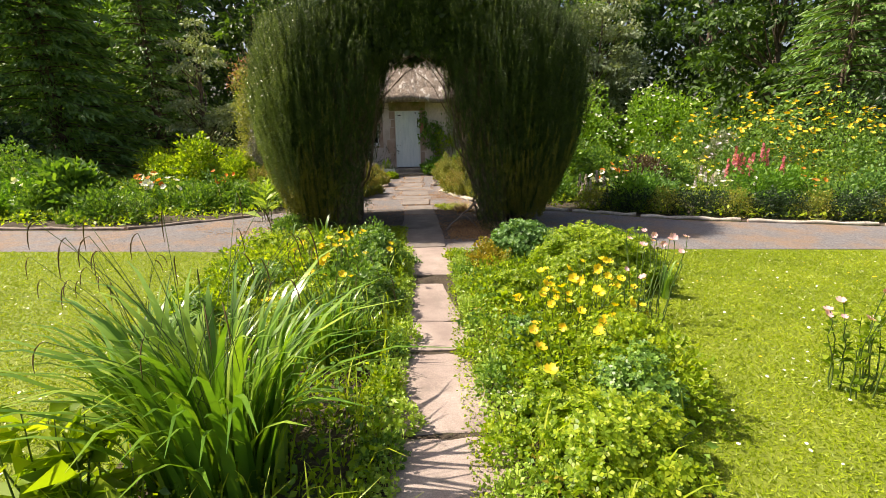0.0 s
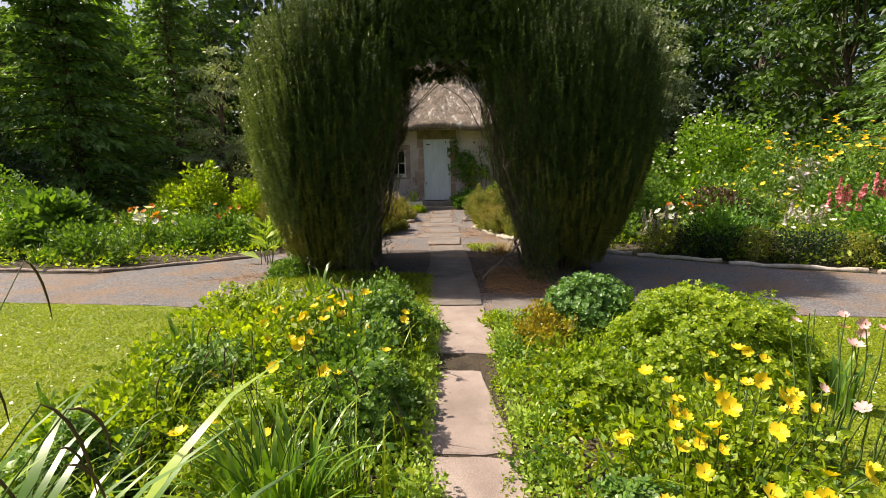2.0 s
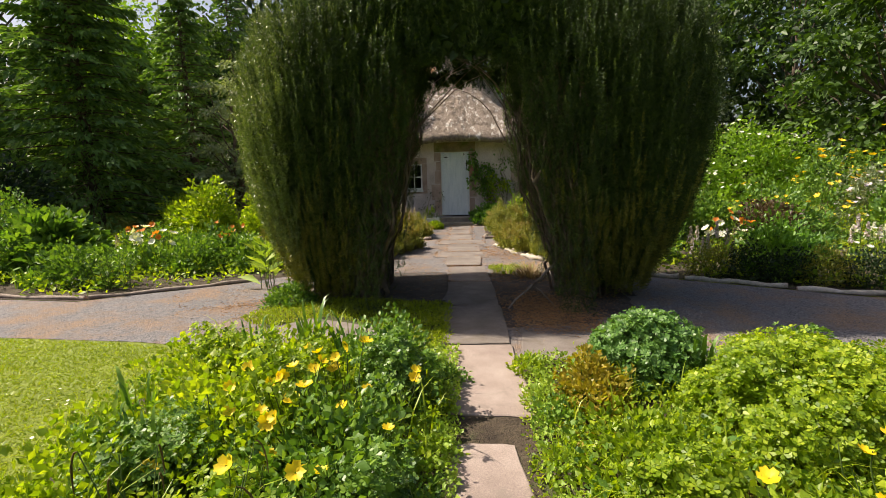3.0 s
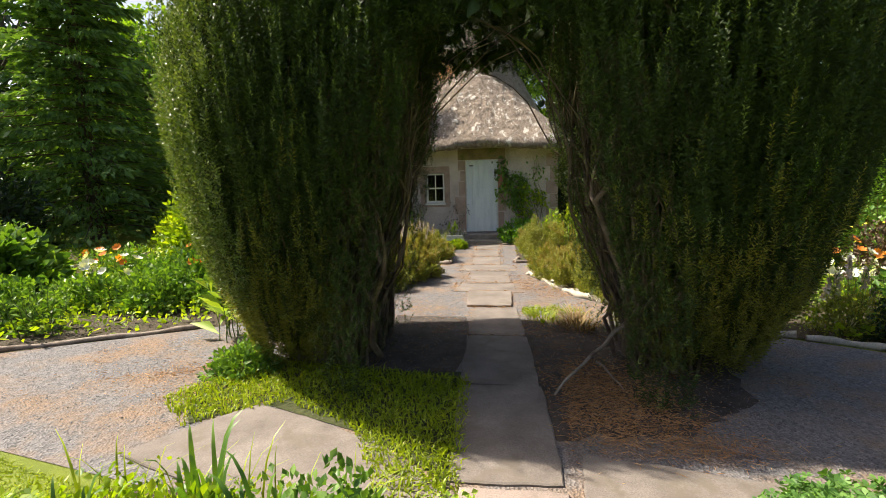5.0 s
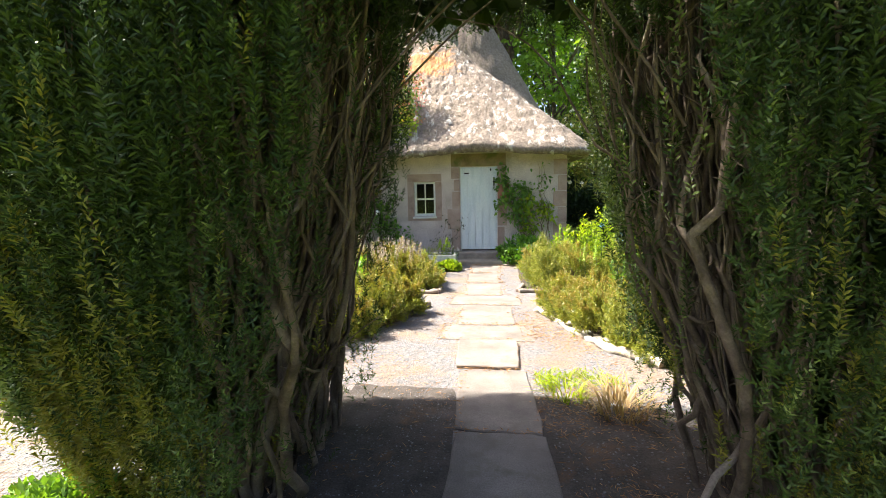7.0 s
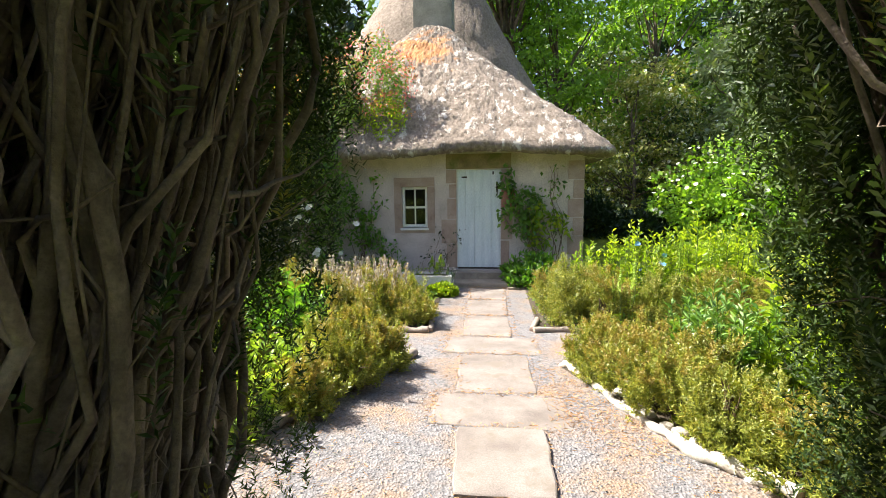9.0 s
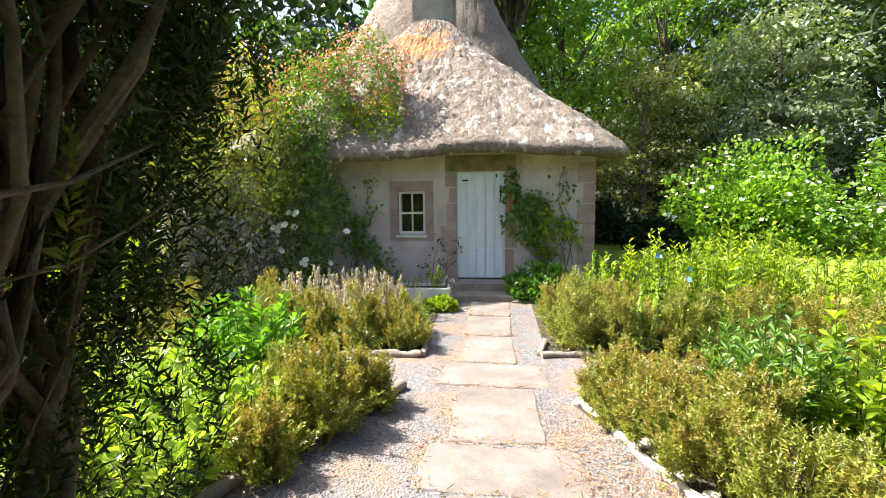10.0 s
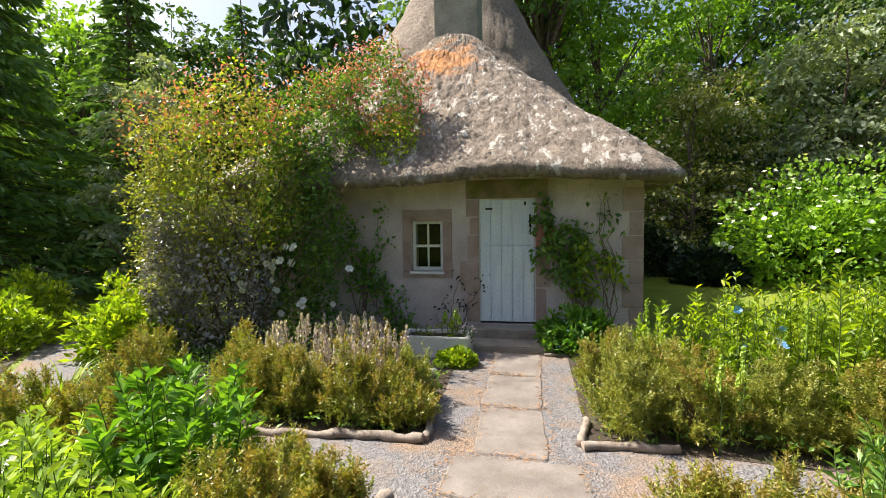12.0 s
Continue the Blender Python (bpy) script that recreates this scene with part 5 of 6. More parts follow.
stalks("dock_plant", (1.85, 1.15), 0.22, 0.3, 6, LEAF_FRESH, 0.26, "coarse weed with long crinkled leaves", "weed", "", 3, 0.32, None, False, 0.5)

for x, y, r, h, leaf in ((0.42, 1.25, 0.3, 0.4, LEAF_MID), (-0.2, 2.1, 0.42, 0.5, LEAF_FRESH), (-0.65, 1.5, 0.36, 0.42, LEAF_MID), (0.42, 2.45, 0.3, 0.5, LEAF_MID), (-0.1, 0.9, 0.36, 0.4, LEAF_FRESH), (-0.85, 2.6, 0.36, 0.45, LEAF_FRESH), (-0.9, 0.7, 0.3, 0.34, LEAF_MID),
                         (1.9, 1.45, 0.26, 0.3, LEAF_FRESH), (2.45, 0.1, 0.34, 0.36, LEAF_FRESH), (1.78, 0.35, 0.22, 0.26, LEAF_MID), (1.75, -0.5, 0.22, 0.26, LEAF_FRESH), (2.3, -0.45, 0.26, 0.36, LEAF_MID), (3.3, 2.5, 0.4, 0.4, LEAF_MID)):
    bush("geranium_clump", (x, y), (r, r, h), leaf, 0.058, int(4200 * r), "loose lobed-leaved geranium among the weeds", "perennial", "geraniums", 0.35, 0.85, None, True, 0.35, "", 5)
for i in range(26):
    side = i % 2
    y = -1.9 + 5.2 * (i / 26) + RNG.normal() * 0.1
    bush("edge_weed", ((0.72 if side else 1.42) + RNG.normal() * 0.05, y), (0.11 + 0.06 * RNG.random(), 0.14, 0.1 + 0.1 * RNG.random()), (LEAF_FRESH, LEAF_LIME, LEAF_MID)[i % 3], 0.035, 300, "small leafy weed spilling over the paving", "weed", "edge weeds", 0.4, 0.6, None, False, 0.4)

# ---- beneath the yews ----
stalks("broad_leaved_shoot", (-2.0, 5.85), 0.3, 0.82, 8, LEAF_LIME, 0.34, "bright lime shoots with long leaves against yew", "shrub", "", 8, 0.26, None, False, 0.2)
bush("ivy_clump", (-1.35, 5.05), (0.3, 0.25, 0.22), LEAF_MID, 0.06, 900, "low ivy and weeds at the yew's foot", "weeds")
wild_grass("rough_grass_tufts", [(-1.75, 4.5), (-1.25, 5.3), (0.7, 5.0), (0.72, 3.55), (0.3, 3.4), (-0.05, 4.15), (-0.7, 4.5), (-1.3, 4.1)], 9000, 0.09, "long soft grass beside the paving")
carpet("rough_grass_blades", [(-1.7, 4.5), (-1.2, 5.3), (0.66, 5.0), (0.7, 3.6), (0.35, 3.5), (-0.1, 4.25), (-0.75, 4.55), (-1.25, 4.2)], 9000, 0.04, LEAF_GRASS, 0.06, "rough grass beside the paving", 0.12, 3.0, "grass")
carpet("sunny_grass_tufts", [(1.2, 6.85), (2.0, 6.9), (1.8, 7.2), (1.2, 7.15)], 900, 0.04, LEAF_GRASS, 0.06, "thin grass in the gravel", 0.12, 3.0, "grass")
fallen = thing("fallen_branch", (1.75, 4.9, 0), "dead pale branch leaning out from the yew's foot", "branch")
tubes("branch", [wiggle((1.35, 4.75, 0.02), (2.05, 5.25, 0.5), 9, 0.06), wiggle((1.7, 5.0, 0.2), (1.9, 4.9, 0.02), 5, 0.03)], [np.linspace(0.01, 0.02, 9), np.linspace(0.01, 0.005, 5)], LOG, fallen)
tuft("dry_grass_tuft", (1.8, 6.5), 0.5, 0.3, 150, 0.012, LEAF_STRAW, "flattened dry straw-coloured grass on gravel", "grass", "", 1.6)
tuft("dry_grass_tuft", (1.45, 6.75), 0.4, 0.18, 120, 0.01, LEAF_GRASS, "thin fresh grass tuft in the gravel", "grass", "", 1.2)

# ---- beds between arch and cottage ----
LEAF_AMBER = leafy("amber_tip", [(0.17, 0.14, 0.03), (0.28, 0.22, 0.045), (0.38, 0.28, 0.07)], 0.45, 0.35)
def box_bush(x, y, r, h, label="loose low box bush with golden brown tips"):
    """A small clipped box: upright sprigs with tiny leaves, twigs showing."""
    ob = thing("box_bush", (x, y, 0), label, "shrub", "box edging")
    seed = RNG.random() * 40
    h = h * (0.92 + 0.2 * RNG.random())
    m, per = 44, 24
    tip, d = dome_points(m, (x, y, h * 0.3), (r * 1.0, r * 0.95, h * 0.66), 0.25, seed, -0.25, 0.3)
    m = len(tip)
    root = np.stack([x + (tip[:, 0] - x) * 0.55, y + (tip[:, 1] - y) * 0.55, np.maximum(tip[:, 2] - 0.3, 0.02)], 1)
    t = RNG.random((m, per)) ** 0.8
    p = (root[:, None] + (tip - root)[:, None] * t[:, :, None] + RNG.normal(size=(m, per, 3)) * (0.045 * (1.25 - t))[:, :, None]).reshape(-1, 3)
    p[:, 2] = np.maximum(p[:, 2], 0.02)
    ax = np.repeat(unit(tip - root), per, 0) + RNG.normal(size=p.shape) * 0.4 + [0, 0, 0.25]
    high = (t.ravel() > 0.72) & (np.repeat(d[:, 2], per) > 0.1) & (RNG.random(len(p)) < 0.75)
    part("foliage", sprig_arrays(p[~high], ax[~high], 0.11, 13, 0.034, 0.012, True), LEAF_BOX, ob)
    part("tip_layer", sprig_arrays(p[high], ax[high], 0.1, 12, 0.03, 0.0105, True), (LEAF_OLIVE, LEAF_AMBER, LEAF_AMBER)[int(seed) % 3], ob, "golden young tips")
    lines = [wiggle((x + RNG.normal() * 0.05, y + RNG.normal() * 0.05, -0.02), q, 6, 0.06) for q in p[:14]]
    tubes("stemwork", lines, [np.linspace(0.009, 0.003, 6)] * 14, DRY_STEM, ob, "", 5)


for x, y, r, h in ((-0.75, 8.25, 0.28, 0.55), (-0.58, 8.72, 0.32, 0.68), (-0.4, 9.15, 0.26, 0.62), (-0.9, 8.85, 0.26, 0.62), (-0.85, 9.35, 0.24, 0.5),
                   (2.62, 7.6, 0.34, 0.55), (2.3, 7.95, 0.32, 0.58), (2.05, 8.4, 0.34, 0.6), (1.88, 8.8, 0.33, 0.58), (1.7, 9.22, 0.28, 0.55), (2.95, 7.25, 0.35, 0.55), (2.2, 9.3, 0.3, 0.6), (2.4, 8.7, 0.3, 0.6), (3.0, 9.65, 0.34, 0.62), (3.6, 9.7, 0.34, 0.62), (4.2, 9.6, 0.36, 0.62),
                   (-0.36, 10.72, 0.28, 0.62), (-0.42, 11.2, 0.26, 0.6), (-0.85, 10.72, 0.33, 0.68), (-1.35, 10.72, 0.3, 0.66), (-2.1, 10.95, 0.32, 0.75), (-1.75, 10.75, 0.26, 0.6),
                   (1.6, 10.85, 0.33, 0.8), (1.95, 11.35, 0.3, 0.85), (2.2, 10.85, 0.35, 0.75), (2.8, 10.8, 0.34, 0.72), (3.4, 10.75, 0.36, 0.75), (1.6, 11.9, 0.28, 0.7), (4.1, 10.7, 0.4, 0.78), (4.8, 10.6, 0.4, 0.78),
                   (-3.6, 11.3, 0.38, 0.6), (-2.9, 10.05, 0.34, 0.6), (-3.4, 9.7, 0.42, 0.65), (-2.4, 9.8, 0.3, 0.55)):
    box_bush(x, y, r, h)
carpet("left_weeds", SOILS[2], 16000, 0.25, LEAF_FRESH, 0.08, "mixed low greenery covering the bed", 0.5, 7.0)
carpet("right_weeds", SOILS[3], 20000, 0.25, LEAF_FRESH, 0.08, "mixed low greenery covering the bed", 0.5, 8.0)
carpet("cottage_left_weeds", SOILS[4], 9000, 0.2, LEAF_MID, 0.06, "mixed low greenery beside the cottage", 0.5, 9.0)
carpet("cottage_right_weeds", SOILS[5], 9000, 0.2, LEAF_MID, 0.06, "mixed low greenery beside the cottage", 0.5, 10.0)
stalks("lily_clump", (-1.5, 9.35), 0.42, 0.98, 40, LEAF_LILY, 0.2, "dense dark green lily stems in a clump", "perennial", "lily clumps", 34, 0.27)
stalks("lily_clump", (2.75, 9.15), 0.42, 0.92, 44, LEAF_MID, 0.15, "dense fresh green lily stems in a clump", "perennial", "lily clumps", 36, 0.24)
for x, y, r, h, n in ((-1.4, 8.4, 0.36, 0.7, 40), (-0.98, 8.5, 0.22, 0.55, 20), (-1.9, 8.6, 0.38, 0.7, 40), (-2.3, 9.0, 0.4, 0.62, 36), (-1.15, 7.85, 0.32, 0.66, 32), (-2.9, 9.2, 0.4, 0.55, 30), (-1.6, 7.5, 0.35, 0.75, 34), (-2.3, 8.0, 0.4, 0.7, 34)):
    stalks("phlox_clump", (x, y), r, h, n, LEAF_LIME, 0.17, "bright lime green leafy perennials in sun", "perennial", "phlox clumps", 15, 0.3)
for x, y, r, h, n in ((3.2, 8.9, 0.42, 0.8, 26), (3.6, 8.2, 0.45, 0.7, 26), (2.75, 11.5, 0.45, 1.35, 48), (3.4, 11.6, 0.5, 1.45, 48), (4.0, 11.7, 0.5, 1.35, 44), (2.2, 11.8, 0.3, 1.0, 24), (4.3, 9.0, 0.5, 0.8, 28), (4.7, 11.4, 0.5, 1.2, 36), (5.5, 11.6, 0.55, 1.25, 38), (6.3, 11.3, 0.55, 1.2, 36), (4.6, 12.5, 0.5, 1.25, 34)):
    stalks("phlox_clump", (x, y), r, h, n, LEAF_FRESH, 0.14, "tall bright green leafy perennials in sun", "perennial", "phlox clumps", 36, 0.28)
for x, y, h in ((2.3, 10.6, 1.0), (2.05, 12.0, 1.0), (3.2, 11.2, 1.35)):
    stalks("lupin_spire", (x, y), 0.12, h, 4, LEAF_FRESH, 0.1, "pale green flower spire rising from leaves", "perennial", "spires", 16, 0.25, (LEAF_LIME, 1.0, 0.03, 4), True)
stalks("giant_lily", (3.25, 10.95), 0.1, 1.65, 1, LEAF_FRESH, 0.2, "tall lily stem with whorls of leaves", "perennial", "", 70, 0.16)
stalks("broad_leaved_plant", (3.35, 8.9), 0.4, 1.15, 16, LEAF_FRESH, 0.17, "tall perennial with broad soft green leaves", "perennial", "", 18, 0.5, None, False, 0.35)
stalks("blue_poppy", (2.75, 11.2), 0.25, 1.15, 5, LEAF_FRESH, 0.12, "sky blue poppies on tall stems", "poppy", "", 8, 0.3, (PETAL_BLUE, 1.0, 0.09, 5))
stalks("lambs_ear", (-1.05, 8.6), 0.16, 0.34, 7, LEAF_SILVER, 0.3, "pale silvery sword leaves in the bed", "perennial", "", 4, 0.12)
for x, y, h in ((3.2, 7.9, 0.5), (3.0, 7.4, 0.45), (2.6, 8.9, 0.5)):
    stalks("foxglove_rosette", (x, y), 0.25, h, 12, LEAF_LIME, 0.24, "broad pale green leaf rosette in sun", "perennial", "rosettes", 7, 0.36)
for x, y, r, n in ((-0.8, 11.2, 0.35, 40), (-1.0, 11.4, 0.5, 60), (-1.7, 11.3, 0.4, 40), (-1.35, 11.9, 0.35, 30)):
    stalks("faded_flower_clump", (x, y), r, 0.86, n, LEAF_GOLD if x > -1.2 else LEAF_SILVER, 0.07, "pale stalks with faded mauve flower heads", "perennial", "faded clumps", 16, 0.35, (PETAL_MAUVE, 0.8, 0.035, 7), True, 0.2, DRY_STEM)
stalks("daisy_patch", (-2.7, 8.9), 0.4, 0.55, 20, LEAF_MID, 0.08, "white flowers over dark leaves", "flowers", "", 8, 0.4, (PETAL_WHITE, 0.8, 0.06, 7))
tuft("daylily_clump", (-3.6, 10.2), 0.4, 0.75, 90, 0.022, LEAF_FRESH, "arching bright green daylily leaves", "perennial", "", 0.7)
tuft("daylily_clump", (-4.6, 9.6), 0.5, 0.8, 110, 0.022, LEAF_FRESH, "arching bright green daylily leaves", "perennial", "", 0.7)
for x, y, r, h in ((-4.9, 12.2, 0.5, 0.75), (-5.2, 12.9, 0.55, 0.9), (-4.4, 12.3, 0.4, 0.55), (-7.0, 12.2, 0.6, 0.8), (-7.8, 13.2, 0.7, 0.9)):
    bush("hosta_clump", (x, y), (r, r, h), LEAF_FRESH, 0.12, 1500, "bright green leafy clump by the gravel", "perennial", "leafy clumps", 0.35, 0.45, None, True, 0.3)

# ---- against the cottage ----
stalks("trough_wallflower", (-0.25, 12.95, 0.24), 0.14, 0.42, 7, LEAF_FRESH, 0.08, "leafy flower spires growing in the trough", "flowers", "", 22, 0.22, (LEAF_LIME, 1.0, 0.03, 4), True)
stalks("trough_wallflower", (-0.62, 12.95, 0.24), 0.16, 0.25, 8, LEAF_FRESH, 0.07, "short leafy growth in the trough", "flowers", "", 12, 0.25)
stalks("trough_daisy", (-0.08, 12.9, 0.2), 0.14, 0.26, 22, LEAF_SILVER, 0.04, "small white and mauve flowers over trough rim", "flowers", "", 5, 0.4, (PETAL_MAUVE, 0.9, 0.03, 6))
bush("trough_foot_plant", (-0.12, 12.48), (0.26, 0.2, 0.19), LEAF_FRESH, 0.055, 1500, "fresh green ground plant before the trough", "perennial", "", 0.4, 0.6)
bush("lungwort_clump", (1.45, 13.35), (0.52, 0.36, 0.5), LEAF_LILY, 0.13, 1300, "dark green leafy clump with small blue flowers", "perennial", "", 0.45, 0.35, (PETAL_BLUE, 60, 0.025, 5))
stalks("lungwort_clump", (1.35, 13.4), 0.42, 0.58, 26, LEAF_BLUE, 0.14, "dark green leafy stems with blue flowers", "perennial", "", 12, 0.28, (PETAL_MAUVE, 0.6, 0.03, 5))
stalks("wall_perennial", (-1.1, 13.5), 0.3, 0.55, 16, LEAF_MID, 0.13, "green leafy stems before the wall", "perennial", "", 14, 0.3)
stalks("wall_perennial", (-1.9, 13.4), 0.4, 0.6, 20, LEAF_MID, 0.1, "green leafy stems before the wall", "perennial", "", 12, 0.3)


def wall_climber(x0, x1, z1, root, leaf, size, n, dense, label, low=6, petal=None):
    """Thin stems spread on the wall, with bunches of leaves."""
    ob = thing("wall_climber", (root, 13.93, 0), label, "climber", "wall climbers")
    lines, rad, P = [], [], []
    for i in range(n):
        t = (x0 + (x1 - x0) * RNG.random(), 13.93, z1 * (0.55 + 0.45 * RNG.random()))
        line = wiggle((root + RNG.normal() * 0.05, 13.93, 0), t, 12, 0.22)
        line[:, 1] = 13.95 - 0.06 * RNG.random(12)
        lines.append(line)
        rad.append(np.linspace(0.009, 0.003, 12))
        k = RNG.integers(low, 12, dense)
        P.append(line[k] + RNG.normal(size=(dense, 3)) * [0.08, 0.035, 0.07])
    P = np.concatenate(P)
    P[:, 1] = np.minimum(P[:, 1], 13.965)
    tubes("stemwork", lines, rad, DRY_STEM, ob, "", 5)
    ln = size * (0.6 + 0.7 * RNG.random(len(P)))
    part("foliage", leaf_arrays(P, rand_dirs(len(P)) * [1, 0.5, 1] + [0, -0.35, -0.1], ln, ln * 0.6, 0.2, 0.2), leaf, ob)
    if petal:
        flower_parts(ob, P[:: len(P) // 12] + [0, -0.05, 0], np.tile([0.1, -1, 0.2], (13, 1))[: len(P[:: len(P) // 12])], petal, 0.07, 5)


wall_climber(0.95, 1.7, 2.1, 1.75, LEAF_MID, 0.12, 9, 48, "climbing rose with green leaves on the wall", 8)
wall_climber(1.2, 2.1, 1.85, 1.75, LEAF_FRESH, 0.12, 6, 30, "sunlit climbing rose beside the door", 8)
wall_climber(1.7, 2.35, 2.35, 2.0, LEAF_MID, 0.09, 5, 16, "thin climber reaching the eaves")
wall_climber(-2.4, -1.45, 2.1, -1.9, LEAF_LILY, 0.1, 9, 34, "sparse dark-leaved climber on the wall")
wall_climber(-1.8, -0.9, 0.95, -1.3, LEAF_LILY, 0.09, 8, 22, "sparse dark-leaved climber under the window")
wall_climber(-0.5, -0.1, 0.9, -0.3, LEAF_DARK, 0.06, 4, 16, "thin twigs beside the door")


def rambler():
    """The great climber that swallows the cottage's corner: several lobes on one tangle of stems."""
    ob = thing("rambling_climber", (-3.6, 13.0, 0), "huge rambling climber with reddish tips swallowing the cottage corner", "climber")
    lobes = [((-3.75, 13.0, 2.5), (1.25, 0.85, 1.45), LEAF_OLIVE, 0.075, 7000), ((-3.6, 12.95, 2.55), (1.22, 0.87, 1.42), LEAF_FRESH, 0.075, 1800), ((-2.75, 13.35, 1.7), (0.75, 0.45, 1.7), LEAF_MID, 0.085, 6000), ((-4.45, 12.9, 1.6), (0.6, 0.65, 1.4), LEAF_OLIVE, 0.075, 4000),
             ((-3.7, 12.75, 0.9), (0.95, 0.6, 1.1), LEAF_PURPLE, 0.07, 5000), ((-4.15, 12.3, 1.1), (0.3, 0.3, 1.05), LEAF_PURPLE, 0.06, 2600), ((-2.55, 13.9, 3.3), (0.75, 0.6, 0.8), LEAF_MID, 0.07, 4500), ((-1.75, 14.35, 3.7), (0.8, 0.55, 1.0), LEAF_MID, 0.065, 5000), ((-1.4, 14.0, 3.0), (0.5, 0.4, 0.6), LEAF_FRESH, 0.06, 2600)]
    red = []
    for c, r, leaf, size, n in lobes:
        seed = RNG.random() * 40
        p, d = dome_points(n, c, r, 0.4, seed, -0.95, 0.3)
        p = p[p[:, 2] > 0.05]
        ax = rand_dirs(len(p)) * 0.8 + [0, -0.2, 0.35]
        ln = size * (0.5 + 0.8 * RNG.random(len(p)))
        part("foliage", leaf_arrays(p, ax, ln, ln * 0.62, 0.2, 0.25), leaf, ob)
        if c[2] > 2.4:
            q, _ = dome_points(n // 9 if c[0] < -3 else n // 7, c, np.array(r) * 1.08, 0.12, seed, 0.15, 0.3)
            red.append(q)
    q = np.concatenate(red)
    part("tip_layer", leaf_arrays(q, rand_dirs(len(q)) + [0, 0, 0.8], 0.06, 0.035), LEAF_RED, ob, "reddish young leaf tips")
    q3, d3 = dome_points(260, (-3.75, 13.0, 2.55), (1.3, 0.9, 1.55), 0.08, 5.0, 0.35, 0.3)
    part("blossom", flower_arrays(q3, d3 + [0, -0.5, 0.2], 0.05, 5), PETAL_ROSE, ob, "small rose red blossom")
    q2, d2 = dome_points(520, (-1.75, 14.3, 3.75), (0.85, 0.6, 1.05), 0.1, 3.0, -0.2, 0.3)
    part("blossom", flower_arrays(q2, d2 + [0, -0.5, 0.2], 0.045, 5), PETAL_ROSE, ob, "small rose red blossom")
    lines, rad = [], []
    for i in range(40):
        b = np.array([-3.7 + RNG.normal() * 0.35, 13.1 + RNG.normal() * 0.2, -0.05])
        t = np.array([-4.9 + 3.3 * RNG.random(), 12.5 + 1.2 * RNG.random(), 1.6 + 2.4 * RNG.random()])
        lines.append(wiggle(b, t, 10, 0.25))
        rad.append(np.linspace(0.014, 0.004, 10))
    for i in range(16):
        b = np.array([-3.7 + RNG.normal() * 0.7, 12.7 + RNG.normal() * 0.3, 3.2 + 0.5 * RNG.random()])
        lines.append(wiggle(b, b + RNG.normal(size=3) * [0.45, 0.3, 0.3], 8, 0.15))
        rad.append(np.linspace(0.006, 0.002, 8))
    tubes("stemwork", lines, rad, DRY_STEM, ob, "", 5)
    n = 34
    p = np.stack([-2.75 + RNG.normal(size=n) * 0.45, 12.85 + RNG.normal(size=n) * 0.1, 0.5 + 1.0 * RNG.random(n)], 1)
    flower_parts(ob, p, np.tile([0.15, -1, 0.3], (n, 1)) + RNG.normal(size=(n, 3)) * 0.3, PETAL_WHITE, 0.1, 6, 0.2)


rambler()

# ---- beds across the gravel ----
def border(outline, number, tall, label_side):
    """Mixed perennials: lower at the gravel, taller towards the back, gaps and colours as they fall."""
    pts = scatter(outline, number * 3)
    chosen = []
    for p in pts:
        if all(np.hypot(*(p - q)) > 0.62 for q in chosen):
            chosen.append(p)
        if len(chosen) >= number:
            break
    for x, y in chosen:
        near = min(np.hypot(x - a, y - b) for a, b in outline)
        h = tall * (0.5 + 0.5 * RNG.random())
        k = RNG.random()
        if k < 0.34:
            leaf = (LEAF_MID, LEAF_LILY, LEAF_BLUE, LEAF_MID)[RNG.integers(0, 4)]
            bush("border_clump", (x, y), (0.45 + 0.25 * RNG.random(), 0.4, h * 0.85), leaf, 0.09, 1300, "leafy rounded perennial clump in the border", "perennial", "border clumps " + label_side, 0.5, 0.45, None, True, 0.35)
        elif k < 0.72:
            leaf = (LEAF_FRESH, LEAF_MID, LEAF_LILY)[RNG.integers(0, 3)]
            stalks("border_perennial", (x, y), 0.42, h, 26, leaf, 0.13, "upright leafy perennial in the border", "perennial", "border perennials " + label_side, 16, 0.25)
        elif k < 0.88:
            tuft("border_iris", (x, y), 0.3, h * 0.8, 45, 0.028, LEAF_MID, "upright sword-leaved plant in the border", "iris", "border irises " + label_side, 0.35)
        else:
            stalks("border_foxglove", (x, y), 0.3, h * 1.05, 10, LEAF_MID, 0.13, "leafy perennial with pale flower spikes", "perennial", "border spikes " + label_side, 10, 0.3, ((PETAL_WHITE, PETAL_MAUVE)[RNG.integers(0, 2)], 0.8, 0.045, 5), True)


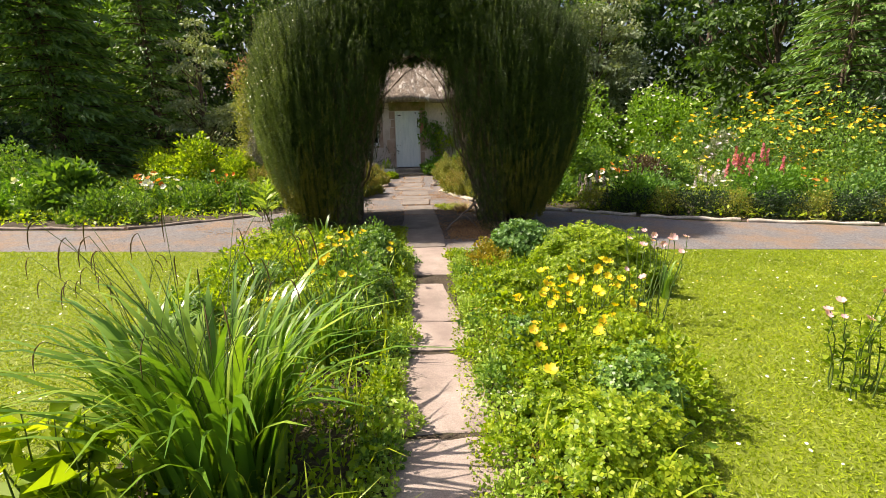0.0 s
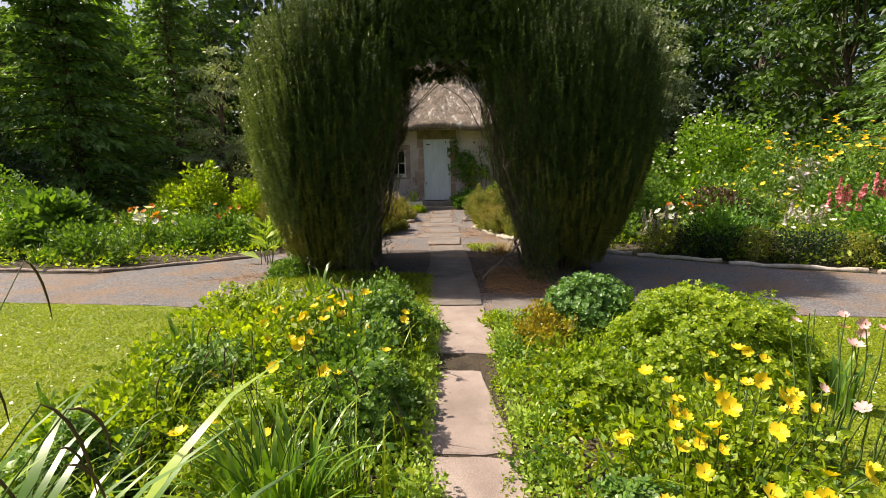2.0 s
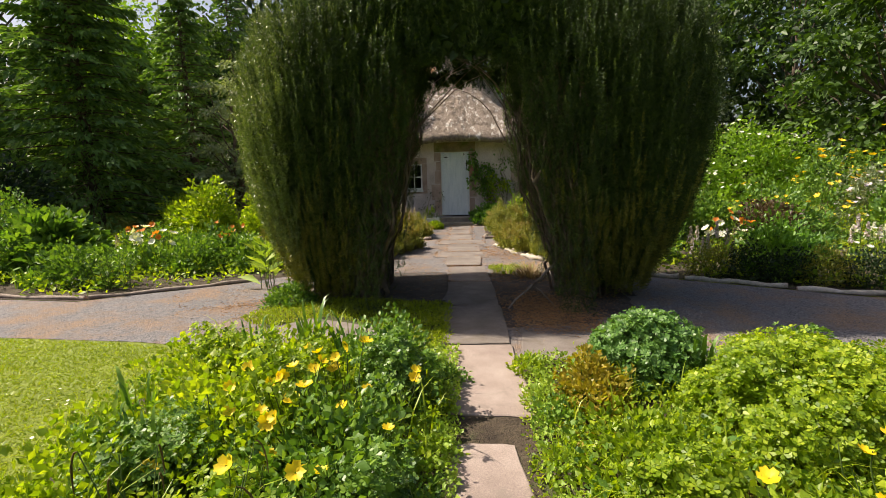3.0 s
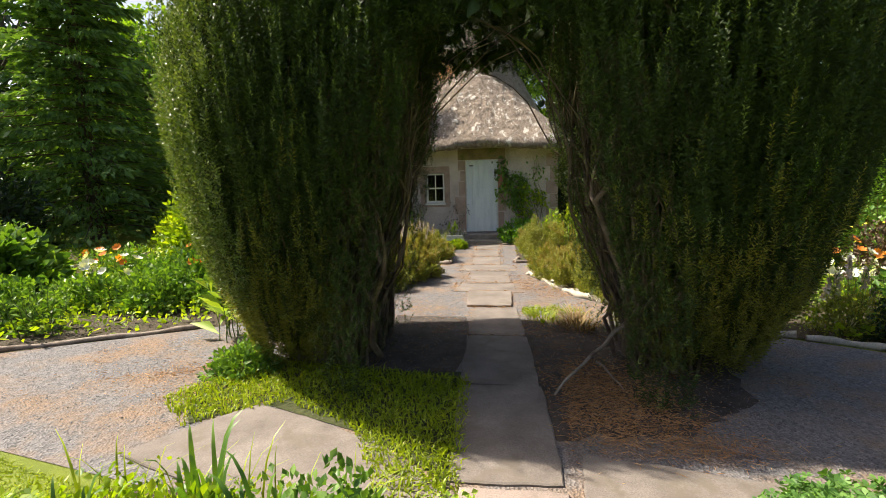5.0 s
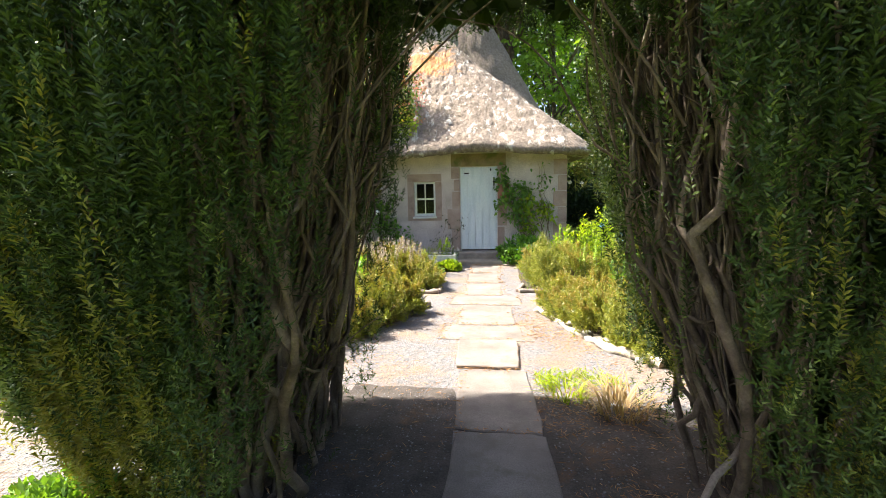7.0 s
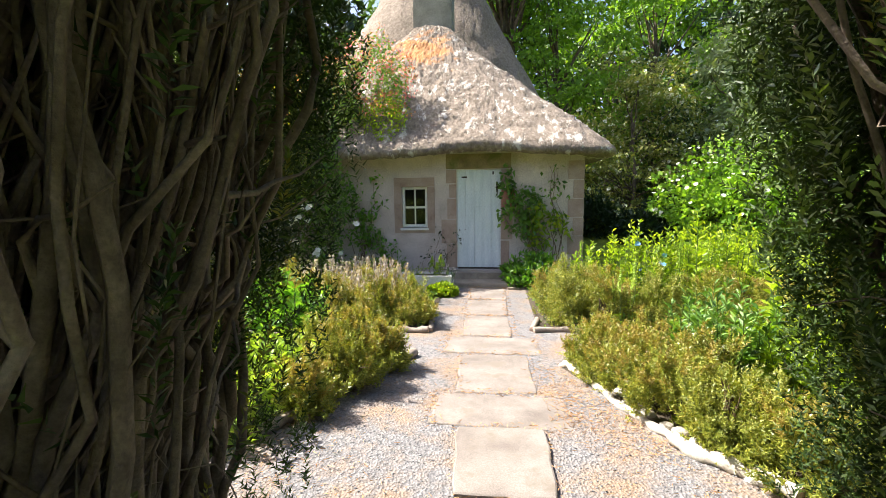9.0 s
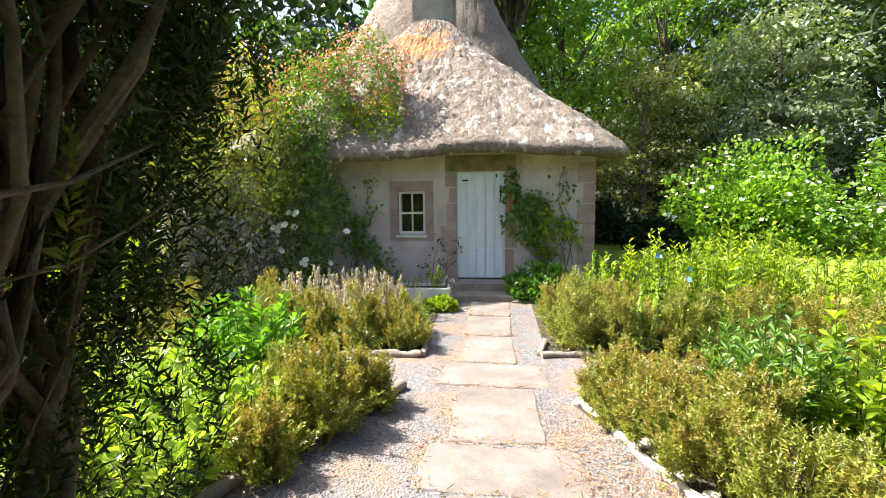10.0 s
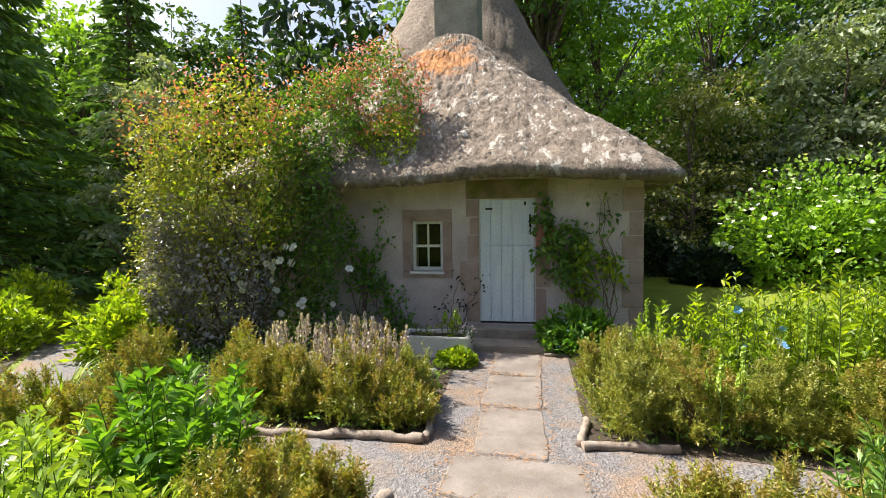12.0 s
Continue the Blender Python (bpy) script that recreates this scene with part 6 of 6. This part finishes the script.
border([(-9.5, 6.8), (-7, 6.2), (-4.4, 5.9), (-2.9, 6.7), (-2.2, 7.4), (-3.4, 9.2), (-9.5, 9.2)], 34, 0.8, "west")
border([(10.5, 4.8), (8.6, 5.0), (5.8, 5.9), (4.2, 6.8), (3.4, 7.6), (5.4, 8.9), (11.5, 9.5)], 46, 0.95, "east")
for x, y, n, petal, s, label in ((-4.6, 7.2, 12, PETAL_WHITE, 0.14, "white iris flowers on tall stems"), (-5.4, 7.8, 9, PETAL_ORANGE, 0.12, "vivid orange flowers over green leaves"), (-3.6, 7.9, 8, PETAL_ORANGE, 0.1, "vivid orange flowers over green leaves"), (-7.4, 6.8, 6, PETAL_WHITE, 0.1, "white flowers over green leaves"),
                                 (4.9, 6.7, 9, PETAL_WHITE, 0.13, "white iris flowers on tall stems"), (6.7, 6.1, 12, PETAL_WHITE, 0.08, "white flower stems in the border"), (5.3, 7.4, 6, PETAL_ORANGE, 0.12, "orange poppies in the border"), (9.2, 6.4, 8, PETAL_ORANGE, 0.1, "salmon orange flowers in the border"), (7.7, 6.0, 7, PETAL_WHITE, 0.08, "white flower stems in the border")):
    stalks("border_flower", (x, y), 0.4, 0.85, n, LEAF_FRESH, 0.12, label, "flowers", "border flowers", 8, 0.25, (petal, 1.0, s, 6))
for x, y in ((7.8, 7.2), (8.3, 6.9)):
    stalks("pink_lupin", (x, y), 0.35, 1.35, 7, LEAF_MID, 0.13, "rose pink lupin spikes over leaves", "lupin", "lupins", 14, 0.25, (PETAL_ROSE, 0.8, 0.06, 5), True)
for i in range(16):
    t = i / 15
    x, y = 4.4 + 6.0 * t, 6.15 - 1.9 * t ** 0.8 + 0.15
    bush("low_box_hedge", (x, y), (0.36, 0.26, 0.46), LEAF_DARK if i % 3 else LEAF_BOX, 0.045, 1100, "low dark box bush edging the border", "shrub", "border edging", 0.5, 0.5)
for x, y, r, h, leaf, size, fl, label in (
        (-8.3, 8.2, 1.1, 1.6, LEAF_MID, 0.1, None, "big pale green shrub in the border"), (-6.6, 7.3, 0.8, 1.05, LEAF_MID, 0.2, None, "dark green broad-leaved shrub in the border"), (-4.9, 9.6, 0.6, 1.7, LEAF_FRESH, 0.11, None, "lime green shrub with tiered branches"),
        (-10.2, 9.0, 1.2, 1.5, LEAF_MID, 0.1, None, "green shrub in the border"), (4.7, 9.3, 0.7, 1.6, LEAF_MID, 0.12, None, "fresh green rounded shrub behind the arch"),
        (7.0, 9.4, 0.9, 1.3, LEAF_MID, 0.1, (PETAL_YELLOW, 36, 0.08, 5), "azalea with yellow flower trusses"), (8.6, 10.2, 1.0, 2.0, LEAF_MID, 0.1, (PETAL_GOLD, 70, 0.14, 7), "azalea smothered in golden flowers"), (10.8, 10.6, 1.3, 2.35, LEAF_MID, 0.1, (PETAL_GOLD, 150, 0.15, 7), "azalea smothered in golden flowers"),
        (9.0, 8.6, 0.8, 1.3, LEAF_MID, 0.1, (PETAL_YELLOW, 30, 0.09, 5), "azalea with yellow flower trusses"), (6.4, 8.4, 0.6, 1.05, LEAF_BRONZE, 0.07, None, "bronze feathery clump in the border"), (12.2, 8.8, 1.2, 1.5, LEAF_MID, 0.1, None, "large pale green shrub in the border"), (13.4, 10.8, 1.4, 2.6, LEAF_MID, 0.1, (PETAL_GOLD, 150, 0.15, 7), "tall azalea with golden flowers"), (5.8, 9.8, 0.7, 1.2, LEAF_MID, 0.1, None, "fresh green shrub in the border"), (8.9, 9.4, 0.5, 1.7, LEAF_SILVER, 0.08, (PETAL_MAUVE, 70, 0.1, 5), "pale lilac flowered shrub")):
    bush("border_shrub", (x, y), (r, r * 0.9, h * 0.78), leaf, size, 2600, label, "shrub", "", 0.4, 0.5, fl, "dry", 0.25)

# ---- behind the cottage ----
bush("viburnum", (8.3, 20.5), (2.3, 1.6, 2.7), LEAF_BRIGHT_TREE, 0.16, 5500, "large lime green shrub with white flower heads", "shrub", "", 0.3, 0.7, (PETAL_WHITE, 190, 0.14, 7), "dry", 0.3)
bush("viburnum", (12.5, 19.5), (2.3, 1.6, 2.6), LEAF_BRIGHT_TREE, 0.16, 4500, "large lime green shrub with white flower heads", "shrub", "", 0.3, 0.7, (PETAL_WHITE, 120, 0.14, 7), "dry", 0.3)
tree("white_flowering_shrub", (6.1, 24), 7.0, 2.3, LEAF_OLIVE, 0.13, 12000, "tall arching shrub hung with white blossom", 0.1, 0.03, 110, "shrub", BARK, (PETAL_WHITE, 520, 0.15, 5))
tree("white_flowering_shrub", (8.4, 26.5), 5.6, 1.9, LEAF_WOOD, 0.15, 7000, "tall arching shrub hung with white blossom", 0.1, 0.03, 90, "shrub", BARK, (PETAL_WHITE, 200, 0.16, 5))
tree("willow_tree", (10.7, 24.3), 8.6, 2.1, LEAF_SILVER, 0.17, 15000, "grey-green rounded willow behind the shrubs", 0.14, 0.08, 110)
# Added pines with crowns above the view, there to shade the lawn.
for x, y in ((-2.5, 26.5), (1.2, 27.0)):
    tree("shade_pine", (x, y), 17.5, 3.4, LEAF_FIR, 0.3, 6000, "added pine behind the roof, unseen crown shading the lawn", 0.3, 0.58, 70)
tree("beech_tree", (3.8, 28.5), 13.5, 3.2, LEAF_BRIGHT_TREE, 0.24, 9000, "bright green young beech", 0.18, 0.1, 60)
tree("beech_tree", (8.8, 30), 14.5, 3.6, LEAF_BRIGHT_TREE, 0.26, 8000, "bright green beech at the wood's edge", 0.2, 0.1, 55)
tree("beech_tree", (-15.5, 21.5), 10.5, 3.0, LEAF_BRIGHT_TREE, 0.22, 8000, "bright green broad-leaved tree by the lawn", 0.18, 0.08, 55)
tree("variegated_holly", (-7.2, 15.5), 5.4, 1.15, LEAF_SILVER, 0.12, 5000, "silvery variegated holly against dark woods", 0.1, 0.08, 40)
fir("spruce", (-12.4, 15.3), 11, 3.6, LEAF_FIR, 30000, "dark green spruce with drooping boughs by the lawn")
fir("spruce", (-10.5, 18.5), 9, 2.6, LEAF_FIR, 10000, "dark green spruce at the wood's edge")
fir("spruce", (15.5, 13.5), 9, 2.6, LEAF_FIR, 9000, "dark green spruce behind the border")
fir("spruce", (-13.5, 28.5), 13, 3.0, LEAF_FIR, 7000, "dark green spruce standing before the sky")
fir("spruce", (-17, 13), 12, 3.6, LEAF_FIR, 9000, "dark green spruce at the wood's edge")
WOODS = [(0.5, 33, 13, 3.8), (13.5, 31, 13, 4), (18.5, 27, 12, 4), (23, 21, 12, 4), (-4, 29, 11.5, 3.4), (-8.5, 27, 10.5, 3.0), (-18.5, 24, 10, 3.4), (-14.5, 26, 10, 3.0), (-21, 20, 13, 4.2), (-25, 14, 12, 4), (17, 19, 9, 3.2), (20, 14, 10, 3.6), (25, 10, 11, 4), (-19, 30, 14, 4.5), (8, 36, 15, 4.5)]
for x, y, h, c in WOODS:
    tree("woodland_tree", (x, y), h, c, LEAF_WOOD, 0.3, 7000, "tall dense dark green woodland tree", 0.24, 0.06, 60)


def thicket():
    """The dense wood closing the garden all round: far leaves in banks, with boles between."""
    n = 64000
    a = radians(-62) + radians(304) * RNG.random(n)
    r = 38 + 9 * RNG.random(n) + 3 * np.sin(a * 9)
    h = 15 + 2.6 * np.sin(a * 17) + 1.8 * np.sin(a * 31 + 1) + 1.5 * RNG.random(n)
    h = np.where(np.abs(a - radians(127)) < radians(11), 11.0 + 2 * np.sin(a * 40), h)
    z = h * RNG.random(n) ** 0.8
    p = np.stack([r * np.cos(a), 2 + r * np.sin(a), z], 1)
    p += (bumpy(p, 0.8, 2.0) * 1.6)[:, None] * np.stack([np.cos(a), np.sin(a), np.zeros(n)], 1)
    ln = 0.75 * (0.6 + 0.8 * RNG.random(n))
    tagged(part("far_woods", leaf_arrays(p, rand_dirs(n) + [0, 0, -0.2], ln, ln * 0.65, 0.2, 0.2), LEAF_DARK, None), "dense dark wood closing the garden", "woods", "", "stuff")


thicket()
for x, y, r, h in ((-13, 20, 2, 2.2), (-9, 23, 2, 2.4), (-5.5, 24.5, 1.6, 2.6), (-16.5, 18, 2, 2.2), (14, 22.5, 2.2, 2.4), (17, 16.5, 2, 2.6), (11.5, 27.5, 2.4, 3), (4, 26.5, 1.8, 2.6), (4.4, 23.0, 1.3, 1.5), (7.0, 22.2, 1.3, 1.4), (10, 22.3, 1.6, 1.6), (5.6, 20.6, 0.9, 0.8), (15, 12, 1.6, 2.4), (-12.5, 11.5, 1.6, 2.2), (18, 10, 2, 2.8), (-15, 9, 2, 2.6)):
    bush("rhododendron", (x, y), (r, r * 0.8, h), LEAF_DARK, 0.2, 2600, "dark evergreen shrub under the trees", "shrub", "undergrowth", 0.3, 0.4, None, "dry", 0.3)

# ---- paving, last ----
paving = thing("flagstone_path", (0.8, 6, 0), "path of worn pinkish sandstone flags", "path", "", "structure")
# each row: where it begins and ends along the path, its left and right edge at the near and the far end
FLAGS = [(-2.95, -1.78, 0.8, 1.5, 0.79, 1.5, 0.02), (-1.75, -0.64, 0.79, 1.5, 0.77, 1.48, 0.018), (-0.61, 0.37, 0.76, 1.45, 0.79, 1.31, 0.016), (0.42, 0.95, 0.81, 1.37, 0.84, 1.32, 0.03), (0.99, 2.04, 0.76, 1.32, 0.79, 1.18, 0.02),
         (2.36, 3.61, 0.76, 1.36, 0.7, 1.3, 0.022), (3.65, 4.88, 0.65, 1.3, 0.6, 1.26, 0.02), (4.9, 6.07, 0.6, 1.26, 0.58, 1.21, 0.022), (6.1, 7.2, 0.58, 1.21, 0.53, 1.14, 0.018), (7.23, 8.03, 0.5, 1.09, 0.45, 1.08, 0.034),
         (8.07, 8.62, 0.23, 1.31, 0.26, 1.3, 0.016), (8.66, 9.61, 0.4, 1.11, 0.38, 1.07, 0.018), (9.65, 10.22, 0.17, 1.21, 0.22, 1.23, 0.016), (10.25, 11.17, 0.36, 0.96, 0.33, 0.91, 0.02), (11.2, 12.13, 0.33, 0.92, 0.32, 0.92, 0.018), (12.16, 13.08, 0.31, 0.93, 0.31, 0.95, 0.018)]
for y0, y1, a0, b0, a1, b1, top in FLAGS:
    j = RNG.normal(size=4) * 0.012
    top = max(0.014, top * 0.7) if y0 > 7.3 else top + 0.004
    # Front flags take the pinker copy with brighter light in its colour.
    flagstone([(a0, y0 + j[0]), (b0, y0 + j[1]), (b1, y1 + j[2]), (a1, y1 + j[3])], top, paving, LIT_PINK_SLAB if y1 < 4 else SLAB)
flagstone([(-1.45, 3.72), (0.25, 3.22), (0.66, 3.5), (0.46, 3.78), (0.0, 4.09), (-0.9, 4.45), (-1.2, 4.1)], 0.022, paving)
flagstone([(1.36, 3.32), (2.55, 3.2), (2.75, 3.72), (1.42, 3.98)], 0.022, paving)


# ---- loose cover ----
def blades(name, outline, n, label):
    p = scatter(outline, n)
    ln = 0.022 + 0.02 * RNG.random(len(p))
    d = np.column_stack([RNG.normal(size=(len(p), 2)), 0.7 * np.ones(len(p))])
    tagged(part(name, needle_arrays(np.column_stack([p, np.zeros(len(p))]), d, ln, 0.009), LEAF_GRASS, None), label, "lawn", "", "stuff")


blades("lawn_grass_west", [(-5.5, 4.0), (-2.4, 3.7), (-1.2, 3.4), (-1.55, 2.4), (-1.2, 1.0), (-0.65, -0.7), (-0.5, -2.4), (-3, -2.6), (-5.5, 0.5)], 100000, "fine mown grass of the lawn")
blades("lawn_grass_east", [(2.15, -2.2), (2.35, -1.0), (2.75, 0.4), (3.15, 1.4), (3.75, 2.9), (4.2, 3.25), (7.2, 2.95), (6.5, 0), (4.5, -2.2)], 120000, "fine mown grass of the lawn")


def daisies(outline, n, petal, size, label):
    p = scatter(outline, n)
    q = np.column_stack([p, 0.04 + 0.02 * RNG.random(len(p))])
    tagged(part("lawn_daisies", flower_arrays(q, np.tile([0, 0, 1.0], (len(q), 1)), size, 7, 0.1), petal, None), label, "daisies", "", "stuff")


daisies([(-0.8, -1.6), (-0.8, -0.5), (-1.4, 1.0), (-1.7, 2.6), (-4, 3), (-3, -1)], 220, PETAL_WHITE, 0.022, "small white daisies scattered in the lawn")
daisies([(2.3, -2.2), (2.85, 0.4), (3.4, 1.6), (4.2, 3.1), (7.2, 2.8), (4.5, -2.2)], 330, PETAL_WHITE, 0.022, "small white daisies scattered in the lawn")
daisies([(2.3, -2.2), (2.85, 0.4), (3.4, 1.6), (4.2, 3.1), (7.2, 2.8), (4.5, -2.2)], 90, PETAL_YELLOW, 0.022, "small yellow buttercups scattered in the lawn")


def pebbles(outline, n, label):
    """Loose gravel: flattened eight-sided chips."""
    p = scatter(outline, n)
    n = len(p)
    s = (0.004 + 0.007 * RNG.random(n) ** 2)[:, None]
    c = np.column_stack([p, np.full(n, 0.009)])
    u = unit(np.column_stack([RNG.normal(size=(n, 2)), 0.2 * RNG.normal(size=n)]))
    w = unit(np.cross(u, np.array([0, 0, 1.0]) + 0.2 * RNG.normal(size=(n, 3))))
    t = np.cross(w, u)
    v = np.stack([c + u * s * 1.2, c + w * s, c - u * s * 1.1, c - w * s * 0.9, c + t * s * 0.6, c - t * s * 0.6], 1).reshape(-1, 3)
    i = np.arange(n)[:, None] * 6
    f = np.concatenate([i + k for k in ([0, 1, 4], [1, 2, 4], [2, 3, 4], [3, 0, 4])], 1).reshape(-1, 3)
    tagged(part("loose_gravel", (v, f), PEBBLE, None), label, "gravel", "", "stuff")


pebbles([(-4.5, 4.0), (-2.2, 3.75), (0.4, 4.4), (0.6, 6), (0.5, 9.5), (0.3, 12.3), (-0.05, 12.3), (-0.05, 9.5), (-0.9, 7.9), (-2.4, 6.2), (-4.4, 5.2)], 26000, "loose grey gravel chips on the path")
pebbles([(1.4, 3.6), (4.3, 3.4), (5.5, 5.1), (3.4, 6.4), (2.0, 7.8), (1.35, 9.5), (1.2, 12.9), (0.95, 12.9), (1.0, 9.4), (1.25, 6)], 24000, "loose grey gravel chips on the path")


def litter(outline, n, label):
    p = scatter(outline, n)
    w = bumpy(np.column_stack([p, np.zeros(len(p))]), 1.8, 3.0)
    p = p[w + 0.35 * RNG.normal(size=len(p)) > 0.15]
    ln = 0.03 + 0.05 * RNG.random(len(p)) ** 2
    d = np.column_stack([RNG.normal(size=(len(p), 2)), 0.12 * np.abs(RNG.normal(size=len(p)))])
    tagged(part("needle_litter", leaf_arrays(np.column_stack([p, np.full(len(p), 0.018)]), d, ln, 0.005, 0.05), LITTER, None), label, "litter", "", "stuff")


litter([(-3.5, 4.3), (-1.5, 4.2), (0.6, 5.0), (0.4, 9.5), (-0.1, 9.4), (-1.0, 7.6), (-2.4, 6.2)], 16000, "brown dry yew needles on the gravel")
litter([(1.3, 3.6), (3.4, 4.2), (3.0, 6.4), (2.0, 7.6), (1.35, 9.4), (1.1, 9.4), (1.25, 6)], 26000, "brown dry yew needles on the gravel")

litter([(1.35, 3.9), (2.4, 4.0), (2.9, 4.6), (2.7, 5.4), (1.5, 5.6)], 16000, "orange-brown yew needles drifted under the yew")
litter([(-2.6, 4.6), (-1.3, 5.2), (-1.9, 6.0), (-3.2, 5.5)], 9000, "orange-brown yew needles drifted under the yew")


def edge_litter(n):
    """Dry needles and twigs caught along the joints of the paving."""
    P = []
    for y0, y1, a0, b0, a1, b1, top in FLAGS:
        if y0 < 6:
            continue
        x, y, w, d = (a0 + b0) / 2, (y0 + y1) / 2, b0 - a0, y1 - y0
        m = n // 10
        s = RNG.integers(0, 4, m)
        u = RNG.random(m) - 0.5
        px = np.where(s == 0, -w / 2, np.where(s == 1, w / 2, u * w)) + RNG.normal(size=m) * 0.03
        py = np.where(s == 2, -d / 2, np.where(s == 3, d / 2, u * d)) + RNG.normal(size=m) * 0.03
        P.append(np.column_stack([x + px, y + py, np.full(m, 0.03)]))
    P = np.concatenate(P)
    d = np.column_stack([RNG.normal(size=(len(P), 2)), 0.1 * RNG.normal(size=len(P))])
    tagged(part("joint_litter", leaf_arrays(P, d, 0.03 + 0.04 * RNG.random(len(P)), 0.006, 0.05), LITTER, None), "brown dry needles along the paving joints", "litter", "", "stuff")


edge_litter(2200)
